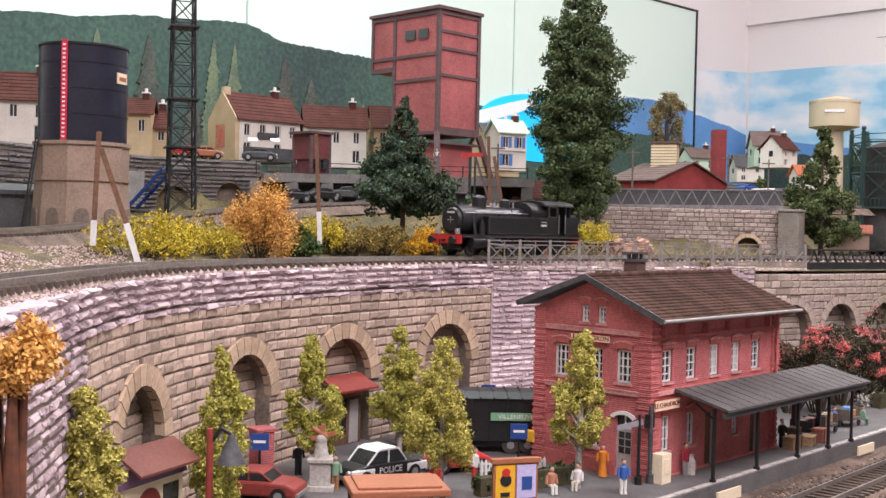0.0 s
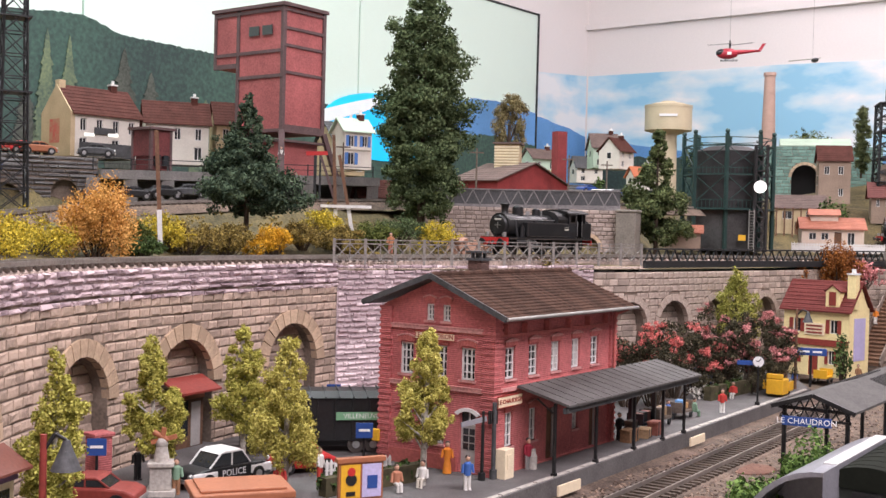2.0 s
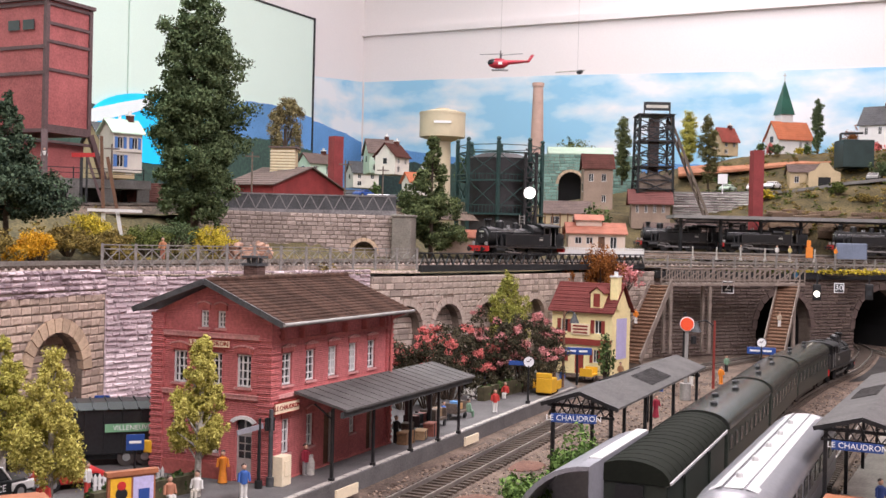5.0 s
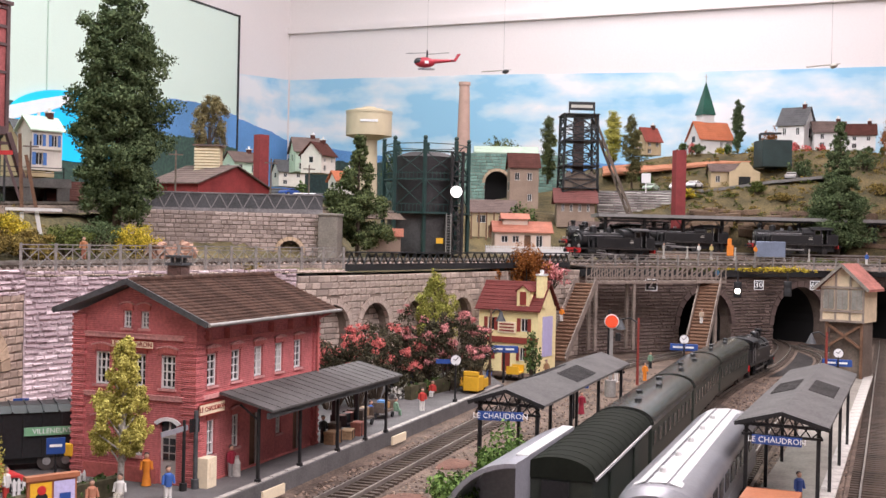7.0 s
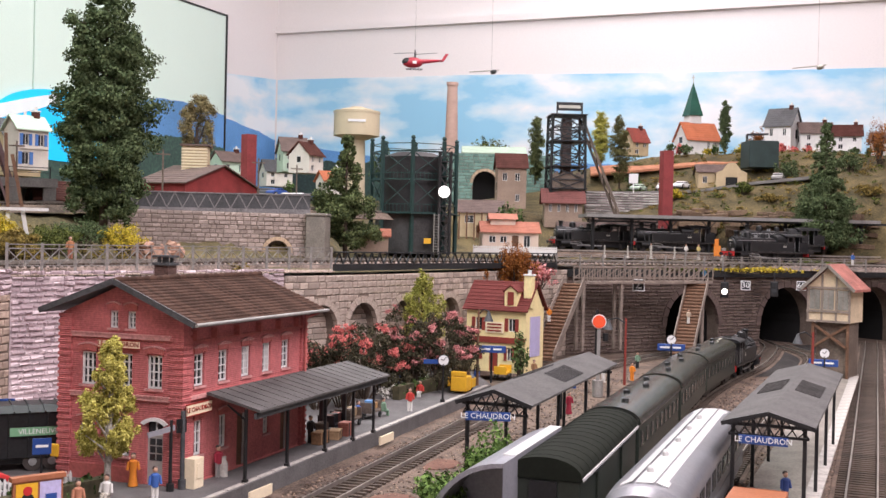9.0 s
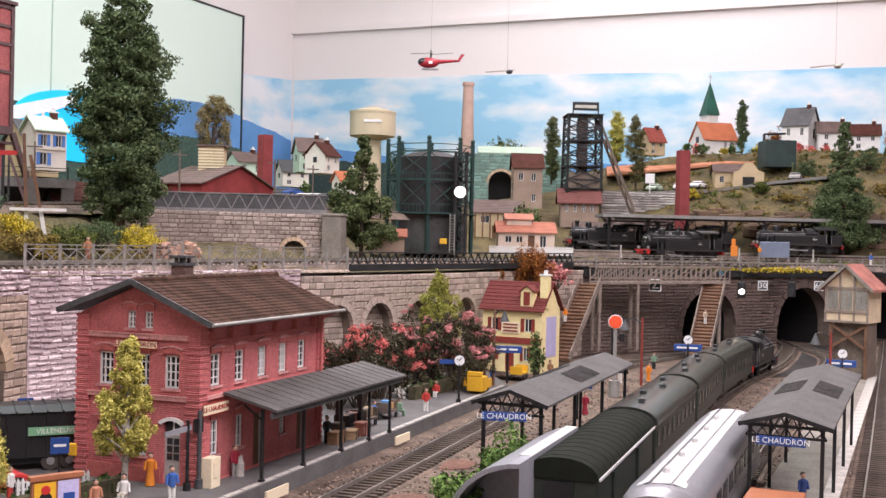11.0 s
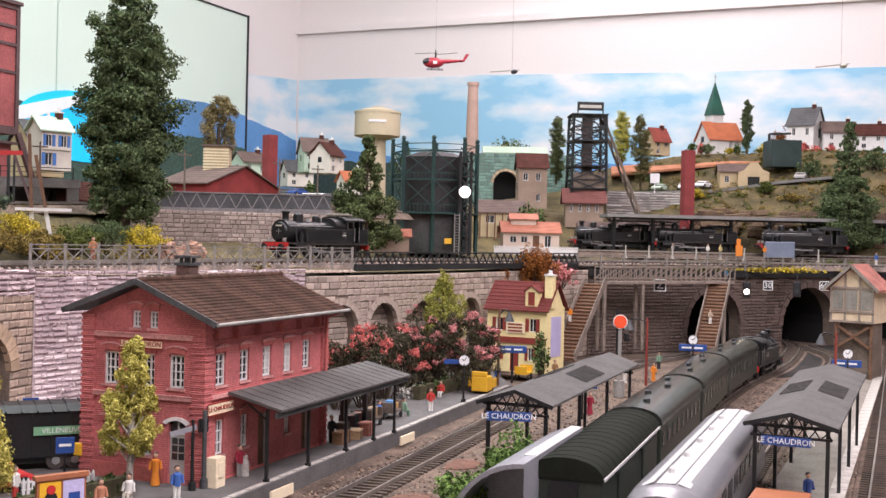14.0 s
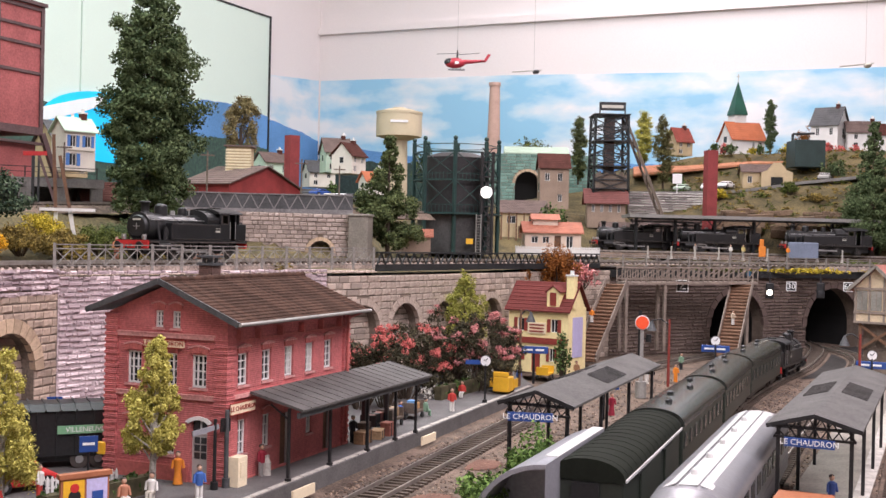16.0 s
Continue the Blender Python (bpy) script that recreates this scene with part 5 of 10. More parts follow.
# near left: dead trunk with orange foliage
ot = thing("autumn_tree", "gnarled dark trunk with a pale orange crown", "tree", *at(-21.3, 28.5), 0)
tb2 = B()
rnd = random.Random(4)
for i in range(7):
    a = i * 0.9
    tb2.rod((0.55 * math.cos(a), 0.55 * math.sin(a), -0.9), (0.35 * math.cos(a + 0.5), 0.35 * math.sin(a + 0.5), 5.0), 0.42, 7, 0.3)
    tb2.rod((0.35 * math.cos(a + 0.5), 0.35 * math.sin(a + 0.5), 4.8), (0.55 * math.cos(a + 0.2), 0.55 * math.sin(a + 0.2), 9.2), 0.3, 6, 0.1)
M["trunk_red"] = mat("dark_red_brown_bark", (0.16, 0.06, 0.03), 0.6, var=0.8, grain=1.5, coarse=0.5, second=(0.02, 0.012, 0.01), bump=1.0)
part("trunk", tb2, M["trunk_red"], ot)
leaves("crown", [(0, 0, 9.7, 1.3, 1.3, 0.95), (0.5, 0.4, 9.9, 0.9, 0.9, 0.8), (0.3, -0.5, 9.3, 0.9, 0.8, 0.8)], 9000, 0.075, M["orange"], ot, 77)

# bank of bushes behind the upper track (direction, range, base height, width, height, foliage)
for az_b, r_b, z_b, w_b, h_b, leaf, sd in (
        (-15.2, 66, 11.0, 5.6, 3.1, "yellow", 11), (-13.6, 70, 11.2, 3.2, 2.9, "yellow", 111), (-12.6, 72, 11.0, 6.0, 3.2, "yellow", 12), (-9.2, 74, 11.0, 4.5, 5.7, "orange", 13), (-7.5, 78, 11.2, 2.6, 2.4, "olive", 14),
        (-6.0, 82, 11.6, 3.4, 2.6, "yellow", 15), (-4.8, 83, 11.1, 5.2, 2.7, "brownbush", 16), (-2.9, 86, 11.1, 4.2, 2.8, "brownbush", 17),
        (-0.6, 89, 11.0, 3.0, 2.8, "gold", 18), (0.8, 92, 11.6, 3.4, 2.6, "brownbush", 19), (2.6, 94, 11.4, 3.8, 2.4, "brownbush", 20),
        (1.7, 97, 12.4, 4.0, 2.4, "yellow", 21), (4.3, 97, 11.6, 4.4, 2.7, "olive", 22), (5.6, 101, 12.2, 4.4, 2.6, "darkgreen", 23), (7.8, 101, 11.8, 4.2, 2.6, "yellow", 24), (-1.6, 88, 10.9, 1.6, 1.9, "gold", 25), (-7.0, 77, 11.0, 2.4, 1.6, "hedge", 26), (3.4, 92, 11.0, 2.0, 1.4, "brownbush", 27)):
    bush({"yellow": "yellow-green dry bush on the bank", "orange": "round pale orange bush on the bank", "olive": "olive green bush on the bank", "brownbush": "brown twiggy bush on the bank", "gold": "golden yellow bush on the bank", "darkgreen": "dark green bush on the bank", "hedge": "small green bush on the bank"}[leaf], *at(az_b, r_b), z_b - 0.4, w_b, h_b, leaf, sd, per=5200 if leaf != "orange" else 16000, size=0.085 if leaf != "brownbush" else 0.095)
rk = thing("rock_pile", "small heap of pinkish brown rocks", "rock", *at(9.3, 103), 11.0)
for i in range(34):
    q = rnd.uniform(-1, 1)
    stone = B().box(q * 1.9, rnd.uniform(-0.8, 0.8), rnd.uniform(-0.2, 1.5) * (1 - 0.6 * q * q), rnd.uniform(0.4, 0.95), rnd.uniform(0.35, 0.75), rnd.uniform(0.3, 0.65), rnd.uniform(0, 180), rnd.uniform(-35, 35), rnd.uniform(-35, 35))
    stone.s = [False] * len(stone.s)
    part("rock", stone, M["rock"], rk)

conifer("dark green pine on the bank", *at(-2.05, 94), 10.9, 12.4, 5.2, "pine", 31, bare=0.26, per=30000, size=0.15, ragged=0.6, gaps=0.55)
conifer("tall dense dark green tree on the bank", *at(6.7, 109), 12.4, 23.2, 4.8, "darkgreen", 32, bare=0.10, per=70000, size=0.165, ragged=0.34, gaps=0.1, column=True)
M["pine_olive"] = leafmat("olive_pine_foliage", (0.125, 0.15, 0.062), (0.045, 0.065, 0.028))
conifer("green pine beside the gas works", *at(18.5, 128), 11.2, 13.4, 5.0, "pine_olive", 33, bare=0.1, per=30000, size=0.15, ragged=0.6, gaps=0.5)
conifer("dark blue-green fir beside the engine line", *at(42.1, 186), 12.4, 20.5, 5.8, "darkgreen", 34, bare=0.04, per=42000, size=0.18, ragged=0.4, gaps=0.2)
M["olive2"] = leafmat("light_olive_foliage", (0.36, 0.35, 0.085), (0.17, 0.18, 0.04))
M["thin_tree"] = leafmat("pale_dry_foliage", (0.30, 0.25, 0.12), (0.10, 0.08, 0.04))
dry = thing("tree", "pale dry tree with two leafy lobes", "tree", *at(11.05, 150), 17.5, group="trees")
part("trunk", B().rod((0, 0, -0.3), (0, 0, 9.5), 0.3, 8, 0.2).rod((0, 0, 7.0), (-1.3, 0, 10.5), 0.15, 6, 0.06).rod((0, 0, 7.0), (1.3, 0, 10.5), 0.15, 6, 0.06), M["bark"], dry)
leaves("crown", [(-1.35, 0, 8.6, 1.1, 1.2, 2.4), (1.35, 0, 8.4, 1.1, 1.2, 2.6), (-1.1, 0.2, 11.3, 1.2, 1.2, 1.6), (1.0, 0, 11.5, 1.3, 1.2, 1.6), (0, 0, 12.7, 1.7, 1.4, 1.1), (0, 0.6, 10.6, 1.2, 0.8, 1.4)], 16000, 0.11, M["thin_tree"], dry, 42)
# red and pink flowering shrubs behind the platform
for i, (az_b, r_b, h_b, leaf) in enumerate(((17.3, 86, 5.6, "redflower"), (18.6, 87, 5.0, "redflower"), (19.6, 92, 5.8, "redflower"), (20.6, 96, 4.8, "redflower"), (21.9, 97, 6.6, "pinkflower"), (23.2, 98, 6.4, "pinkflower"), (24.2, 101, 5.8, "pinkflower"), (22.4, 102, 3.6, "redflower"))):
    x, y = at(az_b, r_b)
    th = thing("flowering_shrub", "dark shrub covered in red blossom" if leaf == "redflower" else "dark shrub covered in pink blossom", "shrub", x, y, -0.2, group="flowering shrubs")
    rnd = random.Random(i)
    cl, fl = [], []
    br = B()
    for k in range(18):
        a, q = rnd.uniform(0, math.tau), math.sqrt(rnd.random())
        p = (2.3 * q * math.cos(a), 2.3 * q * math.sin(a), 1.3 * h_b * rnd.uniform(0.22, 0.86) * (1.05 - 0.25 * q))
        br.rod((p[0] * 0.2, p[1] * 0.2, 0), p, 0.08, 5, 0.02)
        cl.append((*p, 1.0, 1.0, 0.9))
        if p[2] > h_b * 0.3:
            if rnd.random() < 0.62:
                fl.append((p[0] * 1.15, p[1] * 1.15, p[2] + 0.45, 0.7, 0.7, 0.5))
    part("stem", br, M["bark"], th)
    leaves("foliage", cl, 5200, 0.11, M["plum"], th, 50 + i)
    leaves("blossom", fl, 3600, 0.075, M[leaf], th, 70 + i, label="red blossom" if leaf == "redflower" else "pink blossom")
leafy_tree("small yellow-green tree before the far wall", *at(22.5, 106), 0, 9.6, 2.5, "olive2", 61, bark="bark", bare=0.45, per=16000, size=0.09)
bush("rust brown autumn tree crown behind the cream house", *at(27.1, 127), 7.6, 4.6, 5.6, "rust", 62, per=7000, size=0.12, name="tree", group="trees")
bush("rust brown bush behind the cream house", *at(28.4, 128), 8.0, 3.2, 3.2, "pinkflower", 63, per=900, size=0.18)
bush("small orange bush behind the cream house", *at(25.4, 124), 8.4, 1.8, 2.0, "rust", 64, per=600, size=0.16)

# ---- fences and girders ----
def lattice_fence(path, label, h=1.05, panel=2.0, cross=True, m="fence", post_h=None):
    """A railing along path, panel by panel; each panel and post is a part."""
    th = thing("railing", label, "railing", group="railings")
    P = [Vector(p) for p in path]
    s = [0.0]
    for a, c in zip(P, P[1:]):
        s.append(s[-1] + (c - a).length)

    def pt(q):
        q = min(q, s[-1] - 1e-6)
        i = max(0, min(len(s) - 2, int(np.searchsorted(s, q)) - 1))
        return P[i].lerp(P[i + 1], (q - s[i]) / (s[i + 1] - s[i]))
    n = max(1, round(s[-1] / panel))
    up = Vector((0, 0, 1))
    for k in range(n + 1):
        a = pt(s[-1] * k / n)
        part("post", B().bx(-0.09, 0.09, -0.09, 0.09, -0.3, (post_h or h) + 0.1), M[m], th, m=Matrix.Translation(a * CM))
        if k == n:
            break
        c = pt(s[-1] * (k + 1) / n)
        o = Matrix.Translation(a * CM)
        d = c - a
        for z in (0.12, h * 0.82, h):
            part("rail", B().bar(up * z, d + up * z, 0.07, 0.07), M[m], th, m=o)
        if cross:
            for j in range(2):
                p0, p1 = d * (j / 2), d * ((j + 1) / 2)
                part("brace", B().bar(p0 + up * 0.12, p1 + up * h * 0.82, 0.05, 0.06), M[m], th, m=o)
                part("brace", B().bar(p0 + up * h * 0.82, p1 + up * 0.12, 0.05, 0.06), M[m], th, m=o)
                part("upright", B().bar(p1 + up * 0.12, p1 + up * h, 0.05, 0.06), M[m], th, m=o)
    return th


def girder(path, label, h=1.3, bay=1.25, m="iron", zig=True):
    th = thing("girder_bridge", label, "girder", group="girders")
    P = [Vector(p) for p in path]
    part("bottom_chord", B().sweep(P, [(-0.2, -0.5), (0.2, -0.5), (0.2, 0.12), (-0.2, 0.12)]), M[m], th)
    part("top_chord", B().sweep(P, [(-0.14, h - 0.14), (0.14, h - 0.14), (0.14, h), (-0.14, h)]), M[m], th)
    s = [0.0]
    for a, c in zip(P, P[1:]):
        s.append(s[-1] + (c - a).length)

    def pt(q):
        i = max(0, min(len(s) - 2, int(np.searchsorted(s, q)) - 1))
        return P[i].lerp(P[i + 1], (q - s[i]) / (s[i + 1] - s[i]))
    n = round(s[-1] / bay)
    up = Vector((0, 0, 1))
    for k in range(n):
        a, c = pt(s[-1] * k / n), pt(s[-1] * (k + 1) / n)
        mid_g = (a + c) / 2
        part("brace", B().bar(up * 0.1, mid_g - a + up * (h - 0.1), 0.1, 0.12), M[m], th, m=Matrix.Translation(a * CM))
        part("brace", B().bar(up * (h - 0.1), c - mid_g + up * 0.1, 0.1, 0.12), M[m], th, m=Matrix.Translation(mid_g * CM))
    return th


fence_line = [fb.p(q, 10.55, -0.5) for q in np.arange(0, fb.length, 1.0)] + [fcv.p(q, 10.55, -0.5) for q in np.arange(0.4, 6.6, 1.0)]
lattice_fence(fence_line, "grey cross-braced railing on the rough stone wall", h=1.55, panel=2.6)
gl = smooth_path([polar(18.0, 101.0, 10.55), polar(20, 106.5, 10.55), polar(22.5, 114, 10.55), polar(25, 121.5, 10.55), polar(27.5, 130.5, 10.55), polar(29.2, 138, 10.55)], 1.0)
girder(gl, "black lattice girder of the upper line", 1.25, 1.35)
g2 = [polar(7.4, 117.5, 15.6), polar(10.5, 120.5, 15.7), polar(13.5, 122.5, 15.8), polar(16.7, 124, 15.9)]
M["girder_grey"] = mat("grey_girder_paint", (0.22, 0.21, 0.21), 0.5, metal=0.2, var=0.4)
rg = girder(smooth_path(g2, 1.0), "grey lattice girder of the rear line", 1.75, 1.7, "girder_grey")
part("web_plate", B().sweep(smooth_path(g2, 1.0), [(-0.03, 0.1), (0.03, 0.1), (0.03, 1.65), (-0.03, 1.65)]), M["slate"], rg, "dark web plate")
fu = [polar(29.2, 140.5, 10.1), polar(32, 145, 10.1), polar(36, 154, 10.1), polar(40, 164.5, 10.1), polar(44, 172, 10.1)]
lattice_fence(smooth_path(fu, 1.0), "grey cross-braced railing of the upper yard", h=1.55, panel=3.4)
# retaining wall under the rear girder
fr2 = Face(smooth_path([p[:2] for p in [polar(6.5, 116.5, 0), polar(10.5, 120, 0), polar(13.5, 122, 0), polar(16.6, 123.6, 0)]], 0.8))
wr2 = thing("wall_rear", "pinkish grey block wall under the rear line", "wall", kind="structure")
ar2 = [(fr2.length - 3.3, 1.3, 11.3)]
part("joints", backing(fr2, ar2, 0, fr2.length, 9, 15.5, 1.0), M["mortar"], wr2)
M["block_pink"] = mat("pinkish_grey_block", (0.37, 0.30, 0.265), 0.85, var=0.25, island=0.35, objrand=0.35, bump=0.5)
lay(fr2, wr2, "block", M["block_pink"], 0, fr2.length, 10, 15.5, 0.44, 0.85, 0.1, ar2, 0.4, 23, 0.2, 200, (10, 40))
ring_stones(fr2, wr2, ar2[0], 0.4, 9, 0.14)
x, y = at(17.1, 123.5)
solo("bridge_pier", B().bx(-1.0, 1.15, -1.3, 1.3, -2, 4.9).bx(-1.1, 1.25, -1.4, 1.4, 4.9, 5.2), M["paving"], "pale concrete pier at the end of the rear wall", "pier", x, y, 10.4, -30, bevel=0.1)
# stone wall of the old town terrace
fs = Face(smooth_path([p[:2] for p in [polar(-26, 96, 0), polar(-21.5, 100, 0), polar(-15, 113, 0), polar(-9.2, 117.5, 0)]], 0.8))
ws = thing("wall_town", "grey layered slab wall below the old town", "wall", kind="structure")
as_ = [(fs.near(*at(-13.2, 114)), 1.8, 14.6), (fs.near(*at(-10.6, 116)), 1.3, 15.6)]
part("joints", backing(fs, as_, 0, fs.length, 11, 19.2, 1.0), M["mortar"], ws)
lay(fs, ws, "slab", M["slab"], 0, fs.length, 12, 19.2, 0.42, 2.2, 0.18, as_, 0.1, 24, 0.4, 300, (8, 40), 0.2)

# ---- train ----
M["coach"] = mat("dark_green_coach", (0.026, 0.032, 0.025), 0.35, var=0.25, bump=0.08)
M["coach_roof"] = mat("grey_green_roof", (0.15, 0.158, 0.14), 0.2, metal=0.8, var=0.25, bump=0.1)
M["van_roof"] = mat("matt_dark_roof", (0.014, 0.016, 0.012), 0.75, var=0.2, bump=0.15, spec=0.06)
M["silver"] = mat("silver_paint", (0.27, 0.27, 0.29), 0.33, metal=0.6, var=0.12, bump=0.08)
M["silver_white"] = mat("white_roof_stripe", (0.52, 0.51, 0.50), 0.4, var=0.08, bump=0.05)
M["bluegrey"] = mat("grey_lower_panel", (0.32, 0.32, 0.35), 0.35, metal=0.3, var=0.15)


def path_pose(P, s, half=5.0):
    d = [0.0]
    for a, c in zip(P, P[1:]):
        d.append(d[-1] + (c - a).length)

    def pt(q):
        i = max(0, min(len(d) - 2, int(np.searchsorted(d, q)) - 1))
        return P[i].lerp(P[i + 1], (q - d[i]) / (d[i + 1] - d[i]))
    a, c = pt(s - half), pt(s + half)
    m = (a + c) / 2
    return m.x, m.y, m.z, math.degrees(math.atan2(c.y - a.y, c.x - a.x))


def arc_section(w, z_eave, rise, n=10, t=0.0):
    return [(w / 2 * math.cos(math.pi * i / n), z_eave + rise * math.sin(math.pi * i / n) ** 0.85 + t) for i in range(n + 1)]


def coach(name, label, P, s, L, roof, body, windows, vents=4, edge=False, doors=()):
    x, y, z, rz = path_pose(P, s)
    th = thing(name, label, "carriage", x, y, z, rz, group="train carriages")
    w = 3.2
    part("body", B().bx(-L / 2, L / 2, -w / 2, w / 2, 0.95, 3.35), body, th, bevel=0.08)
    sec = arc_section(w + 0.24, 3.35, 0.95)
    rb = B()
    n = len(sec)
    v = [(q, yy, zz) for q in (-L / 2 - 0.1, L / 2 + 0.1) for yy, zz in sec]
    rb.add(v, [(i, i + 1, n + i + 1, n + i) for i in range(n - 1)], True)
    rb.add(v, [tuple(range(n)), tuple(range(n, 2 * n))[::-1], (0, n, 2 * n - 1, n - 1)])
    rf_ = part("roof", rb, roof, th)
    for i in range(vents):
        for yy in ((0.3,) if i % 2 else (-0.3,)):
            q = -L / 2 + L * (i + 0.7) / (vents + 0.4)
            part("ventilator", B().cyl(q, yy, 4.15, 4.42, 0.2, 0.22, 10).cyl(q, yy, 4.42, 4.5, 0.26, 0.1, 10), M["iron"], rf_)
    if edge:
        part("rain_strip", B().bx(-L / 2, L / 2, -w / 2 - 0.16, -w / 2 - 0.06, 3.36, 3.48), M["silver_white"], rf_, "pale rain strip")
        for i in range(14):
            q = -L / 2 + L * (i + 0.5) / 14
            seam = B()
            for (ya, za), (yb, zb) in zip(sec, sec[1:]):
                seam.bar((q, ya, za + 0.005), (q, yb, zb + 0.005), 0.04, 0.02)
            part("roof_seam", seam, roof, rf_)
    for yy in (-1, 1):
        for i in range(windows):
            q = -L / 2 + L * (i + 0.5) / windows
            wp = part("window_frame", B().bx(q - 0.42, q + 0.42, yy * w / 2 - 0.03, yy * w / 2 + 0.03, 2.0, 2.95), body, th)
            part("pane", B().bx(q - 0.33, q + 0.33, yy * (w / 2 + 0.035) - 0.01, yy * (w / 2 + 0.035) + 0.01, 2.08, 2.87), M["glass"], wp)
        for q in doors:
            part("sliding_door", B().bx(q - 0.9, q + 0.9, yy * (w / 2 + 0.06) - 0.05, yy * (w / 2 + 0.06) + 0.05, 1.05, 3.2), body, th, bevel=0.03)
            part("door_rail", B().bx(q - 1.8, q + 1.0, yy * (w / 2 + 0.1) - 0.04, yy * (w / 2 + 0.1) + 0.04, 3.2, 3.28), M["iron"], th)
    for q in (-L / 2 - 0.05, L / 2 + 0.05):
        part("gangway", B().box(q, 0, 2.1, 0.3, 1.2, 2.3), M["black"], th)
        d = 1 if q > 0 else -1
        for yy in (-1.0, 1.0):
            part("buffer", B().rod((q, yy, 1.1), (q + 0.35 * d, yy, 1.1), 0.11).rod((q + 0.35 * d, yy, 1.1), (q + 0.42 * d, yy, 1.1), 0.25, 12), M["black"], th)
    part("underframe", B().bx(-L / 2, L / 2, -1.2, 1.2, 0.7, 0.95).bx(-L * 0.2, L * 0.2, -1.0, 1.0, 0.3, 0.7), M["black"], th)
    for q in (-L * 0.36, L * 0.36):
        bg = thing_part("bogie", th)
        part("bogie_frame", B().bx(q - 1.7, q + 1.7, -1.25, -1.1, 0.4, 0.75).bx(q - 1.7, q + 1.7, 1.1, 1.25, 0.4, 0.75), M["black"], bg)
        for e in (-1.1, 1.1):
            for yy in (-0.9, 0.9):
                part("wheel", B().rod((q + e, yy - 0.1, 0.55), (q + e, yy + 0.1, 0.55), 0.55, 16), M["wheel_rim"], bg)
    return th


s0 = 20.2
coach("luggage_van", "dark green luggage van with a seamed grey roof", train_path, s0 + 7.9, 15.4, M["van_roof"], M["coach"], 0, 0, True, (-3.2, 3.4))
coach("passenger_coach", "dark green passenger coach with a shiny roof", train_path, s0 + 25.2, 16.8, M["coach_roof"], M["coach"], 9)
coach("passenger_coach", "dark green passenger coach with a shiny roof", train_path, s0 + 43.3, 16.8, M["coach_roof"], M["coach"], 9)
coach("passenger_coach", "dark green passenger coach with a shiny roof", train_path, s0 + 61.3, 16.8, M["coach_roof"], M["coach"], 9)
x, y, z, rz = path_pose(train_path, s0 + 77.5)
steam2 = tank_engine("tank_engine", "sooty black steam engine at the train's head")
steam2.matrix_basis = pose(x * CM, y * CM, z * CM, 0, 0, rz + 180)

# silver railcar
x, y, z, rz = path_pose(silver_path, 29.7)
rc = thing("silver_railcar", "silver railcar with white roof stripes", "railcar", x, y, z, rz)
L, w = 25.5, 3.25
part("body", B().bx(-L / 2, L / 2, -w / 2, w / 2, 0.8, 3.2), M["silver"], rc, bevel=0.3)
sec = arc_section(w + 0.1, 3.1, 0.85, 14)
rb = B()
n = len(sec)
prof = [(-L / 2 - 0.05, 0.75), (-L / 2 + 0.9, 0.95), (-L / 2 + 2.5, 1.0), (L / 2 - 2.5, 1.0), (L / 2 - 0.9, 0.95), (L / 2 + 0.05, 0.75)]
v = [(q, yy * k, 3.1 + (zz - 3.1) * k) for q, k in prof for yy, zz in sec]
for j in range(len(prof) - 1):
    rb.add(v[j * n:(j + 2) * n], [(i, i + 1, n + i + 1, n + i) for i in range(n - 1)], True)
rb.add(v[:n], [tuple(range(n))])
rb.add(v[-n:], [tuple(range(n))[::-1]])
rcr = part("roof", rb, M["silver"], rc)
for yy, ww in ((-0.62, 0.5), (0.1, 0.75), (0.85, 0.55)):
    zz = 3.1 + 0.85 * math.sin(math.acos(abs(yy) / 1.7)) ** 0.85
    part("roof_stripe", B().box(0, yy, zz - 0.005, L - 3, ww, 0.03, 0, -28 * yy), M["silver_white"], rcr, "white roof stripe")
for q in (-9, -5, -1, 3, 7):
    part("roof_vent", B().cyl(q, 0.25, 3.9, 4.08, 0.16, 0.14, 8).ball(q, 0.25, 4.08, 0.15), M["silver_white"], rcr)
for yy in (-1, 1):
    for i in range(11):
        q = -L / 2 + 1.6 + (L - 3.2) * i / 10
        part("pane", B().bx(q - 0.7, q + 0.7, yy * (w / 2 + 0.02) - 0.02, yy * (w / 2 + 0.02) + 0.02, 2.05, 2.9), M["glass"], rc)
    part("skirt", B().bx(-L / 2 + 0.2, L / 2 - 0.2, yy * (w / 2 + 0.01) - 0.02, yy * (w / 2 + 0.01) + 0.02, 0.7, 1.5), M["bluegrey"], rc)
for q in (-8, 8):
    for e in (-1.1, 1.1):
        part("wheel", B().rod((q + e, -1.0, 0.5), (q + e, 1.0, 0.5), 0.5, 14), M["wheel_rim"], rc)

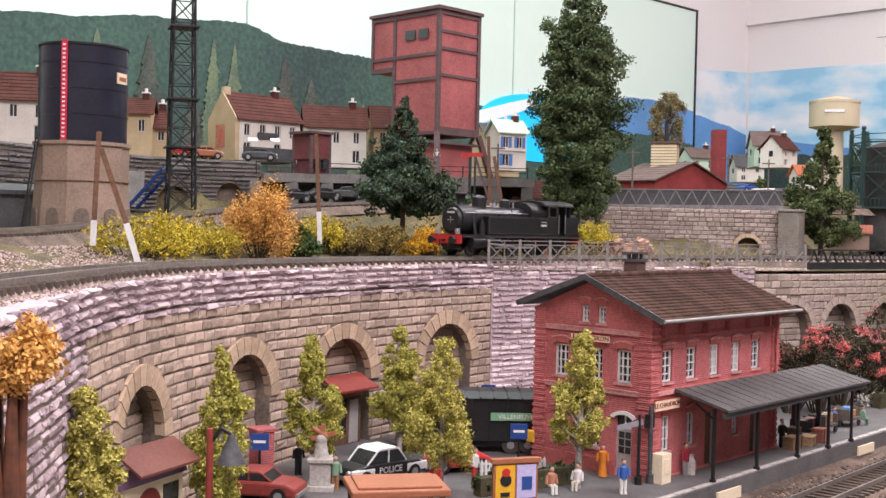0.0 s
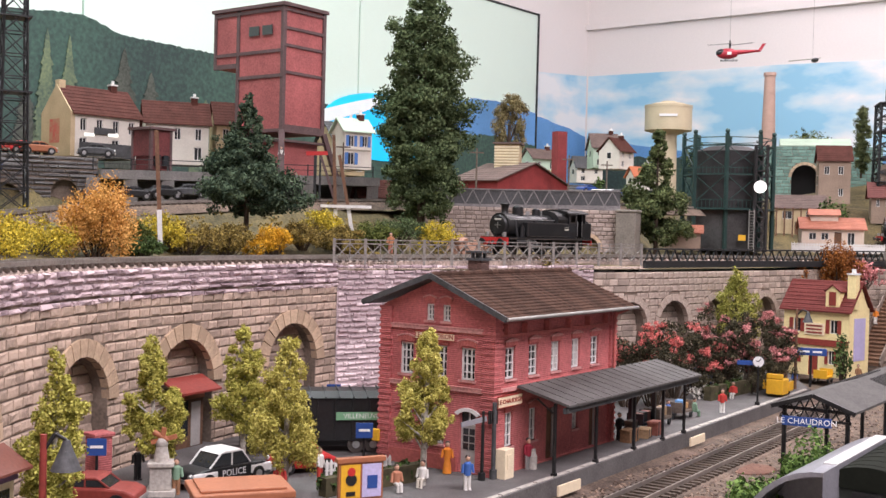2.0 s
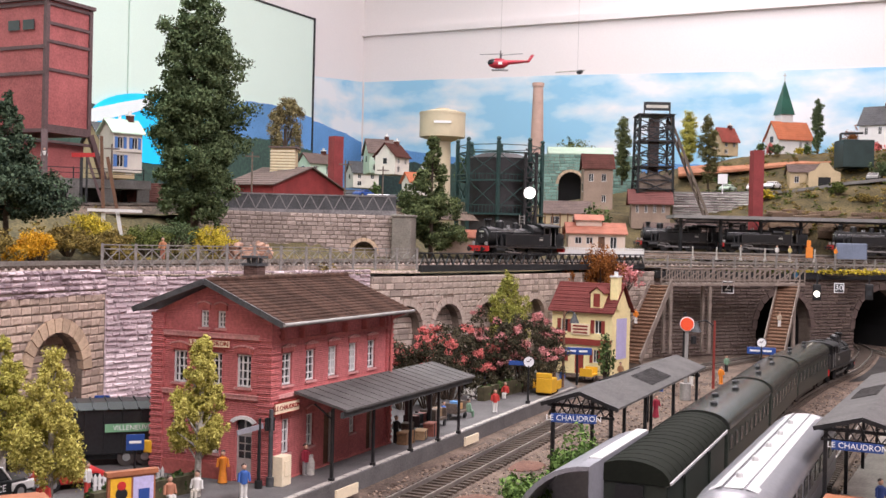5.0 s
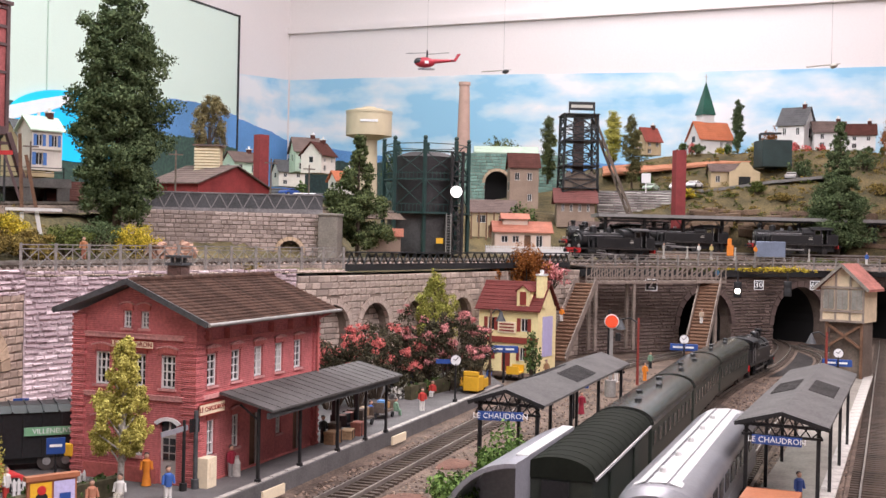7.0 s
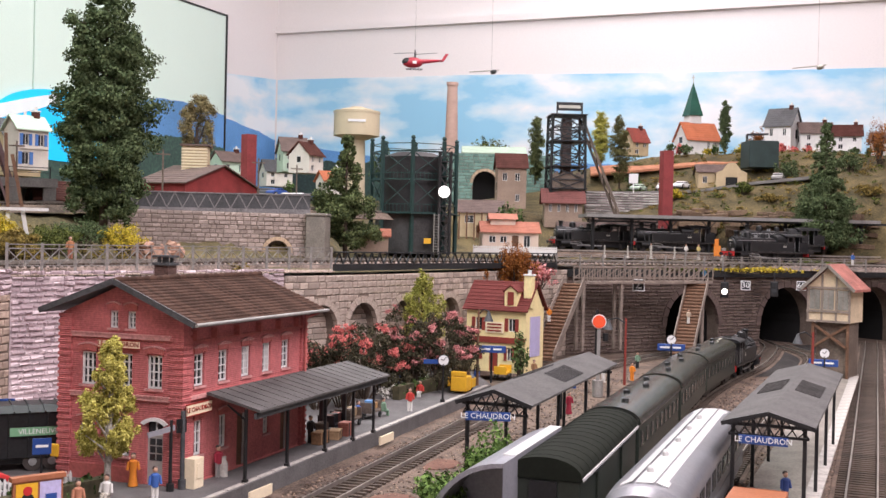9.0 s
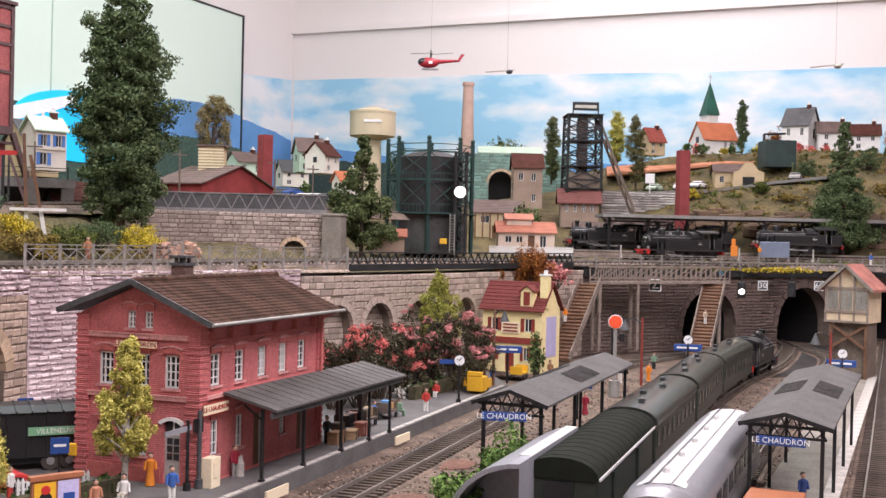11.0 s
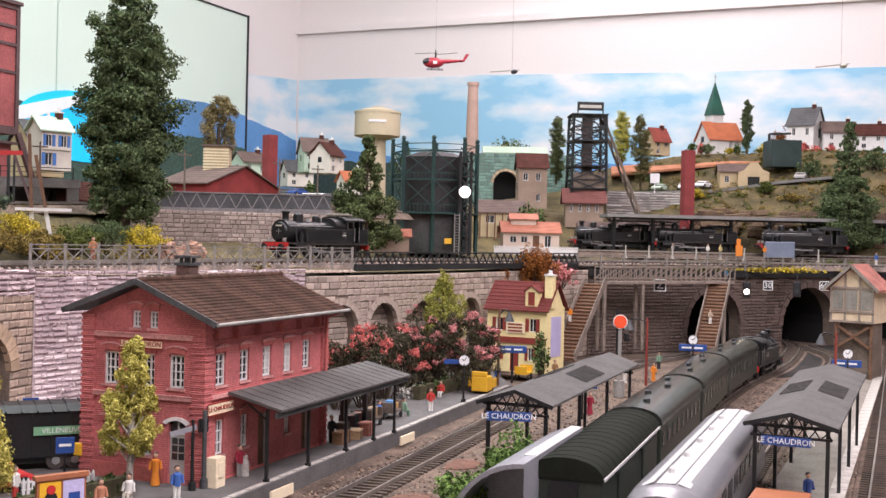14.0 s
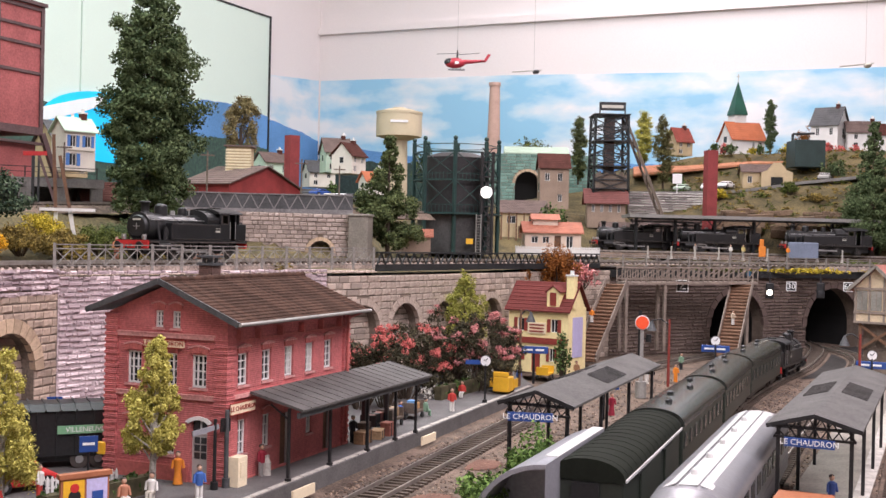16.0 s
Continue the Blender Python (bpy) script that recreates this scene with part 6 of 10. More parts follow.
# white shelter with a curved end beside the van
sh = thing("curved_shelter", "white roofed shelter with a curved grey end", "shelter", *at(25.2, 47.2), -0.9, UA)
outer = [(1.35, 0.0), (1.35, 4.7)] + [(1.35 - 3.4 * math.sin(math.pi / 2 * i / 10), 1.3 + 3.4 * math.cos(math.pi / 2 * i / 10)) for i in range(1, 11)] + [(-2.05, 0)]
inner = [(y0 * 0.93 + 0.09, z0 * 0.96) for y0, z0 in outer]
b = B()
n = len(outer)
for q0, q1 in ((0, 10.5),):
    v = [(q, -yy, zz) for q in (q0, q1) for yy, zz in outer] + [(q, -yy, zz) for q in (q0, q1) for yy, zz in inner]
    for i in range(n - 1):
        b.add([v[i], v[i + 1], v[n + i + 1], v[n + i]], [(0, 1, 2, 3)], True)
        b.add([v[2 * n + i], v[2 * n + i + 1], v[3 * n + i + 1], v[3 * n + i]], [(0, 1, 2, 3)], True)
        b.add([v[i], v[i + 1], v[2 * n + i + 1], v[2 * n + i]], [(0, 1, 2, 3)])
part("shell", b, M["bluegrey"], sh)
part("back_panel", B().prism([(-yy, zz) for yy, zz in inner], 2.6, 2.75, "x"), M["bluegrey"], sh)
part("roof_slab", B().bx(2.0, 10.4, -1.35, -0.75, 4.62, 4.74), M["silver_white"], sh, "white roof slab", bevel=0.05)
M["ivy"] = leafmat("ivy_foliage", (0.12, 0.19, 0.05), (0.04, 0.075, 0.02))
bush("trailing green ivy beside the curved shelter", *at(23.9, 49.5), -0.9, 7.0, 4.2, "ivy", 81, per=6500, size=0.12, dep=2.2, rz=UA)
bush("trailing green ivy over the shelter roof", *at(26.3, 54.0), -0.9, 5.5, 5.4, "ivy", 82, per=6500, size=0.12, dep=2.2, rz=UA)
for px_, py_ in ((21.6, 56.2), (28.0, 64.5), (25.5, 54.5)):
    solo("earth_patch", B().ball(0, 0, 0, 1.9, 1.4, 0.1, 16, 6), mat("red_brown_earth", (0.17, 0.085, 0.06), 0.95, var=0.3, bump=0.8), "flat round patch of red-brown earth", "earth patch", px_, py_, -0.95, UA, group="earth patches")


# ---- island platforms and canopies ----
def island_canopy(label, x, y, rz, L, w, ze, zr, posts, skew=0.0):
    th = thing("platform_canopy", label, "canopy", x, y, 0, rz, group="island canopies")
    for sgn in (-1, 1):
        part("roof_slope", B().prism([(sgn * w / 2, ze), (0, zr), (0, zr + 0.12), (sgn * w / 2, ze + 0.12)], 0, L, "x"), M["felt"], th)
        sk = thing_part("skylight", th)
        for k in range(2):
            a = L * 0.40 + k * 2.5
            lo, hi = 0.22, 0.84
            def sp(xx, q, up):
                return (xx, sgn * w / 2 * (1 - q), ze + (zr - ze) * q + 0.13 + up)
            part("pane", B().add([sp(a, lo, 0.02), sp(a + 2.3, lo, 0.02), sp(a + 2.3, hi, 0.02), sp(a, hi, 0.02), sp(a, lo, -0.05), sp(a + 2.3, lo, -0.05), sp(a + 2.3, hi, -0.05), sp(a, hi, -0.05)], [(0, 1, 2, 3), (4, 5, 6, 7), (0, 1, 5, 4), (1, 2, 6, 5), (2, 3, 7, 6), (3, 0, 4, 7)]), M["glass"], sk)
            for g in range(7):
                part("glazing_bar", B().bar(sp(a + 0.383 * g, lo, 0.04), sp(a + 0.383 * g, hi, 0.04), 0.05, 0.05), M["felt"], sk)
        part("gable_edge", B().bar((-0.03, sgn * w / 2, ze + 0.02), (-0.03, 0, zr + 0.02), 0.14, 0.2), M["black"], th)
    for q in (0.35, L - 0.35):
        tr = thing_part("truss", th)
        part("tie_beam", B().bar((q, -w / 2 + 0.3, ze - 0.5), (q, w / 2 - 0.3, ze - 0.5), 0.12), M["black"], tr)
        m_ = 7
        for i in range(m_):
            a0, a1 = -w / 2 + 0.3 + (w - 0.6) * i / m_, -w / 2 + 0.3 + (w - 0.6) * (i + 1) / m_
            zt0 = ze + (zr - ze) * (1 - abs(a0) / (w / 2)) - 0.05
            zt1 = ze + (zr - ze) * (1 - abs(a1) / (w / 2)) - 0.05
            part("lattice_bar", B().bar((q, a0, ze - 0.5), (q, a1, zt1), 0.06), M["black"], tr)
            part("lattice_bar", B().bar((q, a0, zt0), (q, a1, ze - 0.5), 0.06), M["black"], tr)
    for i in range(posts):
        q = 0.5 + (L - 1.0) * i / (posts - 1)
        for yy in (-w / 2 + 0.5, w / 2 - 0.5):
            part("post", B().bx(q - 0.09, q + 0.09, yy - 0.09, yy + 0.09, -0.02, ze + 0.25), M["black"], th)
        part("cross_beam", B().bx(q - 0.1, q + 0.1, -w / 2 + 0.2, w / 2 - 0.2, ze - 0.1, ze + 0.05), M["black"], th)
    return th


M["sign_blue"] = mat("blue_enamel", (0.025, 0.07, 0.26), 0.35, var=0.1, bump=0.02)
M["sign_white"] = mat("white_letter", (0.8, 0.8, 0.8), 0.5, var=0.03, bump=0)


def blue_sign(parent, m, w=2.7, h=0.5, size=0.46):
    sp = thing_part("name_board", parent)
    sp.matrix_basis = m
    part("board", B().bx(-w / 2, w / 2, -h / 2, h / 2, -0.06, 0.0), M["sign_blue"], sp, "blue enamel name board")
    words("lettering", "LE CHAUDRON", size, M["sign_white"], sp, pose(0, 0, 0.0002), "white lettering")


P1 = (25.65, 52.1)
c1 = island_canopy("grey felt island canopy with dark skylights", *P1, 46.9, 22.7, 4.1, 4.6, 5.3, 4)
blue_sign(c1, board_pose(-0.6, 0.1, 4.1, -90 + 15), 2.3, 0.45, 0.40)
P2 = (35.3, 42.5)
c2 = island_canopy("grey felt island canopy with dark skylights", *P2, 44.3, 25, 4.3, 4.6, 5.2, 4)
blue_sign(c2, board_pose(-0.4, 0.15, 4.0, -90), 2.25, 0.42, 0.375)
platform("platform_island", "grey island platform between the tracks", [along(P1, 2, -1.9, 44.5), along(P1, 2, 2.2, 44.5), along(P1, 44, 2.2, 44.5), along(P1, 44, -1.9, 44.5)], -0.02)
platform("platform_outer", "pale paved outer platform", [along(P2, -14, -1.9, 45.7), along(P2, -14, 1.55, 45.7), along(P2, 72, 1.55, 45.7), along(P2, 72, -1.9, 45.7)], -0.02, "paving")
for i in range(40):
    a = -12 + i * 2.05
    solo("kerb", B().bx(-0.98, 0.98, -0.42, 0.42, -0.1, 0.06), M["kerb"], "pale concrete edge slab of the outer platform", "kerb", *along(P2, a, 1.62, 45.4), 0, 44.3, group="platform edge slabs", bevel=0.03)
# trunks, barrels and a bench under the station canopy
for k, (a, b, w, d, h, c, lab) in enumerate(((14.6, 1.0, 1.3, 0.7, 0.8, (0.30, 0.17, 0.09), "brown wooden trunk under the canopy"), (15.4, 0.7, 0.8, 0.6, 1.2, (0.10, 0.07, 0.055), "dark tall crate under the canopy"), (16.6, 1.1, 1.2, 0.7, 0.6, (0.42, 0.27, 0.15), "pale wooden case under the canopy"), (18.0, 1.2, 0.9, 0.7, 0.9, (0.33, 0.12, 0.09), "red-brown chest under the canopy"), (18.9, 0.8, 0.8, 0.6, 0.7, (0.13, 0.2, 0.36), "blue trunk under the canopy"))):
    chest = thing("trunk", lab, "trunk", *along(o, a, b), 0, UA + 7 * k % 20, group="luggage under the canopy")
    m_ = mat("trunk_paint", c, 0.65, var=0.25)
    part("body", B().bx(-w / 2, w / 2, -d / 2, d / 2, 0, h * 0.75), m_, chest, bevel=0.03)
    part("lid", B().bx(-w / 2 - 0.03, w / 2 + 0.03, -d / 2 - 0.03, d / 2 + 0.03, h * 0.75, h), m_, chest, bevel=0.05)
    for q in (-w * 0.3, w * 0.3):
        part("strap", B().bx(q - 0.05, q + 0.05, -d / 2 - 0.05, -d / 2 - 0.031, 0, h), M["black"], chest)
# white line and kerb stones along the station platform
for i in range(38):
    a = -18 + i * 1.75
    q = 3.05 - (a + 26) * 0.85 / 74
    solo("kerb", B().bx(-0.8, 0.8, -0.16, 0.16, -0.1, 0.05), M["kerb"], "pale edge stone of the station platform", "kerb", *along(o, a, q - 0.3), 0, UA, group="platform edge stones")
for a in (2.4, 20.4):
    sx, sy = along(o, a, 3.4 - a * 0.012)
    solo("edge_board", B().bx(-1.2, 1.2, -0.06, 0.06, -0.45, 0.1), M["cream_sign"], "cream advertising board on the platform edge", "board", sx, sy, -0.25, UA)

# ---- cream house ----
M["house_yellow"] = mat("yellow_render", (0.82, 0.69, 0.36), 0.7, var=0.12)
M["red_tile"] = mat("red_roof_tile", (0.24, 0.05, 0.035), 0.65, var=0.3, stripe=(5, 0.8, "Z"))
M["engine_tile2"] = mat("dark_red_tile", (0.14, 0.034, 0.03), 0.75, var=0.25, stripe=(5, 0.8, "Z"), spec=0.15)
M["shutter"] = mat("dark_red_shutter", (0.24, 0.04, 0.03), 0.6, var=0.2)
M["lavender"] = mat("lavender_poster", (0.48, 0.44, 0.66), 0.6, var=0.15)


def simple_house(name, label, x, y, z, rz, L, W, H, R, wall, roof, wins=(), doors=(), over=0.35, chim=None, dormer=None, gable_wins=(), roofpart="roof", win_mat=None, shutters=None, category="house"):
    """A gabled house: x runs along the front (at y = 0), the ridge along x."""
    th = thing(name, label, category, x, y, z, rz)
    holes = [(a, c, e, g) for a, c, e, g in (*wins, *doors)]
    part("wall", cut_wall(B(), L, holes, 0, H, lambda s, zz, d: (s, d, zz)), wall, th)
    part("wall", B().bx(0, L, W - 0.3, W, 0, H), wall, th)
    for q0, q1 in ((0, 0.3), (L - 0.3, L)):
        part("gable", B().prism([(0.35, 0), (W - 0.3, 0), (W - 0.3, H), (W / 2, R - 0.06), (0.35, H)], q0, q1, "x"), wall, th)
    rf2 = thing_part("roof", th)
    for sgn in (-1, 1):
        ye = W / 2 + sgn * (W / 2 + over)
        ze = R - (R - H) * (W / 2 + over) / (W / 2)
        part("roof_slope", B().prism([(ye, ze), (W / 2, R), (W / 2, R + 0.14), (ye, ze + 0.14)], -over, L + over, "x"), roof, rf2)
        for i in range(8):
            q = (i + 0.5) / 8
            part("tile_course", B().bar((-over, ye + (W / 2 - ye) * q, ze + (R - ze) * q + 0.15), (L + over, ye + (W / 2 - ye) * q, ze + (R - ze) * q + 0.15), 0.06, 0.04), roof, rf2)
    for a, c, e, g in wins:
        wn = thing_part("window", th)
        part("pane", B().bx(a, c, 0.2, 0.24, e, g), M["glass"], wn)
        fr = B().bx(a, a + 0.06, 0.1, 0.19, e, g).bx(c - 0.06, c, 0.1, 0.19, e, g).bx(a, c, 0.1, 0.19, g - 0.06, g).bx(a, c, 0.1, 0.19, e, e + 0.06).bx((a + c) / 2 - 0.03, (a + c) / 2 + 0.03, 0.1, 0.18, e, g)
        part("window_frame", fr, win_mat or M["white"], wn)
        if shutters:
            for q in (a - (c - a) * 0.52, c + 0.02):
                part("shutter", B().bx(q, q + (c - a) * 0.5, -0.06, -0.002, e, g), shutters, wn)
    for a, c, e, g in doors:
        dn = thing_part("door", th)
        part("door_leaf", B().bx(a, c, 0.15, 0.22, e, g), shutters or M["brownwood"], dn)
    for q, e, g, hh in gable_wins:
        for gx, d in ((0, -1), (L, 1)):
            gw = thing_part("window", th)
            part("pane", B().box(gx + d * 0.02, q, (e + g) / 2, 0.04, hh, g - e), M["glass"], gw)
            part("window_frame", B().box(gx + d * 0.01, q, e - 0.04, 0.1, hh + 0.2, 0.08).box(gx + d * 0.01, q, g + 0.04, 0.1, hh + 0.2, 0.08), win_mat or M["white"], gw)
    if chim:
        cx_, cy_, cw, ch_, cm = chim
        cn = thing_part("chimney", th)
        part("stack", B().bx(cx_ - cw / 2, cx_ + cw / 2, cy_ - cw / 2, cy_ + cw / 2, H, ch_), cm, cn)
        part("cap", B().bx(cx_ - cw * 0.6, cx_ + cw * 0.6, cy_ - cw * 0.6, cy_ + cw * 0.6, ch_, ch_ + 0.15).cyl(cx_, cy_, ch_ + 0.15, ch_ + 0.55, cw * 0.25), M["white"], cn)
    if dormer:
        dx, dw, dz0, dz1 = dormer
        dm = thing_part("dormer", th)
        part("cheek", B().prism([(dx - dw / 2, dz0), (dx + dw / 2, dz0), (dx + dw / 2, dz1), (dx, dz1 + dw * 0.4), (dx - dw / 2, dz1)], 0.0, W * 0.45, "y"), wall, dm)
        part("pane", B().bx(dx - dw * 0.25, dx + dw * 0.25, -0.06, -0.005, dz0 + 0.25, dz1 - 0.05), M["shutter"], dm)
        for sg in (-1, 1):
            part("dormer_roof", B().prism([(dx, dz1 + dw * 0.4 + 0.02), (dx + sg * (dw / 2 + 0.15), dz1 - 0.08), (dx + sg * (dw / 2 + 0.15), dz1 + 0.04), (dx, dz1 + dw * 0.4 + 0.14)], -0.15, W * 0.45, "y"), roof, dm)
    return th


yx, yy_ = at(24.75, 114.5)
yh = simple_house("cream_house", "cream yellow corner house with a dark red tiled roof", yx, yy_, 0, -53, 6.6, 4.2, 6.5, 8.9, M["house_yellow"], M["engine_tile2"],
                  wins=((1.0, 1.75, 4.1, 5.4), (4.7, 5.45, 4.1, 5.4), (4.6, 5.2, 1.2, 2.5), (0.8, 1.5, 1.2, 2.5)), doors=((2.6, 3.6, 0.05, 2.6),), chim=(6.4, 1.1, 0.8, 9.7, M["house_yellow"]), dormer=(4.9, 1.35, 6.5, 8.1), shutters=M["shutter"])
part("band", B().bx(0, 6.6, -0.12, -0.003, 2.9, 3.5), M["shutter"], yh, "dark red shop band")
part("poster", B().bx(6.6, 6.66, 1.0, 3.3, 1.6, 5.6), M["lavender"], yh, "large lavender wall poster")
part("sign_panel", B().bx(2.2, 4.2, -0.1, -0.003, 3.9, 5.0), M["cream_sign"], yh, "cream shop sign")
for i in range(3):
    part("lettering_bar", B().bx(2.4, 4.0, -0.14, -0.1, 4.05 + i * 0.32, 4.2 + i * 0.32), M["shutter"], yh)
bush("climbing plant on the cream house", *at(27.5, 109), 0, 1.4, 5.2, "hedge", 91, per=700, size=0.16)

# ---- footbridge, stairs, signals ----
M["oldwood"] = mat("weathered_grey_brown_wood", (0.26, 0.21, 0.175), 0.8, var=0.35)
fbm = thing("footbridge", "weathered wooden footbridge before the tunnel wall", "footbridge")
pA, pB = polar(30.3, 138.5, 8.3), polar(36.7, 148.5, 8.5)
A_, B_ = Vector(pA), Vector(pB)
part("deck", B().bar(A_, B_, 2.2, 0.3), M["oldwood"], fbm)
n = 26
nrm = Vector((-(B_ - A_).y, (B_ - A_).x, 0)).normalized() * 1.0
for sgn in (-1, 1):
    part("top_rail", B().bar(A_ + nrm * sgn + Vector((0, 0, 1.9)), B_ + nrm * sgn + Vector((0, 0, 1.9)), 0.14), M["oldwood"], fbm)
    part("bottom_rail", B().bar(A_ + nrm * sgn + Vector((0, 0, 0.5)), B_ + nrm * sgn + Vector((0, 0, 0.5)), 0.12), M["oldwood"], fbm)
    for i in range(n + 1):
        q = A_.lerp(B_, i / n) + nrm * sgn
        part("baluster", B().bar((0, 0, 0), (0, 0, 1.95), 0.12), M["oldwood"], fbm, m=Matrix.Translation(q * CM))
        if i < n and i % 3 == 0:
            q2 = A_.lerp(B_, min(1, (i + 3) / n)) + nrm * sgn
            part("brace", B().bar((0, 0, 0.5), q2 - q + Vector((0, 0, 1.9)), 0.1), M["oldwood"], fbm, m=Matrix.Translation(q * CM))
for q in (0.02, 0.3, 0.93):
    p = A_.lerp(B_, q)
    for sgn in (-1, 1):
        part("pier_post", B().bar((0, 0, -8.3), (0, 0, 0), 0.35), M["oldwood"], fbm, m=Matrix.Translation((p + nrm * sgn * 0.8) * CM))


def stairs(label, top, bottom, wid):
    th = thing("stairs", label, "stairs", group="footbridge stairs")
    T_, Bt = Vector(top), Vector(bottom)
    side = Vector((-(Bt - T_).y, (Bt - T_).x, 0)).normalized() * wid / 2
    k = 22
    for i in range(k):
        q = T_.lerp(Bt, (i + 0.5) / k)
        part("step", B().bar(-side, side, 0.5, 0.12), M["brownwood"], th, m=Matrix.Translation(q * CM))
    for sgn in (-1, 1):
        part("stringer", B().bar(T_ + side * sgn, Bt + side * sgn, 0.15, 0.6), M["oldwood"], th)
        part("side_panel", B().bar(T_ + side * sgn + Vector((0, 0, 0.45)), Bt + side * sgn + Vector((0, 0, 0.45)), 0.1, 0.5), M["oldwood"], th)
    part("riser_board", B().bar(T_ + Vector((0, 0, -0.1)), Bt + Vector((0, 0, -0.1)), wid - 0.05, 0.1), M["brownwood"], th)
    return th


stairs("brown wooden stairs down from the footbridge", polar(30.1, 136.5, 8.3), polar(28.6, 126.5, 0), 2.6)
stairs("brown wooden stairs down from the footbridge", polar(36.2, 146.8, 8.4), polar(35.5, 137.0, 0), 2.6)


def number_sign(text, az_s, r_s, z_s, w, inv=False):
    th = thing("track_sign", "small square white-edged sign on the wall", "sign", *at(az_s, r_s), z_s, -az_s, group="track signs")
    part("board", B().bx(-w / 2, w / 2, 0, 0.1, -w / 2, w / 2), M["sign_white"], th)
    part("face", B().bx(-w * 0.42, w * 0.42, -0.03, -0.001, -w * 0.42, w * 0.42), M["black"], th)
    words("lettering", text, w * 0.85, M["sign_white"], th, pose(0, -0.0005, 0, 90, 0, 0))
    return th


number_sign("Z", 33.33, 142.6, zel(142.6, -2.0), 1.5)
number_sign("30", 38.5, 150, zel(150, -1.85), 1.2)
number_sign("60", 41.1, 155, zel(155, -1.78), 1.2)
M["lamp_glow"] = mat("lit_signal_lens", (1.0, 0.93, 0.8), 0.3, var=0.0, bump=0, emit=6.0)


def light_signal(az_s, r_s, el, lit):
    z = zel(r_s, el)
    th = thing("light_signal", "black colour light signal" + (" showing white" if lit else " unlit"), "signal", *at(az_s, r_s), z, -az_s, group="light signals")
    part("housing", B().bx(-0.5, 0.5, 0, 0.4, -1.0, 1.0), M["black"], th, bevel=0.1)
    part("hanger", B().bx(-0.1, 0.1, 0.1, 0.3, 1.0, 2.2), M["black"], th)
    part("lens", B().rod((0, -0.1, -0.2), (0, 0, -0.2), 0.36, 14), M["lamp_glow"] if lit else M["glass"], th)
    part("lens", B().rod((0, -0.1, 0.55), (0, 0, 0.55), 0.2, 12), M["glass"], th)


light_signal(37.5, 149, -2.1, True)
light_signal(39.85, 153, -2.0, False)
# red disc signal
M["signal_orange"] = mat("orange_red_enamel", (0.85, 0.10, 0.035), 0.4, var=0.08, bump=0.02)
sg = thing("disc_signal", "red disc signal on a tall pale post", "signal", *at(31.42, 104), 0, -31.4)
part("post", B().bx(-0.16, 0.16, -0.16, 0.16, -0.9, 5.6).cyl(0, 0, -0.9, 0.6, 0.5), M["gutter"], sg)
part("backboard", B().bx(-0.35, -0.05, 0.05, 0.2, 2.4, 7.0), M["black"], sg)
part("disc", B().rod((0, -0.32, 5.95), (0, -0.22, 5.95), 0.58, 24), M["signal_orange"], sg, "bright red disc")
part("disc_rim", B().rod((0, -0.21, 5.95), (0, -0.15, 5.95), 0.66, 24), M["sign_white"], sg)
part("lamp", B().cyl(0.6, -0.1, 4.2, 4.9, 0.25).bar((0, 0, 4.5), (0.6, -0.1, 4.5), 0.1), M["black"], sg)


def platform_clock(az_c, r_c, zc, z0=0.0, board=True):
    th = thing("platform_clock", "round white platform clock on a black post", "clock", *at(az_c, r_c), z0, -az_c, group="platform clocks")
    part("post", B().cyl(0, 0, 0, zc - 0.3, 0.09, 0.07, 8).cyl(0, 0, 0, 0.3, 0.2), M["black"], th)
    part("case", B().rod((0, 0, zc), (0, 0.18, zc), 0.46, 20), M["black"], th)
    part("dial", B().rod((0, -0.03, zc), (0, 0, zc), 0.41, 20), M["sign_white"], th)
    part("hand_long", B().bar((0, -0.05, zc), (0.2, -0.05, zc + 0.26), 0.04, 0.05), M["black"], th)
    part("hand_short", B().bar((0, -0.05, zc), (-0.18, -0.05, zc + 0.1), 0.05, 0.05), M["black"], th)
    if board:
        part("sign_board", B().bx(-1.6, -0.3, 0.05, 0.15, zc - 0.3, zc + 0.05), M["sign_blue"], th, "dark blue board")
    return th


platform_clock(23.62, 90.5, zel(90.5, -6.06))
platform_clock(35.0, 108, zel(108, -4.65), board=False)
platform_clock(42.25, 108, zel(108, -4.98), board=False)


def totem(az_c, r_c, zc, w=2.6):
    th = thing("direction_sign", "dark blue direction board on a post", "sign", *at(az_c, r_c), 0, -az_c, group="direction boards")
    part("post", B().cyl(0, 0, 0, zc, 0.12, 0.1, 8), M["black"], th)
    part("board", B().bx(-w / 2, w / 2, -0.1, 0.1, zc - 0.3, zc + 0.35), M["sign_blue"], th, bevel=0.04)
    for i in range(2):
        part("lettering_bar", B().bx(-w * 0.4 + i * w * 0.45, -w * 0.05 + i * w * 0.4, -0.13, -0.1, zc - 0.05, zc + 0.12), M["sign_white"], th)


totem(26.05, 104, zel(104, -5.45))
totem(35.0, 110, zel(110, -5.05))
totem(42.2, 110, zel(110, -5.45))
totem(29.6, 84, 2.6, 2.2)


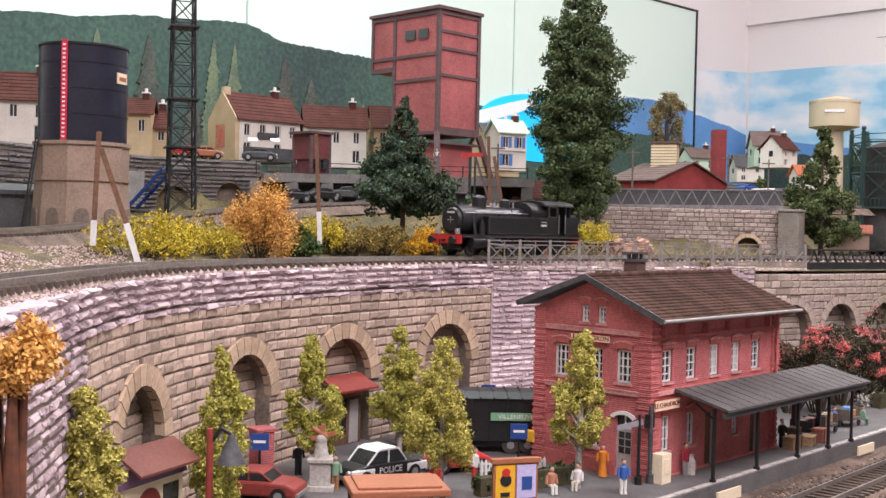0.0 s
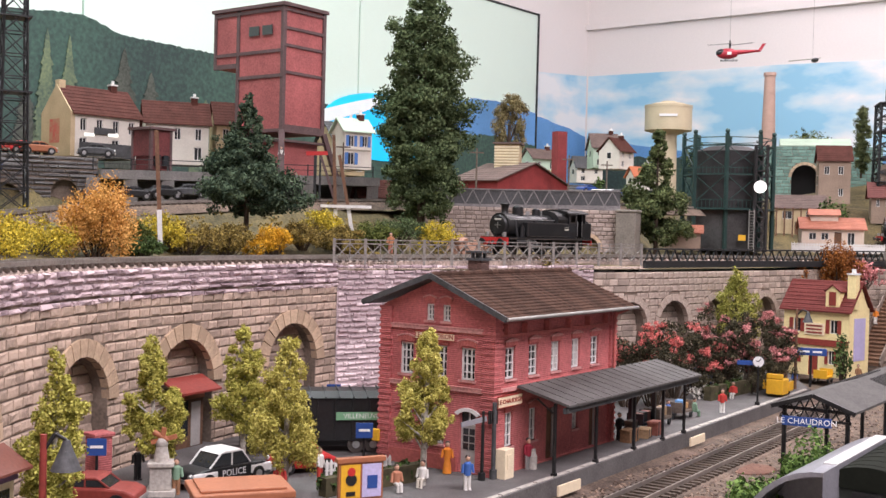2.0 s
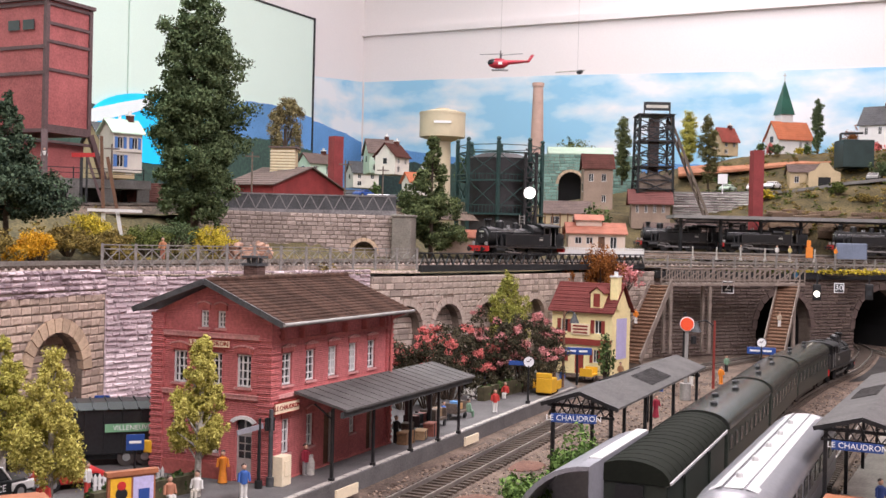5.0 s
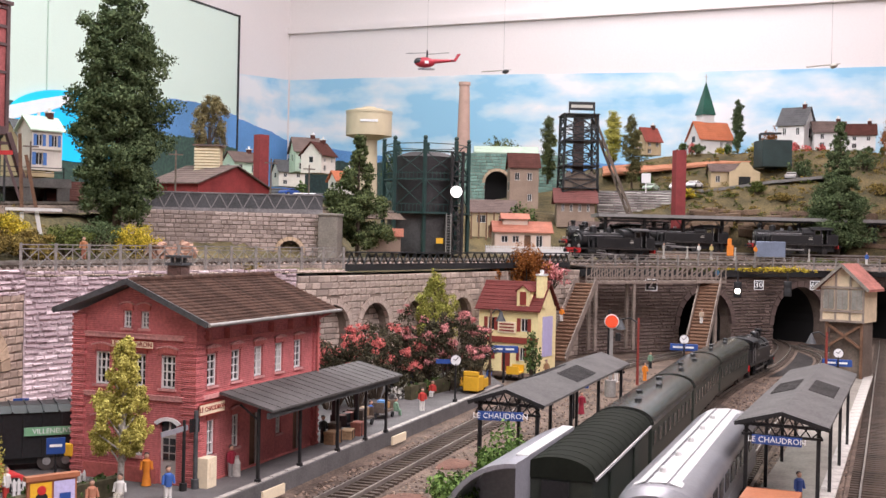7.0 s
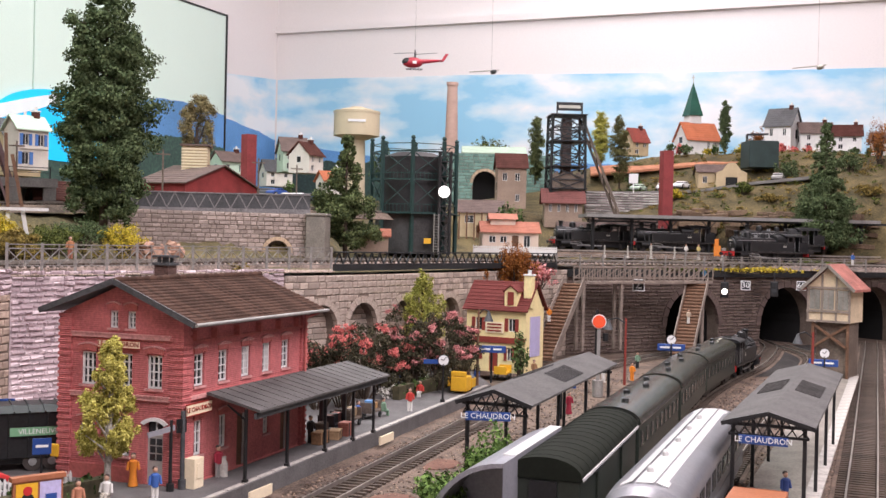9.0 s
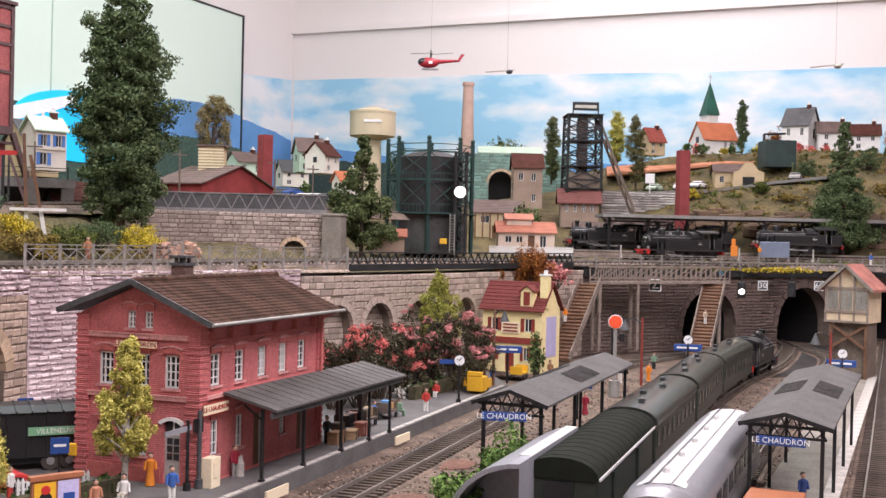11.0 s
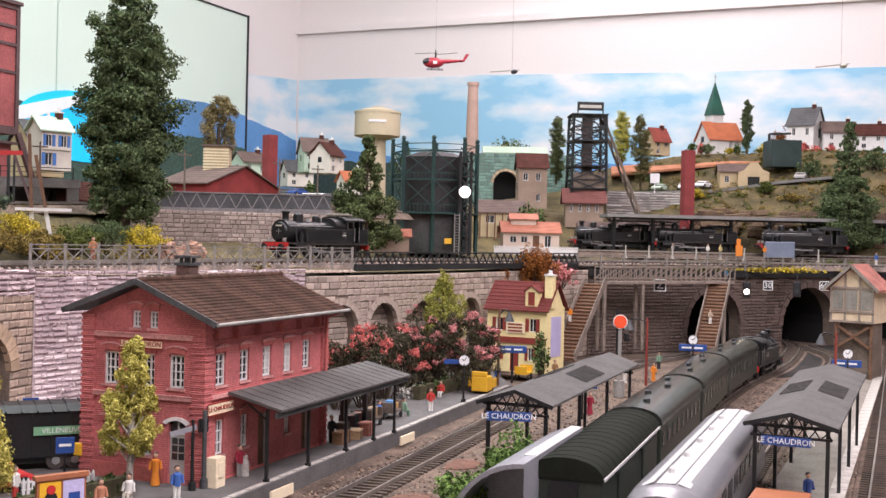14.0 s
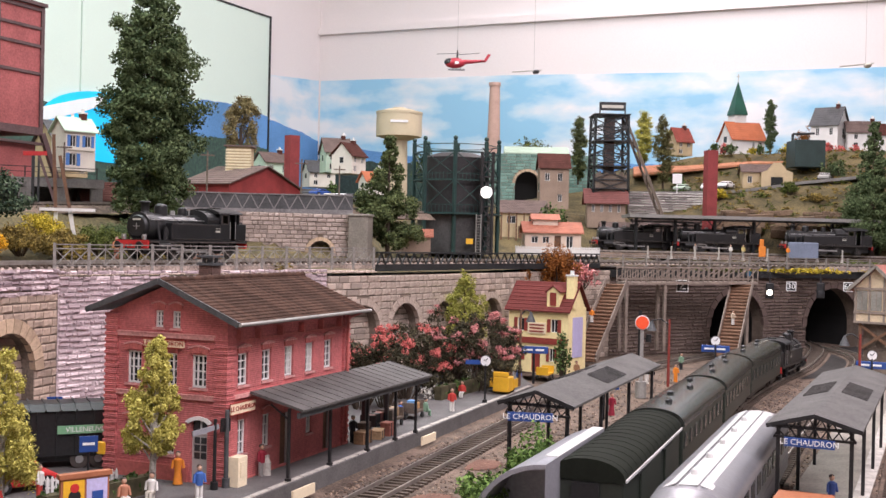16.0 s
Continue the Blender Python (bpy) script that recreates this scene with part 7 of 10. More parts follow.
def goose_lamp(az_c, r_c, zt, arm=1.0, m="brownwood", z0=0):
    th = thing("street_lamp", "brown lamp post with a hanging black shade", "lamp", *at(az_c, r_c), z0, -az_c, group="street lamps")
    part("post", B().cyl(0, 0, 0, zt, 0.14, 0.1, 8), M["trunk_red"] if m == "red" else M[m], th)
    part("arm", B().rod((0, 0, zt - 0.5), (arm * 0.5, 0, zt), 0.06).rod((arm * 0.5, 0, zt), (arm, 0, zt - 0.2), 0.06), M["black"], th)
    part("shade", B().cyl(arm, 0, zt - 1.1, zt - 0.5, 0.46, 0.2, 14).cyl(arm, 0, zt - 0.5, zt - 0.2, 0.2, 0.1, 10), M["slate"], th)


goose_lamp(25.35, 102, 6.9, 0.9)
goose_lamp(32.75, 106, 6.2, -1.6, "shutter")
goose_lamp(41.7, 106, 5.6, -1.3, "shutter")
goose_lamp(-11.45, 35.5, 6.6, 0.65, "shutter")

# ---- signal box ----
sbx, sby = at(41.35, 122)
sb = thing("signal_box", "tall half-timbered signal box with a red roof", "signal box", sbx, sby, 0, -60)
M["halt_salmon"] = mat("weathered_salmon_tile", (0.36, 0.14, 0.11), 0.8, var=0.4, coarse=0.8, stripe=(4, 0.8, "Z"))
# pane colour stands in for the pale lit cabin seen through the glass
M["pale_pane"] = mat("pale_interior_pane", (0.26, 0.25, 0.22), 0.2, var=0.35, bump=0)
M["panel_cream"] = mat("cream_infill", (0.62, 0.50, 0.34), 0.75, var=0.2)
part("base", B().bx(0.9, 4.2, 0.6, 3.8, -0.9, 5.6), M["wood"], sb)
part("cabin", B().bx(0.1, 4.4, 0, 4.4, 5.6, 9.2), M["panel_cream"], sb)
part("gable", B().prism([(0.1, 9.2), (4.4, 9.2), (2.25, 11.2)], 0.05, 4.35, "y"), M["panel_cream"], sb)
for xx in (0.1, 1.5, 2.95, 4.28):
    part("stud", B().bx(xx, xx + 0.2, -0.08, -0.002, 5.6, 9.2 + (1.3 if xx in (1.5, 2.95) else 0)), M["oldwood"], sb)
for zz in (5.6, 6.6, 9.0):
    part("rail", B().bx(0.05, 4.5, -0.12, -0.002, zz, zz + 0.22), M["oldwood"], sb)
for xx in (0.35, 1.75, 3.2):
    part("pane", B().bx(xx, xx + 1.05, -0.05, -0.001, 6.9, 8.9), M["pale_pane"], sb)
    part("glazing_bar", B().bx(xx + 0.5, xx + 0.56, -0.075, -0.051, 6.9, 8.9), M["oldwood"], sb)
for sgn in (-1, 1):
    xe = 2.25 + sgn * 2.75
    part("roof_slope", B().prism([(xe, 8.75), (2.25, 11.3), (2.25, 11.55), (xe, 9.0)], -0.5, 4.9, "y"), M["halt_salmon"], sb)
    part("barge_board", B().bar((xe, -0.52, 8.85), (2.25, -0.52, 11.4), 0.08, 0.3), M["paving"], sb)
for a, c in (((0.7, 0.2, 0), (0.7, 0.2, 5.6)), ((4.2, 0.2, 0), (4.2, 0.2, 5.6)), ((0.7, 0.2, 3.0), (4.2, 0.2, 5.4)), ((0.7, 0.2, 5.4), (4.2, 0.2, 3.0))):
    part("brace", B().bar(a, c, 0.25), M["brownwood"], sb)

# ---- figurines, carts, cars ----
CLOTH = {}


def cloth(c):
    if c not in CLOTH:
        CLOTH[c] = mat("figure_paint", c, 0.6, var=0.12, bump=0.05)
    return CLOTH[c]


SKIN = (0.55, 0.33, 0.23)


def figurine(x, y, z, rz, top, legs, label, sit=False, skirt=False):
    b = B()
    hip = 0.9 if not sit else 0.5
    small = Matrix.Scale(0.86, 4)
    b.slot = 1
    if skirt:
        b.cyl(0, 0, 0.05, hip + 0.1, 0.3, 0.18, 9)
    elif sit:
        for q in (-0.11, 0.11):
            b.rod((q, 0, hip), (q, -0.42, hip + 0.02), 0.11, 6).rod((q, -0.42, hip), (q, -0.45, 0.05), 0.09, 6)
    else:
        for q in (-0.12, 0.12):
            b.rod((q, 0, 0), (q * 0.9, 0, hip), 0.1, 7, 0.13)
            b.box(q, -0.06, 0.04, 0.15, 0.3, 0.08)
    b.slot = 0
    b.rod((0, 0, hip - 0.05), (0, 0, hip + 0.62), 0.21, 9, 0.25)
    b.ball(0, 0, hip + 0.62, 0.26, 0.2, 0.12, 9, 5)
    for q in (-1, 1):
        b.rod((q * 0.27, 0, hip + 0.6), (q * 0.34, -0.08, hip + 0.1), 0.085, 6)
    b.slot = 2
    b.ball(0, 0, hip + 0.93, 0.15, 0.16, 0.19, 9, 6)
    b.slot = 3
    b.ball(0, 0.03, hip + 1.0, 0.16, 0.165, 0.14, 8, 5)
    b.move(small)
    ob = new("figurine", b.mesh("figurine", [cloth(top), cloth(legs), cloth(SKIN), cloth((0.05, 0.035, 0.03))]))
    ob.matrix_basis = pose(x * CM, y * CM, z * CM, 0, 0, rz)
    return tagged(ob, label, "figurine", "figurines")


BLK, WHT, BLU, RED, ORG, GRY, GRN, MAR = (0.02, 0.02, 0.022), (0.7, 0.68, 0.64), (0.05, 0.13, 0.4), (0.5, 0.05, 0.04), (0.75, 0.25, 0.03), (0.25, 0.24, 0.23), (0.2, 0.32, 0.22), (0.28, 0.02, 0.04)
for x, y, rz, t, l, s, lab, sk in (
        (21.0, 68.8, 20, BLK, BLK, False, "painted figurine in black on the platform", False), (32.1, 79.6, -10, RED, WHT, False, "painted figurine in a red waistcoat and white trousers", False),
        (35.7, 86.3, -40, RED, WHT, True, "seated painted figurine in red and white", False), (43.7, 92.3, 200, BLU, BLK, False, "painted figurine in blue overalls pushing a cart", False),
        (8.7, 59.3, -10, ORG, ORG, False, "painted figurine in an orange coat", True), (9.2, 55.6, 10, BLU, WHT, False, "painted figurine in a blue jacket", False),
        (13.3, 60.3, 30, MAR, GRY, False, "painted figurine in a dark red coat", False), (43.2, 74.8, 0, MAR, MAR, False, "painted figurine in maroon on the platform", True),
        (38.9, 45.4, 0, (0.03, 0.06, 0.2), (0.03, 0.05, 0.15), False, "painted figurine in a dark blue uniform", False), (26.9, 76.6, 60, BLU, BLK, True, "seated painted figurine in blue", False),
        (29.2, 77.6, 100, GRN, GRN, True, "seated painted figurine in pale green", False), (51.5, 96.0, 0, (0.3, 0.16, 0.08), BLK, False, "painted figurine in brown", False),
        (60.0, 92.0, 0, ORG, ORG, False, "painted figurine in orange work clothes", False), (56.5, 91.5, 0, WHT, WHT, False, "painted figurine in white", False), (66.5, 101, 0, GRN, BLK, False, "painted figurine in green", False),
        (-7.2, 58.2, 30, BLK, BLK, False, "painted figurine in a black suit", False), (-9.0, 57.5, 30, BLK, BLK, False, "painted figurine in a black suit", False), (-0.1, 54.2, 0, RED, RED, False, "painted figurine in red", False),
        (1.9, 57.6, 60, WHT, RED, False, "painted figurine in white and red", False), (7.0, 56.1, -30, WHT, (0.6, 0.56, 0.48), True, "seated painted figurine in cream", False), (5.6, 55.2, 20, (0.45, 0.2, 0.12), WHT, True, "seated painted figurine in brown", False), (-5.0, 55.0, 0, GRN, (0.3, 0.15, 0.08), False, "painted cyclist figurine in green", False)):
    figurine(x, y, 0, rz, t, l, lab, s, sk)
figurine(*at(-0.4, 118), 19.4, 0, WHT, GRY, "painted figurine on the mine deck")
figurine(*at(5.2, 93.5), 10.9, 0, (0.45, 0.2, 0.1), (0.3, 0.12, 0.08), "painted figurine on the bank")
for az_f, c in ((35.6, WHT), (33.9, GRY), (36.2, (0.6, 0.5, 0.2)), (38.3, ORG)):
    figurine(*at(az_f, 171), 11.6, 0, c, GRY, "painted figurine by the engine shed")
figurine(*at(43.4, 170), 10.9, 0, BLU, WHT, "painted figurine in blue on the upper path")
figurine(*at(28.9, 130.5), 4.0, 0, ORG, WHT, "painted figurine on the stairs")
figurine(*at(35.8, 141.0), 3.6, 0, (0.5, 0.4, 0.3), WHT, "painted figurine on the stairs")
figurine(*at(36.5, 147.5), 8.6, 0, (0.05, 0.15, 0.25), BLK, "painted figurine on the footbridge")


def cart(label, x, y, rz, body, load, z=0, L=2.0, W=1.2):
    th = thing("luggage_cart", label, "cart", x, y, z, rz, group="luggage carts")
    part("bed", B().bx(-L / 2, L / 2, -W / 2, W / 2, 0.45, 0.6), body, th)
    for q in (-L / 2 + 0.05, L / 2 - 0.05):
        part("end_rail", B().bx(q - 0.05, q + 0.05, -W / 2, W / 2, 0.6, 1.2), body, th)
    for q in (-0.6, 0.6):
        for e in (-W / 2, W / 2):
            part("wheel", B().rod((q, e - 0.05, 0.22), (q, e + 0.05, 0.22), 0.22, 12), M["black"], th)
    rnd = random.Random(int(x * 10))
    for i, c in enumerate(load):
        solo("crate", B().bx(-0.3, 0.3, -0.28, 0.28, 0, rnd.uniform(0.35, 0.7)), cloth(c), "small painted crate on a cart", "crate", x + math.cos(radians(rz)) * (-0.6 + 0.62 * i), y + math.sin(radians(rz)) * (-0.6 + 0.62 * i), z + 0.605, rz + rnd.uniform(-9, 9), group="crates", bevel=0.03)


M["cart_yellow"] = mat("yellow_cart_paint", (0.72, 0.40, 0.03), 0.4, var=0.1)
cart("wooden luggage cart loaded with crates", 25.4, 74.4, UA, M["wood"], [(0.3, 0.2, 0.12), (0.15, 0.12, 0.1), (0.35, 0.25, 0.15)])
cart("wooden luggage cart loaded with crates", 28.0, 77.3, UA, M["wood"], [(0.5, 0.3, 0.14), (0.1, 0.25, 0.5), (0.45, 0.27, 0.12)])
cart("wooden bench with parcels under the canopy", 23.6, 72.4, UA, M["black"], [(0.2, 0.1, 0.08), (0.05, 0.05, 0.05), (0.3, 0.12, 0.1)])
cart("yellow platform truck with cans", 40.6, 88.8, UA - 90, M["cart_yellow"], [(0.7, 0.66, 0.58), (0.66, 0.6, 0.5), (0.7, 0.4, 0.05)], L=2.2)
solo("truck_body", B().bx(-0.75, 0.75, -0.7, 0.7, 0, 1.25).bx(-0.75, -0.6, -0.7, 0.7, 1.25, 1.7), M["cart_yellow"], "yellow electric platform truck body", "truck", 40.0, 87.6, 0.25, UA, bevel=0.1)
cart("small yellow cart by the cream house", 48.4, 96.5, UA, M["cart_yellow"], [(0.7, 0.42, 0.06), (0.7, 0.4, 0.05)])
solo("cargo_box", B().bx(-0.8, 0.8, -0.5, 0.5, 0, 1.5), M["brownwood"], "brown wooden cargo box on the platform", "box", 43.6, 95.2, 0, UA, bevel=0.04)
solo("ticket_machine", B().bx(-0.45, 0.45, -0.3, 0.3, 0, 1.55).bx(-0.25, 0.25, -0.34, -0.3, 0.5, 1.3), M["cream_sign"], "cream vending machine by the station wall", "machine", 11.6, 58.2, 0, UA, bevel=0.06)
solo("milk_can", B().cyl(0, 0, 0, 0.7, 0.25, 0.25, 12).cyl(0, 0, 0.7, 0.95, 0.25, 0.13, 12).cyl(0, 0, 0.95, 1.1, 0.16, 0.16, 12), M["kerb"], "pale milk can by the station wall", "can", 13.6, 60.4, 0)
solo("post_box", B().bx(-0.25, 0.25, -0.2, 0.0, 0, 0.7), M["cart_yellow"], "small yellow post box on the station corner", "post box", 5.25, 63.3, 1.0, UA - 90, bevel=0.08)
fs_ = thing("finger_post", "blue finger sign on a black post", "sign", 10.3, 57.7, 0, 20)
part("post", B().cyl(0, 0, 0, 3.6, 0.1, 0.08, 8).cyl(0, 0, 0, 0.4, 0.2), M["black"], fs_)
part("arm", B().bar((-1.3, 0, 2.95), (0.2, 0, 3.2), 0.08, 0.26), M["bluegrey"], fs_, "pale blue arm")
for i in range(5):
    part("slat", B().bx(0.32 + i * 0.12, 0.38 + i * 0.12, -0.05, 0.05, 2.9, 3.6), M["black"], fs_)
# brown kiosk roof on the outer platform
kx, ky = 33.9, 41.4
M["kiosk_top"] = mat("orange_brown_board", (0.34, 0.125, 0.06), 0.55, var=0.15)
ks = thing("platform_kiosk", "orange-brown flat roofed platform kiosk", "kiosk", kx, ky, -0.02, 44.3)
part("body", B().bx(-1.9, 0.9, -1.05, 1.05, 0, 1.55), M["brownwood"], ks)
part("roof", B().bx(-2.1, 1.1, -1.25, 1.25, 1.55, 1.8), M["kiosk_top"], ks, bevel=0.05)
part("fascia", B().bx(1.1, 1.16, -1.25, 1.25, 1.2, 1.8), M["kiosk_top"], ks)
# grey post at the van's side
solo("marker_post", B().bx(-0.35, 0.35, -0.08, 0.08, 0, 2.6), M["gutter"], "small pale marker board between the tracks", "marker", *at(30.5, 48.5), -0.9, 30)


def car(label, x, y, rz, paint, roof, L=4.6, h=1.65, police=False, name="car"):
    th = thing(name, label, "car", x, y, 0, rz, group="cars")
    prof = [(-L / 2, 0.3), (-L / 2, 0.75), (-L / 2 + 0.5, 0.95), (-L * 0.2, 1.0), (L * 0.3, 0.98), (L / 2 - 0.2, 0.85), (L / 2, 0.6), (L / 2, 0.3)]
    part("body", B().prism([(a, c) for a, c in prof], -0.95, 0.95, "y"), paint, th, bevel=0.12)
    cab = [(-L * 0.24, 0.98), (-L * 0.13, h - 0.1), (L * 0.14, h - 0.1), (L * 0.28, 0.96)]
    part("cabin", B().prism(cab, -0.78, 0.78, "y"), M["glass"], th, bevel=0.06)
    part("roof", B().prism([(-L * 0.15, h - 0.14), (-L * 0.1, h), (L * 0.1, h), (L * 0.17, h - 0.16)], -0.8, 0.8, "y"), roof, th, bevel=0.06)
    for q in (-0.79, 0.79):
        for e0, e1 in (((-L * 0.24, q, 0.98), (-L * 0.13, q, h - 0.1)), ((0.02, q, 0.98), (0.02, q, h - 0.1)), ((L * 0.28, q, 0.98), (L * 0.14, q, h - 0.1))):
            part("pillar", B().bar(e0, e1, 0.07), roof, th)
    for q in (-L * 0.32, L * 0.32):
        for e in (-0.92, 0.92):
            w_ = part("wheel", B().rod((q, e - 0.1, 0.38), (q, e + 0.1, 0.38), 0.38, 16), M["black"], th)
            part("hub", B().rod((q, e * 1.12 - 0.02, 0.38), (q, e * 1.12 + 0.02, 0.38), 0.2, 12), M["bright"], w_)
    for e in (-0.6, 0.6):
        part("headlight", B().ball(L / 2 - 0.05, e, 0.68, 0.14), M["bright"], th)
    part("bumper", B().bx(L / 2 - 0.02, L / 2 + 0.1, -0.9, 0.9, 0.32, 0.5).bx(-L / 2 - 0.1, -L / 2 + 0.02, -0.9, 0.9, 0.32, 0.5), M["bright"], th)
    if police:
        for e in (-1, 1):
            part("side_panel", B().bx(-0.95, 0.85, e * 0.965 - 0.012, e * 0.965 + 0.012, 0.36, 0.96), M["black"], th, "black door panel")
            words("lettering", "POLICE", 0.46, M["sign_white"], th, pose(0.0, e * 0.0098, 0.0066, 90, 0, 0 if e < 0 else 180), "white lettering")
        for q0, q1 in ((L * 0.2, L / 2 + 0.02), (-L / 2 - 0.02, -L * 0.22)):
            for e in (-1, 1):
                part("fender", B().bx(q0, q1, e * 0.9 - 0.08, e * 0.9 + 0.08, 0.4, 0.86), M["white"], th, "white fender", bevel=0.08)
    return th


car("black and white police saloon on the square", -3.0, 57.6, 222, M["black"], M["white"], 4.9, 1.75, True)
car("red car with a white sign on its roof", 1.0, 60.2, 200, M["signal_red"], M["signal_red"], 3.4)
car("dark red open car on the square", -8.6, 53.0, 170, M["shutter"], M["shutter"], 4.6, 1.45)
# covered black goods wagon beside the station
vw = thing("goods_wagon", "black covered wagon with a ribbed roof", "wagon", 1.9, 66.2, 0, 3)
part("body", B().bx(-4.4, 4.4, -1.6, 1.6, 0.7, 3.2), M["black"], vw, bevel=0.06)
part("roof", B().prism([(-1.75, 3.2), (-0.9, 3.5), (0.9, 3.5), (1.75, 3.2)], -4.5, 4.5, "x"), M["black"], vw)
for i in range(12):
    q = -4.4 + 8.8 * i / 11
    part("roof_rib", B().bar((q, -1.75, 3.24), (q, -0.9, 3.54), 0.08).bar((q, -0.9, 3.54), (q, 0.9, 3.54), 0.08), M["iron"], vw)
for i in range(9):
    q = -4.0 + i
    part("side_post", B().bx(q - 0.06, q + 0.06, -1.68, -1.601, 0.75, 3.15), M["black"], vw)
M["green_board"] = mat("green_board_paint", (0.20, 0.42, 0.24), 0.5, var=0.1)
part("name_board", B().bx(1.0, 3.9, -1.76, -1.69, 1.95, 2.4), M["green_board"], vw, "pale green name board")
words("lettering", "VILLENEUVE", 0.38, M["sign_white"], vw, pose(2.45 * CM, -1.775 * CM, 2.17 * CM, 90, 0, 0), "white lettering")
for q in (-3.2, -2.2, 2.2, 3.2):
    part("wheel", B().rod((q, -1.5, 0.5), (q, -1.3, 0.5), 0.5, 16), M["wheel_rim"], vw)
    part("hub", B().rod((q, -1.54, 0.5), (q, -1.5, 0.5), 0.22, 12), M["bright"], vw)
part("underframe", B().bx(-4.3, 4.3, -1.3, 1.3, 0.4, 0.7), M["black"], vw)
# statue on a pedestal
sp_ = thing("monument", "grey stone monument with an orange starfish-like top", "monument", -5.7, 55.0, 0)
part("pedestal", B().bx(-0.7, 0.7, -0.7, 0.7, 0, 0.3).bx(-0.5, 0.5, -0.5, 0.5, 0.3, 1.4).bx(-0.62, 0.62, -0.62, 0.62, 1.4, 1.6), M["kerb"], sp_, bevel=0.04)
part("figure", B().cyl(0, 0, 1.6, 2.4, 0.4, 0.25, 10).ball(0, 0, 2.45, 0.3), M["kerb"], sp_)
part("flame", B().bar((-0.5, 0, 2.5), (0.7, 0, 2.8), 0.2).bar((0, 0, 2.5), (0.1, 0, 3.2), 0.22).rod((0.3, 0, 2.6), (-0.4, 0, 3.0), 0.14), M["kiosk_top"], sp_)
# market stall roof and billboard
mx, my = at(-2.1, 46.0)
ms = thing("market_stall", "stall with a flat orange-brown roof", "stall", mx, my, 0, 12)
part("roof", B().bx(-2.0, 2.0, -1.5, 1.5, 2.2, 2.5), M["kiosk_top"], ms, bevel=0.06)
part("rim", B().bx(-1.7, 1.7, -1.2, 1.2, 2.5, 2.6), M["kiosk_top"], ms, bevel=0.03)
for a in (-1.7, 1.7):
    for c in (-1.2, 1.2):
        part("post", B().bx(a - 0.1, a + 0.1, c - 0.1, c + 0.1, 0, 2.2), M["brownwood"], ms)
part("counter", B().bx(-1.7, 1.7, -1.2, 1.2, 0, 1.1), M["brownwood"], ms)
bb = thing("billboard", "wooden framed billboard with two bright posters", "billboard", *at(3.95, 52.3), 0, 18)
part("frame", B().bx(-1.1, 1.1, -0.1, 0.1, 0.4, 2.15).bx(-1.2, 1.2, -0.2, 0.2, 2.15, 2.35), M["kiosk_top"], bb)
part("poster", B().bx(-1.0, -0.05, -0.14, -0.1, 0.5, 2.05), M["cart_yellow"], bb, "yellow poster with a red and black shape")
part("poster", B().bx(0.05, 1.0, -0.14, -0.1, 0.5, 2.05), M["lavender"], bb, "violet poster")
part("motif", B().rod((-0.5, -0.17, 1.35), (-0.5, -0.141, 1.35), 0.28, 12).bx(-0.75, -0.3, -0.17, -0.141, 0.6, 0.8), M["black"], bb)
part("motif", B().rod((-0.5, -0.18, 1.72), (-0.5, -0.141, 1.72), 0.2, 12), M["signal_red"], bb)
part("motif", B().bx(0.3, 0.8, -0.17, -0.141, 0.9, 1.5), M["sign_blue"], bb)
for a in (-0.9, 0.9):
    part("leg", B().bx(a - 0.08, a + 0.08, -0.08, 0.08, 0, 0.4), M["brownwood"], bb)
# hedges and picket fence
for x, y, L_, rz, hh in ((4.6, 56.2, 6.5, 35, 1.15), (37.7, 89.4, 12.4, 42.3, 1.35)):
    hg = thing("hedge", "clipped dark green hedge", "hedge", x, y, 0, rz, group="hedges")
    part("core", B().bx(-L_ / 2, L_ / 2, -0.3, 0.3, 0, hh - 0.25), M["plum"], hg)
    leaves("foliage", [(-L_ / 2 + L_ * (i + 0.5) / 14, 0, hh * 0.52, L_ / 20, 0.5, hh * 0.5) for i in range(14)], 2600, 0.13, M["hedge"], hg, int(x))
M["whiteflower"] = leafmat("white_blossom", (0.74, 0.72, 0.68), (0.5, 0.48, 0.42))
bush("low white flower bed behind the hedge", 40.2, 93.6, 0, 7.0, 1.7, "whiteflower", 92, per=2600, size=0.1, dep=1.2, rz=42)
bush("few pale flowers behind the platform hedge", 33.2, 86.8, 0, 5.0, 1.3, "whiteflower", 93, per=300, size=0.14, dep=1.0, rz=42)
car("small dark blue car behind the platform hedge", 36.4, 94.0, 30, M["sign_blue"], M["sign_blue"], 3.6, 1.6)
pf = thing("picket_fence", "white picket fence beside the station", "fence", 4.0, 59.3, 0, 20)
for i in range(16):
    part("picket", B().prism([(-0.07, 0), (0.07, 0), (0.07, 0.75), (0, 0.9), (-0.07, 0.75)], -0.03, 0.03, "y"), M["white"], pf, m=pose((-1.8 + 0.24 * i) * CM, 0, 0))
for zz in (0.25, 0.6):
    part("rail", B().bx(-1.9, 1.9, 0.031, 0.07, zz, zz + 0.1), M["white"], pf)


def blue_plate(x, y, z, rz, post=True):
    th = thing("blue_sign", "small blue enamel sign on a post", "sign", x, y, 0, rz, group="blue signs")
    part("plate", B().bx(-0.45, 0.45, -0.05, 0.05, z - 0.4, z + 0.4), M["sign_blue"], th)
    part("lettering_bar", B().bx(-0.3, 0.3, -0.07, -0.05, z - 0.05, z + 0.08), M["sign_white"], th)
    part("post", B().cyl(0, 0.1, 0, z + 0.4, 0.07, 0.07, 8), M["black"], th)


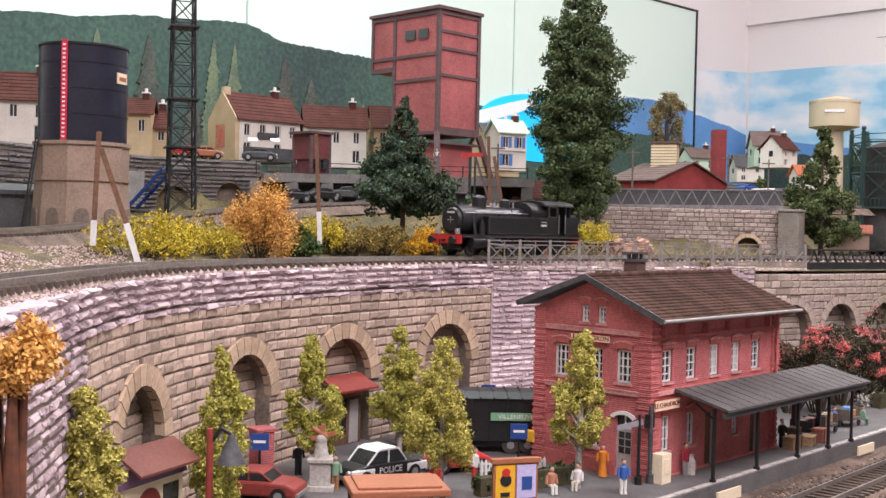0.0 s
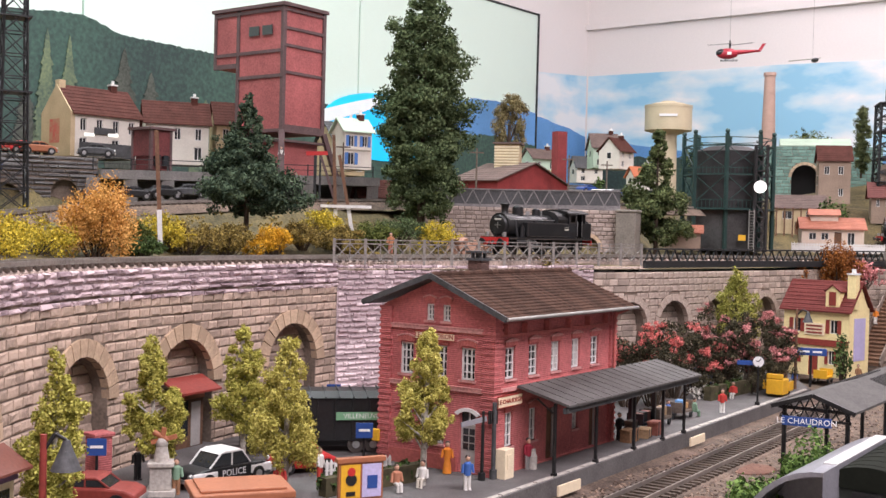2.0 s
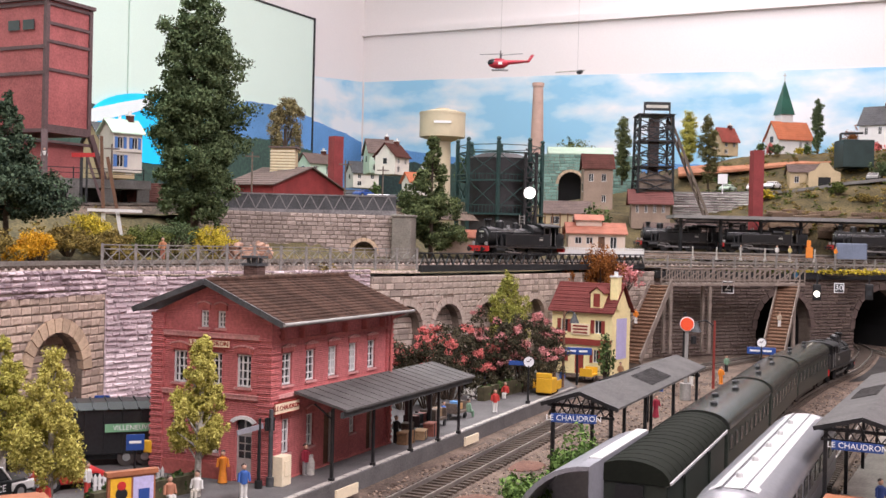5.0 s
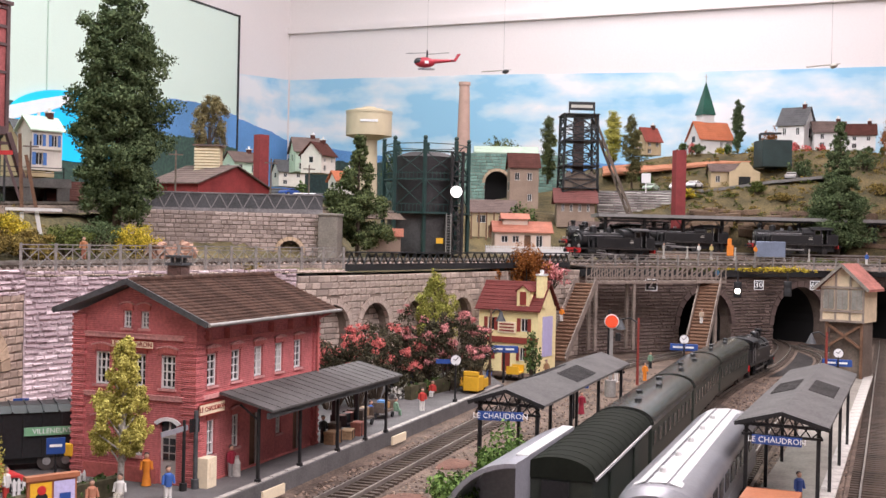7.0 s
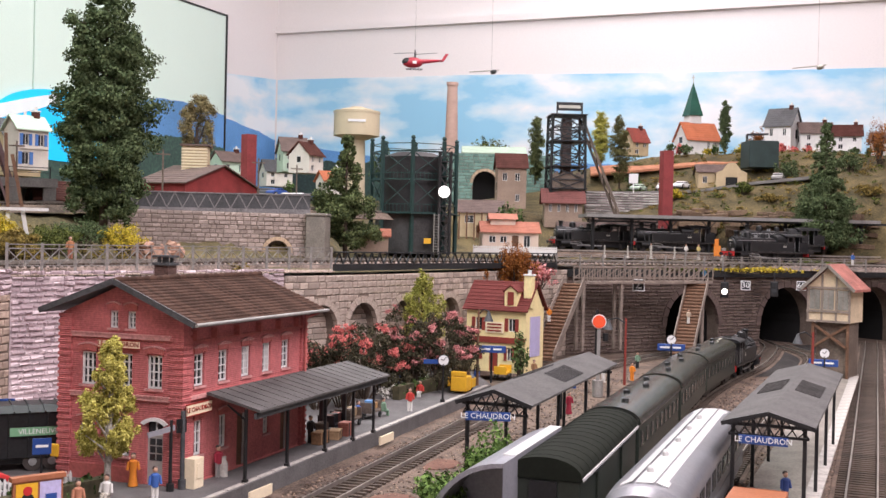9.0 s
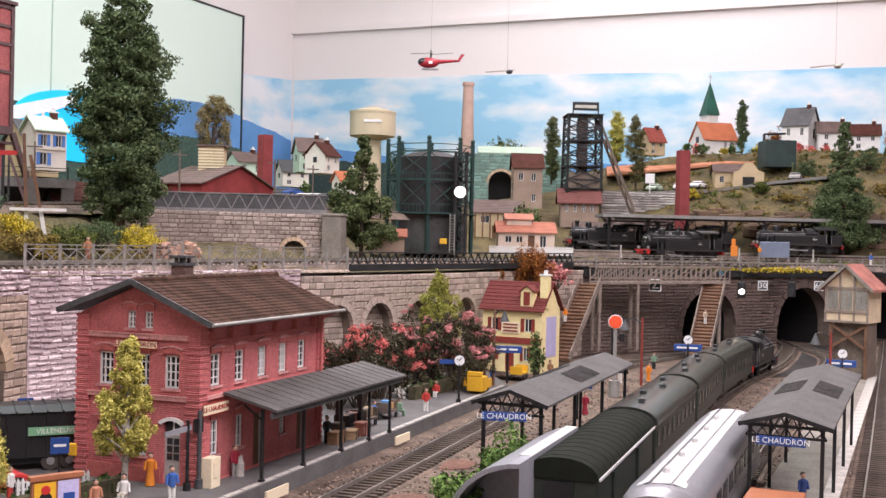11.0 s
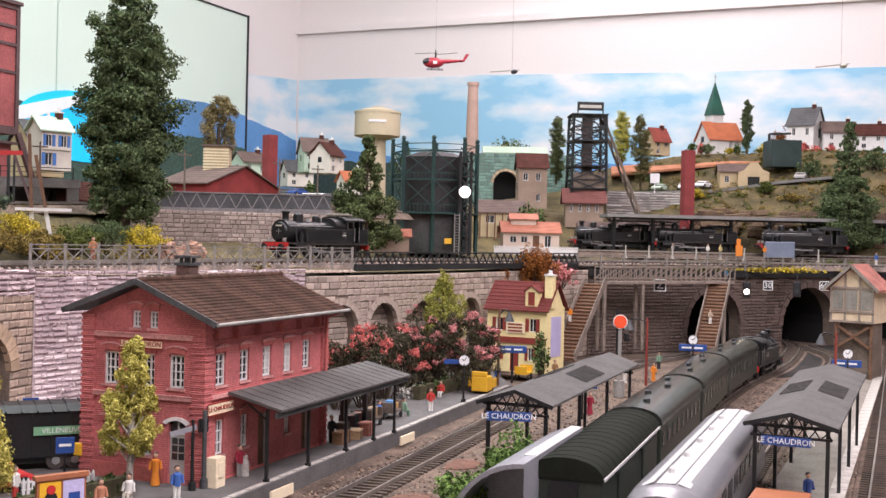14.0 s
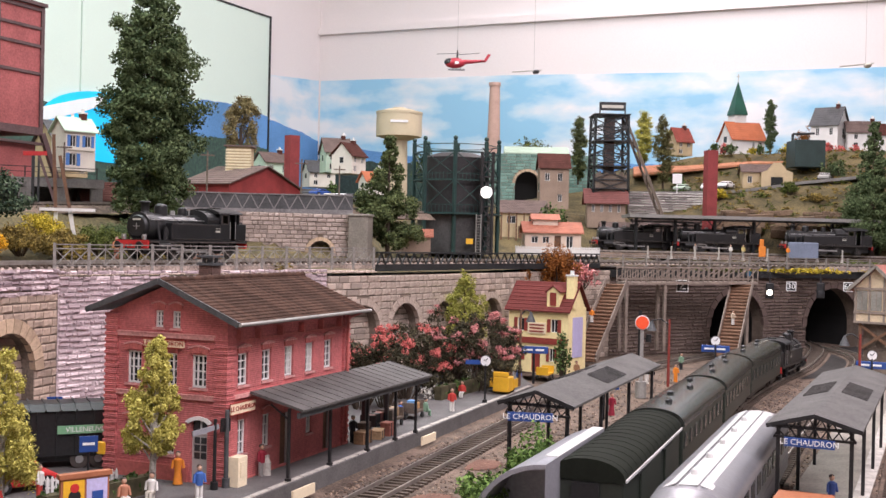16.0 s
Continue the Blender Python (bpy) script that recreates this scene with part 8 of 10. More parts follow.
blue_plate(*at(4.1, 60), zel(60, -10.2), 0)
blue_plate(*at(2.5, 71), zel(71, -8.25), 0)
blue_plate(*at(-9.0, 55.5), zel(55.5, -10.9), 0)
# shops in the arches
M["brownred"] = mat("brown_red_awning", (0.15, 0.047, 0.032), 0.6, var=0.2)
M["lavender_dark"] = mat("violet_fascia", (0.17, 0.10, 0.17), 0.6, var=0.2)
s1 = thing("arch_shop", "cream shop front with a brown awning in the arch", "shop", *at(-14.2, 45.0), 0, 68)
part("front", B().bx(-2.0, 2.0, 0, 0.4, 0, 3.4), M["cream"], s1)
part("fascia", B().bx(-2.1, 2.1, -0.12, -0.002, 2.9, 3.6), M["lavender_dark"], s1, "dark violet fascia")
part("awning", B().prism([(0.4, 4.2), (-0.9, 3.4), (-0.9, 3.5), (0.4, 4.3)], -1.9, 1.9, "x"), M["brownred"], s1)
part("opening", B().rod((-0.2, -0.03, 1.9), (-0.2, -0.001, 1.9), 0.75, 20), M["shutter"], s1)
part("window", B().bx(0.7, 1.7, -0.03, -0.001, 0.6, 2.6), M["glass"], s1)
s2 = thing("arch_shop", "small shop with a red-brown awning in the arch", "shop", *at(-4.7, 66.4), 0, 55)
part("front", B().bx(-1.6, 1.6, 0.2, 0.5, 0, 3.3), M["brownwood"], s2)
part("awning", B().prism([(0.5, 4.0), (-1.0, 3.3), (-1.0, 3.42), (0.5, 4.12)], -1.8, 1.8, "x"), M["shutter"], s2)
part("window", B().bx(-1.3, 0.2, 0.15, 0.199, 0.7, 2.7), M["glass"], s2)
part("door", B().bx(0.5, 1.3, 0.15, 0.199, 0.05, 2.6), M["grey_door"], s2)
part("fascia", B().bx(-1.6, 1.6, 0.1, 0.199, 2.8, 3.25), M["kiosk_top"], s2)
solo("brick_pillar", B().bx(-0.45, 0.45, -0.45, 0.45, 0, 2.6).bx(-0.55, 0.55, -0.55, 0.55, 2.6, 2.75), M["brick"], "small red brick gate pillar", "pillar", *at(-8.9, 57), 0, 40)

# ---- upper left: water tower, mast, old town, mine ----
M["tank_black"] = mat("glossy_black_tank", (0.015, 0.017, 0.03), 0.3, var=0.4, bump=0.05)
M["plaster"] = mat("pale_brown_plaster", (0.30, 0.22, 0.168), 0.85, var=0.25, coarse=0.4)
M["check_red"] = mat("red_gauge", (0.62, 0.03, 0.07), 0.5, var=0.1)
M["mine_red"] = mat("mine_red_panel", (0.40, 0.115, 0.112), 0.65, var=0.35, coarse=0.25, bump=0.12)
M["mine_grey"] = mat("dark_steel_frame", (0.12, 0.075, 0.075), 0.6, var=0.3)
M["steel_green"] = mat("dark_green_steel", (0.02, 0.05, 0.045), 0.5, var=0.3)
M["offwhite"] = mat("off_white_render", (0.66, 0.62, 0.55), 0.75, var=0.12)
M["beige"] = mat("beige_render", (0.50, 0.39, 0.24), 0.75, var=0.15)
M["brown_tile"] = mat("brown_house_roof", (0.088, 0.034, 0.027), 0.8, var=0.35, spec=0.12)
M["palegreen"] = mat("pale_green_render", (0.48, 0.60, 0.48), 0.75, var=0.12)
M["orange_tile"] = mat("orange_church_roof", (0.44, 0.135, 0.06), 0.75, var=0.2)
M["spire_green"] = mat("green_copper", (0.02, 0.09, 0.062), 0.5, var=0.25)
M["blueglass"] = mat("blue_shutter", (0.08, 0.2, 0.5), 0.4, var=0.1)

wx, wy = at(-17.75, 85)
wt = thing("water_tower", "black riveted water tank on a plastered stone base", "water tower", wx, wy, 12.0, 18)
for name_, z0_, z1_, r0_, r1_ in (("base", -0.6, 3.6, 3.5, 3.2), ("band", 3.6, 3.9, 3.35, 3.35), ("upper_base", 3.9, 6.1, 3.2, 3.25), ("cornice", 6.1, 6.35, 3.4, 3.4)):
    drum = B().cyl(0, 0, z0_, z1_, r0_, r1_, 10)
    drum.s = [False] * len(drum.s)
    part(name_, drum, M["plaster"], wt)
for i in range(10):
    a = math.tau * (i + 0.5) / 10
    nb = B()
    pts = [(-0.5, 0.1), (0.5, 0.1)] + [(0.5 * math.cos(math.pi * k / 8), 1.2 + 0.5 * math.sin(math.pi * k / 8)) for k in range(9)]
    nb.prism(pts, 0, 0.12, "y")
    part("blind_arch", nb, M["mortar"], wt, m=Matrix.Rotation(a + math.pi / 2, 4, "Z") @ Matrix.Translation((0, -3.34 * CM, 0)))
part("tank", B().cyl(0, 0, 6.35, 13.0, 3.05, 3.05, 32), M["tank_black"], wt)
for zz in (8.2, 10.0, 11.8):
    part("band", B().cyl(0, 0, zz, zz + 0.1, 3.1, 3.1, 32), M["tank_black"], wt)
part("rim", B().cyl(0, 0, 13.0, 13.15, 3.15, 3.15, 32), M["black"], wt)
gd = -math.radians(18) + math.radians(-90 + 17.75 - 24)
gx, gy = 3.12 * math.cos(gd), 3.12 * math.sin(gd)
part("gauge_board", B().box(gx, gy, 9.8, 0.12, 0.42, 6.9, math.degrees(gd)), M["check_red"], wt, "red and white water gauge")
for i in range(22):
    part("gauge_mark", B().box(gx * 1.012, gy * 1.012, 6.6 + i * 0.3, 0.12, 0.2, 0.12, math.degrees(gd)), M["sign_white"], wt)
gd2 = gd + radians(80)
part("name_plate", B().box(3.1 * math.cos(gd2), 3.1 * math.sin(gd2), 10.9, 0.12, 1.1, 0.75, math.degrees(gd2)), M["cream_sign"], wt, "cream name plate")
part("lettering_bar", B().box(3.17 * math.cos(gd2), 3.17 * math.sin(gd2), 10.85, 0.06, 0.8, 0.28, math.degrees(gd2)), M["kiosk_top"], wt)
ld = thing_part("ladder", wt)
a = gd - radians(42)
for k in (-0.22, 0.22):
    ca, sa = math.cos(a), math.sin(a)
    part("stile", B().bar((4.3 * ca - k * sa, 4.3 * sa + k * ca, -0.3), (3.3 * ca - k * sa, 3.3 * sa + k * ca, 6.6), 0.1), M["iron"], ld)
for i in range(14):
    q = i / 13
    r_ = 4.3 - q
    part("rung", B().bar((r_ * ca - 0.22 * sa, r_ * sa + 0.22 * ca, -0.3 + 6.9 * q), (r_ * ca + 0.22 * sa, r_ * sa - 0.22 * ca, -0.3 + 6.9 * q), 0.07), M["iron"], ld)


def lattice_mast(label, x, y, z, h, w0, w1, m, name="lattice_mast", plats=(), rz=20, bays=12, thick=1.0):
    th = thing(name, label, "mast", x, y, z, rz)
    def cor(q, k):
        w = (w0 + (w1 - w0) * q) / 2
        return Vector(((-w, -w), (w, -w), (w, w), (-w, w))[k % 4] + (h * q,))
    for k in range(4):
        part("leg", B().bar(cor(0, k), cor(1, k), 0.16 * thick), m, th)
        for i in range(bays):
            q0, q1 = i / bays, (i + 1) / bays
            part("brace", B().bar(cor(q0, k), cor(q1, k + 1), 0.08 * thick), m, th)
            part("brace", B().bar(cor(q0, k + 1), cor(q1, k), 0.08 * thick), m, th)
            part("strut", B().bar(cor(q1, k), cor(q1, k + 1), 0.09 * thick), m, th)
    for q in plats:
        w = w0 + (w1 - w0) * q + 0.7
        part("platform", B().box(0, 0, h * q, w, w, 0.14), m, th)
    return th


lattice_mast("tall dark steel lattice mast", *at(-13.1, 101), 13.6, 26, 2.3, 1.5, M["iron"], plats=(0.22, 0.38, 0.62, 0.8), bays=14)
# telegraph poles with white feet
for az_p, r_p, e_top, e_mid, e_bot, lean_az in ((-17.2, 64, 4.2, -0.08, -1.04, -17.0), (-15.0, 62, 3.4, -0.2, -2.1, -16.9), (-6.2, 80, 4.5, 0.6, -0.9, -6.5), (2.4, 99, 4.6, 0.9, -0.1, 2.2), (3.3, 99, 3.6, 1.1, -0.5, 2.5)):
    tp_ = thing("signal_mast", "thin brown mast with a white painted foot", "mast", *at(az_p, r_p), 0, group="thin masts")
    tx, ty = at(lean_az, r_p)
    bx_, by_ = at(az_p, r_p)
    zb, zm, zt = zel(r_p, e_bot), zel(r_p, e_mid), zel(r_p, e_top)
    f = (zm - zb) / (zt - zb)
    mx_, my_ = (tx - bx_) * f, (ty - by_) * f
    part("foot", B().bar((0, 0, zb - 0.3), (mx_, my_, zm), 0.32), M["white"], tp_, "white foot")
    part("mast", B().bar((mx_, my_, zm), (tx - bx_, ty - by_, zt), 0.28), M["brownwood"], tp_)
solo("barrier_arm", B().bx(-2.2, 2.2, -0.1, 0.1, 0, 0.25), M["white"], "low white barrier arm beside the rear track", "barrier", *at(2.9, 98.5), zel(98.5, 0.95), -5)

# low dark shed at far left, stairs and doors in the terrace wall
solo("low_shed", B().bx(-4, 4, -1.5, 1.5, -1, 2.2).prism([(-1.9, 2.2), (1.9, 2.2), (1.9, 2.5), (0, 3.0), (-1.9, 2.5)], -4.2, 4.2, "x"), M["slate"], "low dark shed with a green-grey roof", "shed", *at(-21.8, 88), 12.4, 20)
bst = thing("blue_stairs", "steep blue steel stairs against the terrace wall", "stairs", *at(-14.6, 107), 14.0, -30)
for sgn in (-0.6, 0.6):
    part("stringer", B().bar((-2.2, sgn, 0), (2.2, sgn, 3.6), 0.1, 0.35), M["sign_blue"], bst)
for i in range(12):
    part("step", B().box(-2.0 + 4.0 * i / 11, 0, 0.1 + 3.3 * i / 11, 0.35, 1.2, 0.08), M["sign_blue"], bst)
solo("steel_door", B().bx(-0.9, 0.9, 0, 0.2, 0, 3.4).bx(0.1, 0.8, -0.06, 0, 1.6, 3.2), M["gutter"], "grey steel door in the terrace wall", "door", *at(-15.3, 111), 14.2, 20)

# houses of the old town
def town(name, label, az_h, r_h, z_h, rz, L, W, H, R, wall, roof, n=2, **k):
    x, y = at(az_h, r_h)
    wins = [(L * (i + 0.5) / n - 0.35, L * (i + 0.5) / n + 0.35, H * 0.58, H * 0.86) for i in range(n)]
    gw = [(L * (i + 0.5) / n - 0.42, L * (i + 0.5) / n + 0.42, H * 0.12, H * 0.42) for i in range(0, n, 2)]
    return simple_house(name, label, x, y, z_h, rz, L, W, H, R, wall, roof, wins=wins + [g for g in gw if n > 1], chim=(L * 0.8, W / 2, 0.7, R + 0.6, M["brown_tile"]), **k)


cafe = town("corner_cafe", "white corner cafe with a red-brown roof", -10.3, 122.5, 19.6, 40, 7.6, 6.0, 4.6, 7.4, M["offwhite"], M["brown_tile"], 4)
part("gable_face", B().prism([(0, 0), (6.0, 0), (6.0, 4.6), (3.0, 7.5), (0, 4.6)], -0.5, -0.005, "x"), M["beige"], cafe, "beige gable wall")
M["mural_red"] = mat("faded_red_mural", (0.36, 0.07, 0.06), 0.8, var=0.7, coarse=1.0, second=(0.42, 0.27, 0.16))
part("mural", B().bx(-0.54, -0.505, 2.2, 4.2, 1.4, 3.9), M["mural_red"], cafe, "faded red painted mural")
part("shop_front", B().bx(0.5, 7.0, -0.1, -0.02, 0.1, 1.5), M["slate"], cafe, "dark shop front")
part("shop_sign", B().bx(2.2, 4.6, -0.16, -0.02, 2.4, 3.1), M["slate"], cafe, "dark shop sign")
part("chimney_stack", B().bx(-0.4, 0.3, 2.6, 3.4, 7.0, 8.0), M["beige"], cafe)
for i, (az_h, r_h, L_, H_, R_, wl, rf__, lab) in enumerate((
        (-22.6, 108, 6.5, 4.2, 6.6, "offwhite", "brown_tile", "white town house with a red-brown roof"),
        (-20.3, 110, 4.5, 3.6, 5.6, "cream", "orange_tile", "cream shop with an orange roof"),
        (-16.3, 121, 3.6, 4.6, 6.2, "beige", "brown_tile", "beige town house with a brown roof"),
        (-15.0, 123, 2.6, 3.4, 5.4, "beige", "brown_tile", "beige town house with a brown roof"),
        (-7.0, 128, 6.8, 4.7, 7.0, "offwhite", "brown_tile", "white town house with a brown roof"),
        (-3.6, 130, 4.2, 5.0, 7.4, "beige", "brown_tile", "beige town house with a brown roof"),
        (2.2, 140, 4.4, 4.5, 6.6, "beige", "slate", "beige house behind the mine"))):
    town("town_house", lab, az_h, r_h, 19.4, (10, 25, 8, 14, 12, 14, 25)[i], L_, 4.5, H_, R_, M[wl], M[rf__], 3 if L_ > 4.3 else 2)
wh = town("corner_shop", "white corner shop with blue shutters", 2.75, 133, 19.8, 24, 3.6, 3.4, 4.6, 6.0, M["offwhite"], M["palegreen"], 2, shutters=M["blueglass"])
part("shop_band", B().bx(0.1, 3.5, -0.2, -0.065, 2.3, 2.6), M["offwhite"], wh)
for i in range(6):
    q = -10.2 + i * 0.55
    solo("awning", B().prism([(0, 1.0), (-0.9, 0.6), (-0.9, 0.66), (0, 1.06)], -0.5, 0.5, "x"), M["offwhite"], "pale canvas awning of a terrace shop", "awning", *at(q, 121.6), 20.9, 14, group="awnings") if i in (1, 3, 5) else None
# parked cars on the terrace, as small saloons
for i, (az_c, r_c, z_c, pm) in enumerate(((-9.3, 119.5, 19.35, "slate"), (-12.0, 119.5, 19.35, "kiosk_top"), (-12.7, 119.5, 19.35, "signal_red"), (-7.6, 111, 15.0, "black"), (-6.2, 112, 15.2, "black"), (-4.9, 113, 15.4, "slate"), (33.2, 206, 22.6, "palegreen"), (34.4, 206, 22.8, "sign_white"), (35.3, 206, 23.2, "sign_white"), (39.9, 204, 24.7, "gutter"))):
    cc = car("small parked car on the terrace", *at(az_c, r_c), 10 + 17 * i % 40, M[pm], M[pm], 3.6, 1.35)
    cc.location.z = z_c * CM

# mine deck and tower
dk = thing("mine_deck", "grey concrete mine deck on square piers", "deck")
d0, d1 = Vector(polar(-9.4, 115, 17.55)), Vector(polar(4.2, 121, 17.85))
M["concrete"] = mat("grey_concrete", (0.20, 0.19, 0.18), 0.85, var=0.3)
part("slab", B().bar(d0 + Vector((0, 2.5, 0)), d1 + Vector((0, 2.5, 0)), 6.0, 0.9), M["concrete"], dk)
part("railing_bar", B().bar(d0 + Vector((0, -0.4, 1.5)), d1 + Vector((0, -0.4, 1.5)), 0.08).bar(d0 + Vector((0, -0.4, 1.0)), d1 + Vector((0, -0.4, 1.0)), 0.06), M["iron"], dk)
for i in range(9):
    p = d0.lerp(d1, i / 8)
    part("pier", B().bx(-0.6, 0.6, -0.5, 0.5, -4.5, -0.4), M["concrete"], dk, m=Matrix.Translation(p * CM))
    part("railing_post", B().bx(-0.06, 0.06, -0.46, -0.34, 0.4, 1.6), M["iron"], dk, m=Matrix.Translation(p * CM))
part("rear_wall", B().bar(d0 + Vector((0, 5.5, -2.5)), d1 + Vector((0, 5.5, -2.5)), 0.4, 4.6), M["slab"], dk)

TWX, TWY = at(-0.42, 118.5)
tw = thing("mine_tower", "tall red panelled mine tower with a dark steel frame", "tower", TWX, TWY, 18.2, 45)
# local x runs to the right and back, y to the left and back
LW, RW, H0, H1 = 7.0, 6.3, 4.5, 17.6
OH = 3.6
part("body", B().bx(0.1, RW - 0.1, 0.1, LW - 0.1, H0, H1), M["mine_red"], tw)
part("body", B().bx(0.1, RW - 0.1, LW - 0.1, LW + OH, 11.6, H1), M["mine_red"], tw)
part("lower_body", B().bx(0.5, RW - 0.4, 0.5, LW - 1.0, 0, H0 - 0.8), M["mine_red"], tw)
part("roof", B().bx(-0.25, RW + 0.25, -0.25, LW + OH + 0.25, H1, H1 + 0.35), M["mine_grey"], tw)
for zz in (H0, 10.6, 13.4, 15.2, H1 - 0.5):
    part("frame_band", B().bx(-0.02, RW, -0.05, 0.1, zz, zz + (0.8 if zz == H0 else 0.3)), M["mine_grey"], tw)
for zz in (H0, 10.2, 12.8, H1 - 0.5):
    part("frame_band", B().bx(-0.05, 0.1, 0.0, LW if zz < 11 else LW + OH, zz, zz + 0.35), M["mine_grey"], tw)
part("frame_band", B().bx(-0.05, 0.1, LW, LW + OH, 11.5, 12.0), M["mine_grey"], tw)
for a, c in ((0, 0), (RW - 0.35, 0), (0, LW - 0.3)):
    part("frame_post", B().bx(a - 0.06, a + 0.4, c - 0.06, c + 0.35, H0, H1), M["mine_grey"], tw)
part("frame_post", B().bx(-0.06, 0.3, LW + OH - 0.35, LW + OH + 0.03, 11.5, H1), M["mine_grey"], tw)
for q in (1.6, 3.6):
    part("pane", B().bx(-0.09, -0.0, q, q + 1.5, 14.7, 15.7), M["glass"], tw)
for a, c in ((0, 0), (RW, 0), (0, LW)):
    part("splayed_leg", B().bar((a + (0.0 if a == 0 else 0), c, H0 + 0.2), (a + (-0.5 if a == 0 else 1.6), c - 0.6, 0), 0.6, 0.5), M["mine_grey"], tw)
part("collar", B().bx(-0.15, RW + 0.1, -0.15, LW, H0 - 1.0, H0 - 0.75), M["mine_grey"], tw)
M["hut_red"] = mat("sooty_red_panel", (0.15, 0.04, 0.04), 0.7, var=0.5, coarse=0.4)
hut = thing("winding_hut", "small red panelled hut with a flat dark roof", "hut", *at(-6.75, 116), 18.2, 45)
part("body", B().bx(0, 2.6, 0, 3.0, 1.4, 4.0).bx(0.3, 2.3, 0.3, 2.7, 0, 1.4), M["hut_red"], hut)
part("roof", B().bx(-0.3, 2.9, -0.3, 3.3, 4.0, 4.25), M["mine_grey"], hut)
for a, c in ((0, 0), (2.4, 0), (0, 2.8)):
    part("post", B().bx(a - 0.05, a + 0.25, c - 0.05, c + 0.25, 0, 4.0), M["mine_grey"], hut)
for q in (0.6, 1.6):
    part("pane", B().bx(q, q + 0.6, -0.04, 0.3, 0.4, 1.5), M["glass"], hut)
sem = thing("semaphore", "dark semaphore mast with a red arm", "signal", *at(1.3, 112), 15.6, 0)
part("mast", B().bar((0, 0, 0), (0, 0, 4.6), 0.28).bar((0.5, 0, 0), (0.5, 0, 4.6), 0.2), M["iron"], sem)
part("arm", B().bar((-0.9, -0.1, 4.5), (1.2, -0.1, 4.6), 0.12, 0.4), M["signal_red"], sem)
part("stay", B().bar((0.5, 0, 4.4), (2.0, 0, 0.0), 0.25), M["mine_grey"], sem)
simple_house("small_hut", "small grey hut with a dark pitched roof", *at(3.6, 122), 15.0, 10, 3.6, 3.0, 1.5, 3.1, M["concrete"], M["brown_tile"])

# goods shed, vent and chimney behind the rear girder
M["shed_red"] = mat("dark_red_shed", (0.25, 0.035, 0.035), 0.7, var=0.3)
M["shed_roof"] = mat("brown_shed_roof", (0.13, 0.09, 0.078), 0.75, var=0.3)
simple_house("goods_shed", "long dark red shed with a brown roof", *at(8.2, 138), 15.8, -47, 7.0, 15.0, 3.2, 5.6, M["shed_red"], M["shed_roof"], category="shed")
vt = thing("vent_tower", "tan slatted cooling tower", "tower", *at(11.05, 142), 19.4, -20)
part("box", B().bx(-1.45, 1.45, -1.45, 1.45, 0, 4.4), M["beige"], vt)
for i in range(11):
    part("slat", B().bx(-1.55, 1.55, -1.6, -1.451, 0.3 + i * 0.36, 0.5 + i * 0.36), M["cream"], vt)
    part("slat", B().bx(-1.6, -1.451, -1.4, 1.55, 0.3 + i * 0.36, 0.5 + i * 0.36), M["beige"], vt)
part("cap", B().bx(-1.75, 1.75, -1.75, 1.75, 4.4, 4.6), M["shed_roof"], vt)
M["chimney_red"] = mat("red_chimney_brick", (0.25, 0.045, 0.045), 0.75, var=0.25, stripe=(4, 0.8, "Z"))
solo("square_chimney", B().prism([(-0.7, -0.7), (0.7, -0.7), (0.7, 0.7), (-0.7, 0.7)], -2, 8.0), M["chimney_red"], "square dark red brick chimney", "chimney", *at(13.6, 146), 17.9, 20)
for az_p, r_p in ((9.45, 131), (14.1, 140), (16.0, 150), (2.7, 128)):
    tp_ = thing("telegraph_pole", "thin dark telegraph pole with a cross arm", "pole", *at(az_p, r_p), 15.5, group="telegraph poles")
    part("pole", B().cyl(0, 0, -0.5, 7.0, 0.13, 0.09, 8), M["wood"], tp_)
    part("cross_arm", B().bx(-0.8, 0.8, -0.07, 0.07, 6.4, 6.55), M["wood"], tp_)

# town before the backdrop's corner
for i, (az_h, r_h, z_h, rz, L_, W_, H_, R_, wl, rf__, lab) in enumerate((
        (15.3, 195, 24.2, -5, 4.4, 6.0, 3.6, 6.0, "palegreen", "shed_roof", "pale green gabled house with a brown roof"),
        (16.6, 190, 23.8, 42, 4.6, 4.0, 3.2, 5.2, "offwhite", "brown_tile", "white house with a brown roof"),
        (12.3, 200, 21.5, 20, 5.2, 4.0, 4.6, 6.2, "palegreen", "shed_roof", "pale green house with a brown roof"),
        (14.5, 215, 22.5, 5, 5.2, 4.0, 3.0, 5.0, "offwhite", "slate", "white house with a slate roof"),
        (17.4, 180, 20.0, 10, 3.6, 3.0, 2.2, 3.6, "offwhite", "orange_tile", "white cottage with an orange roof"))):
    town("town_house", lab, az_h, r_h, z_h, rz, L_, W_, H_, R_, M[wl], M[rf__], 2, gable_wins=((W_ / 2, H_ * 0.55, H_ * 0.85, 0.7),))
rnd = random.Random(12)
for i in range(9):
    bush("small yellow-green bush among the houses", *at(rnd.uniform(11.5, 17.5), rnd.uniform(165, 190)), 17.8 + i % 3, rnd.uniform(1.5, 2.6), rnd.uniform(1.6, 2.6), ("yellow", "olive", "hedge")[i % 3], 200 + i, per=260, size=0.22)
bush("bright yellow bush before the houses", *at(12.75, 160), 18.5, 3.0, 3.8, "gold", 220, per=500, size=0.22)
for i in range(7):
    cc = car("small parked car in the town", *at(13.9 + i * 0.55, 172 - i), 20 + 31 * i % 50, M[("sign_white", "slate", "sign_blue", "offwhite")[i % 4]], M[("sign_white", "slate", "sign_blue", "offwhite")[i % 4]], 3.4, 1.3)
    cc.location.z = (18.9 if i < 3 else 18.2) * CM

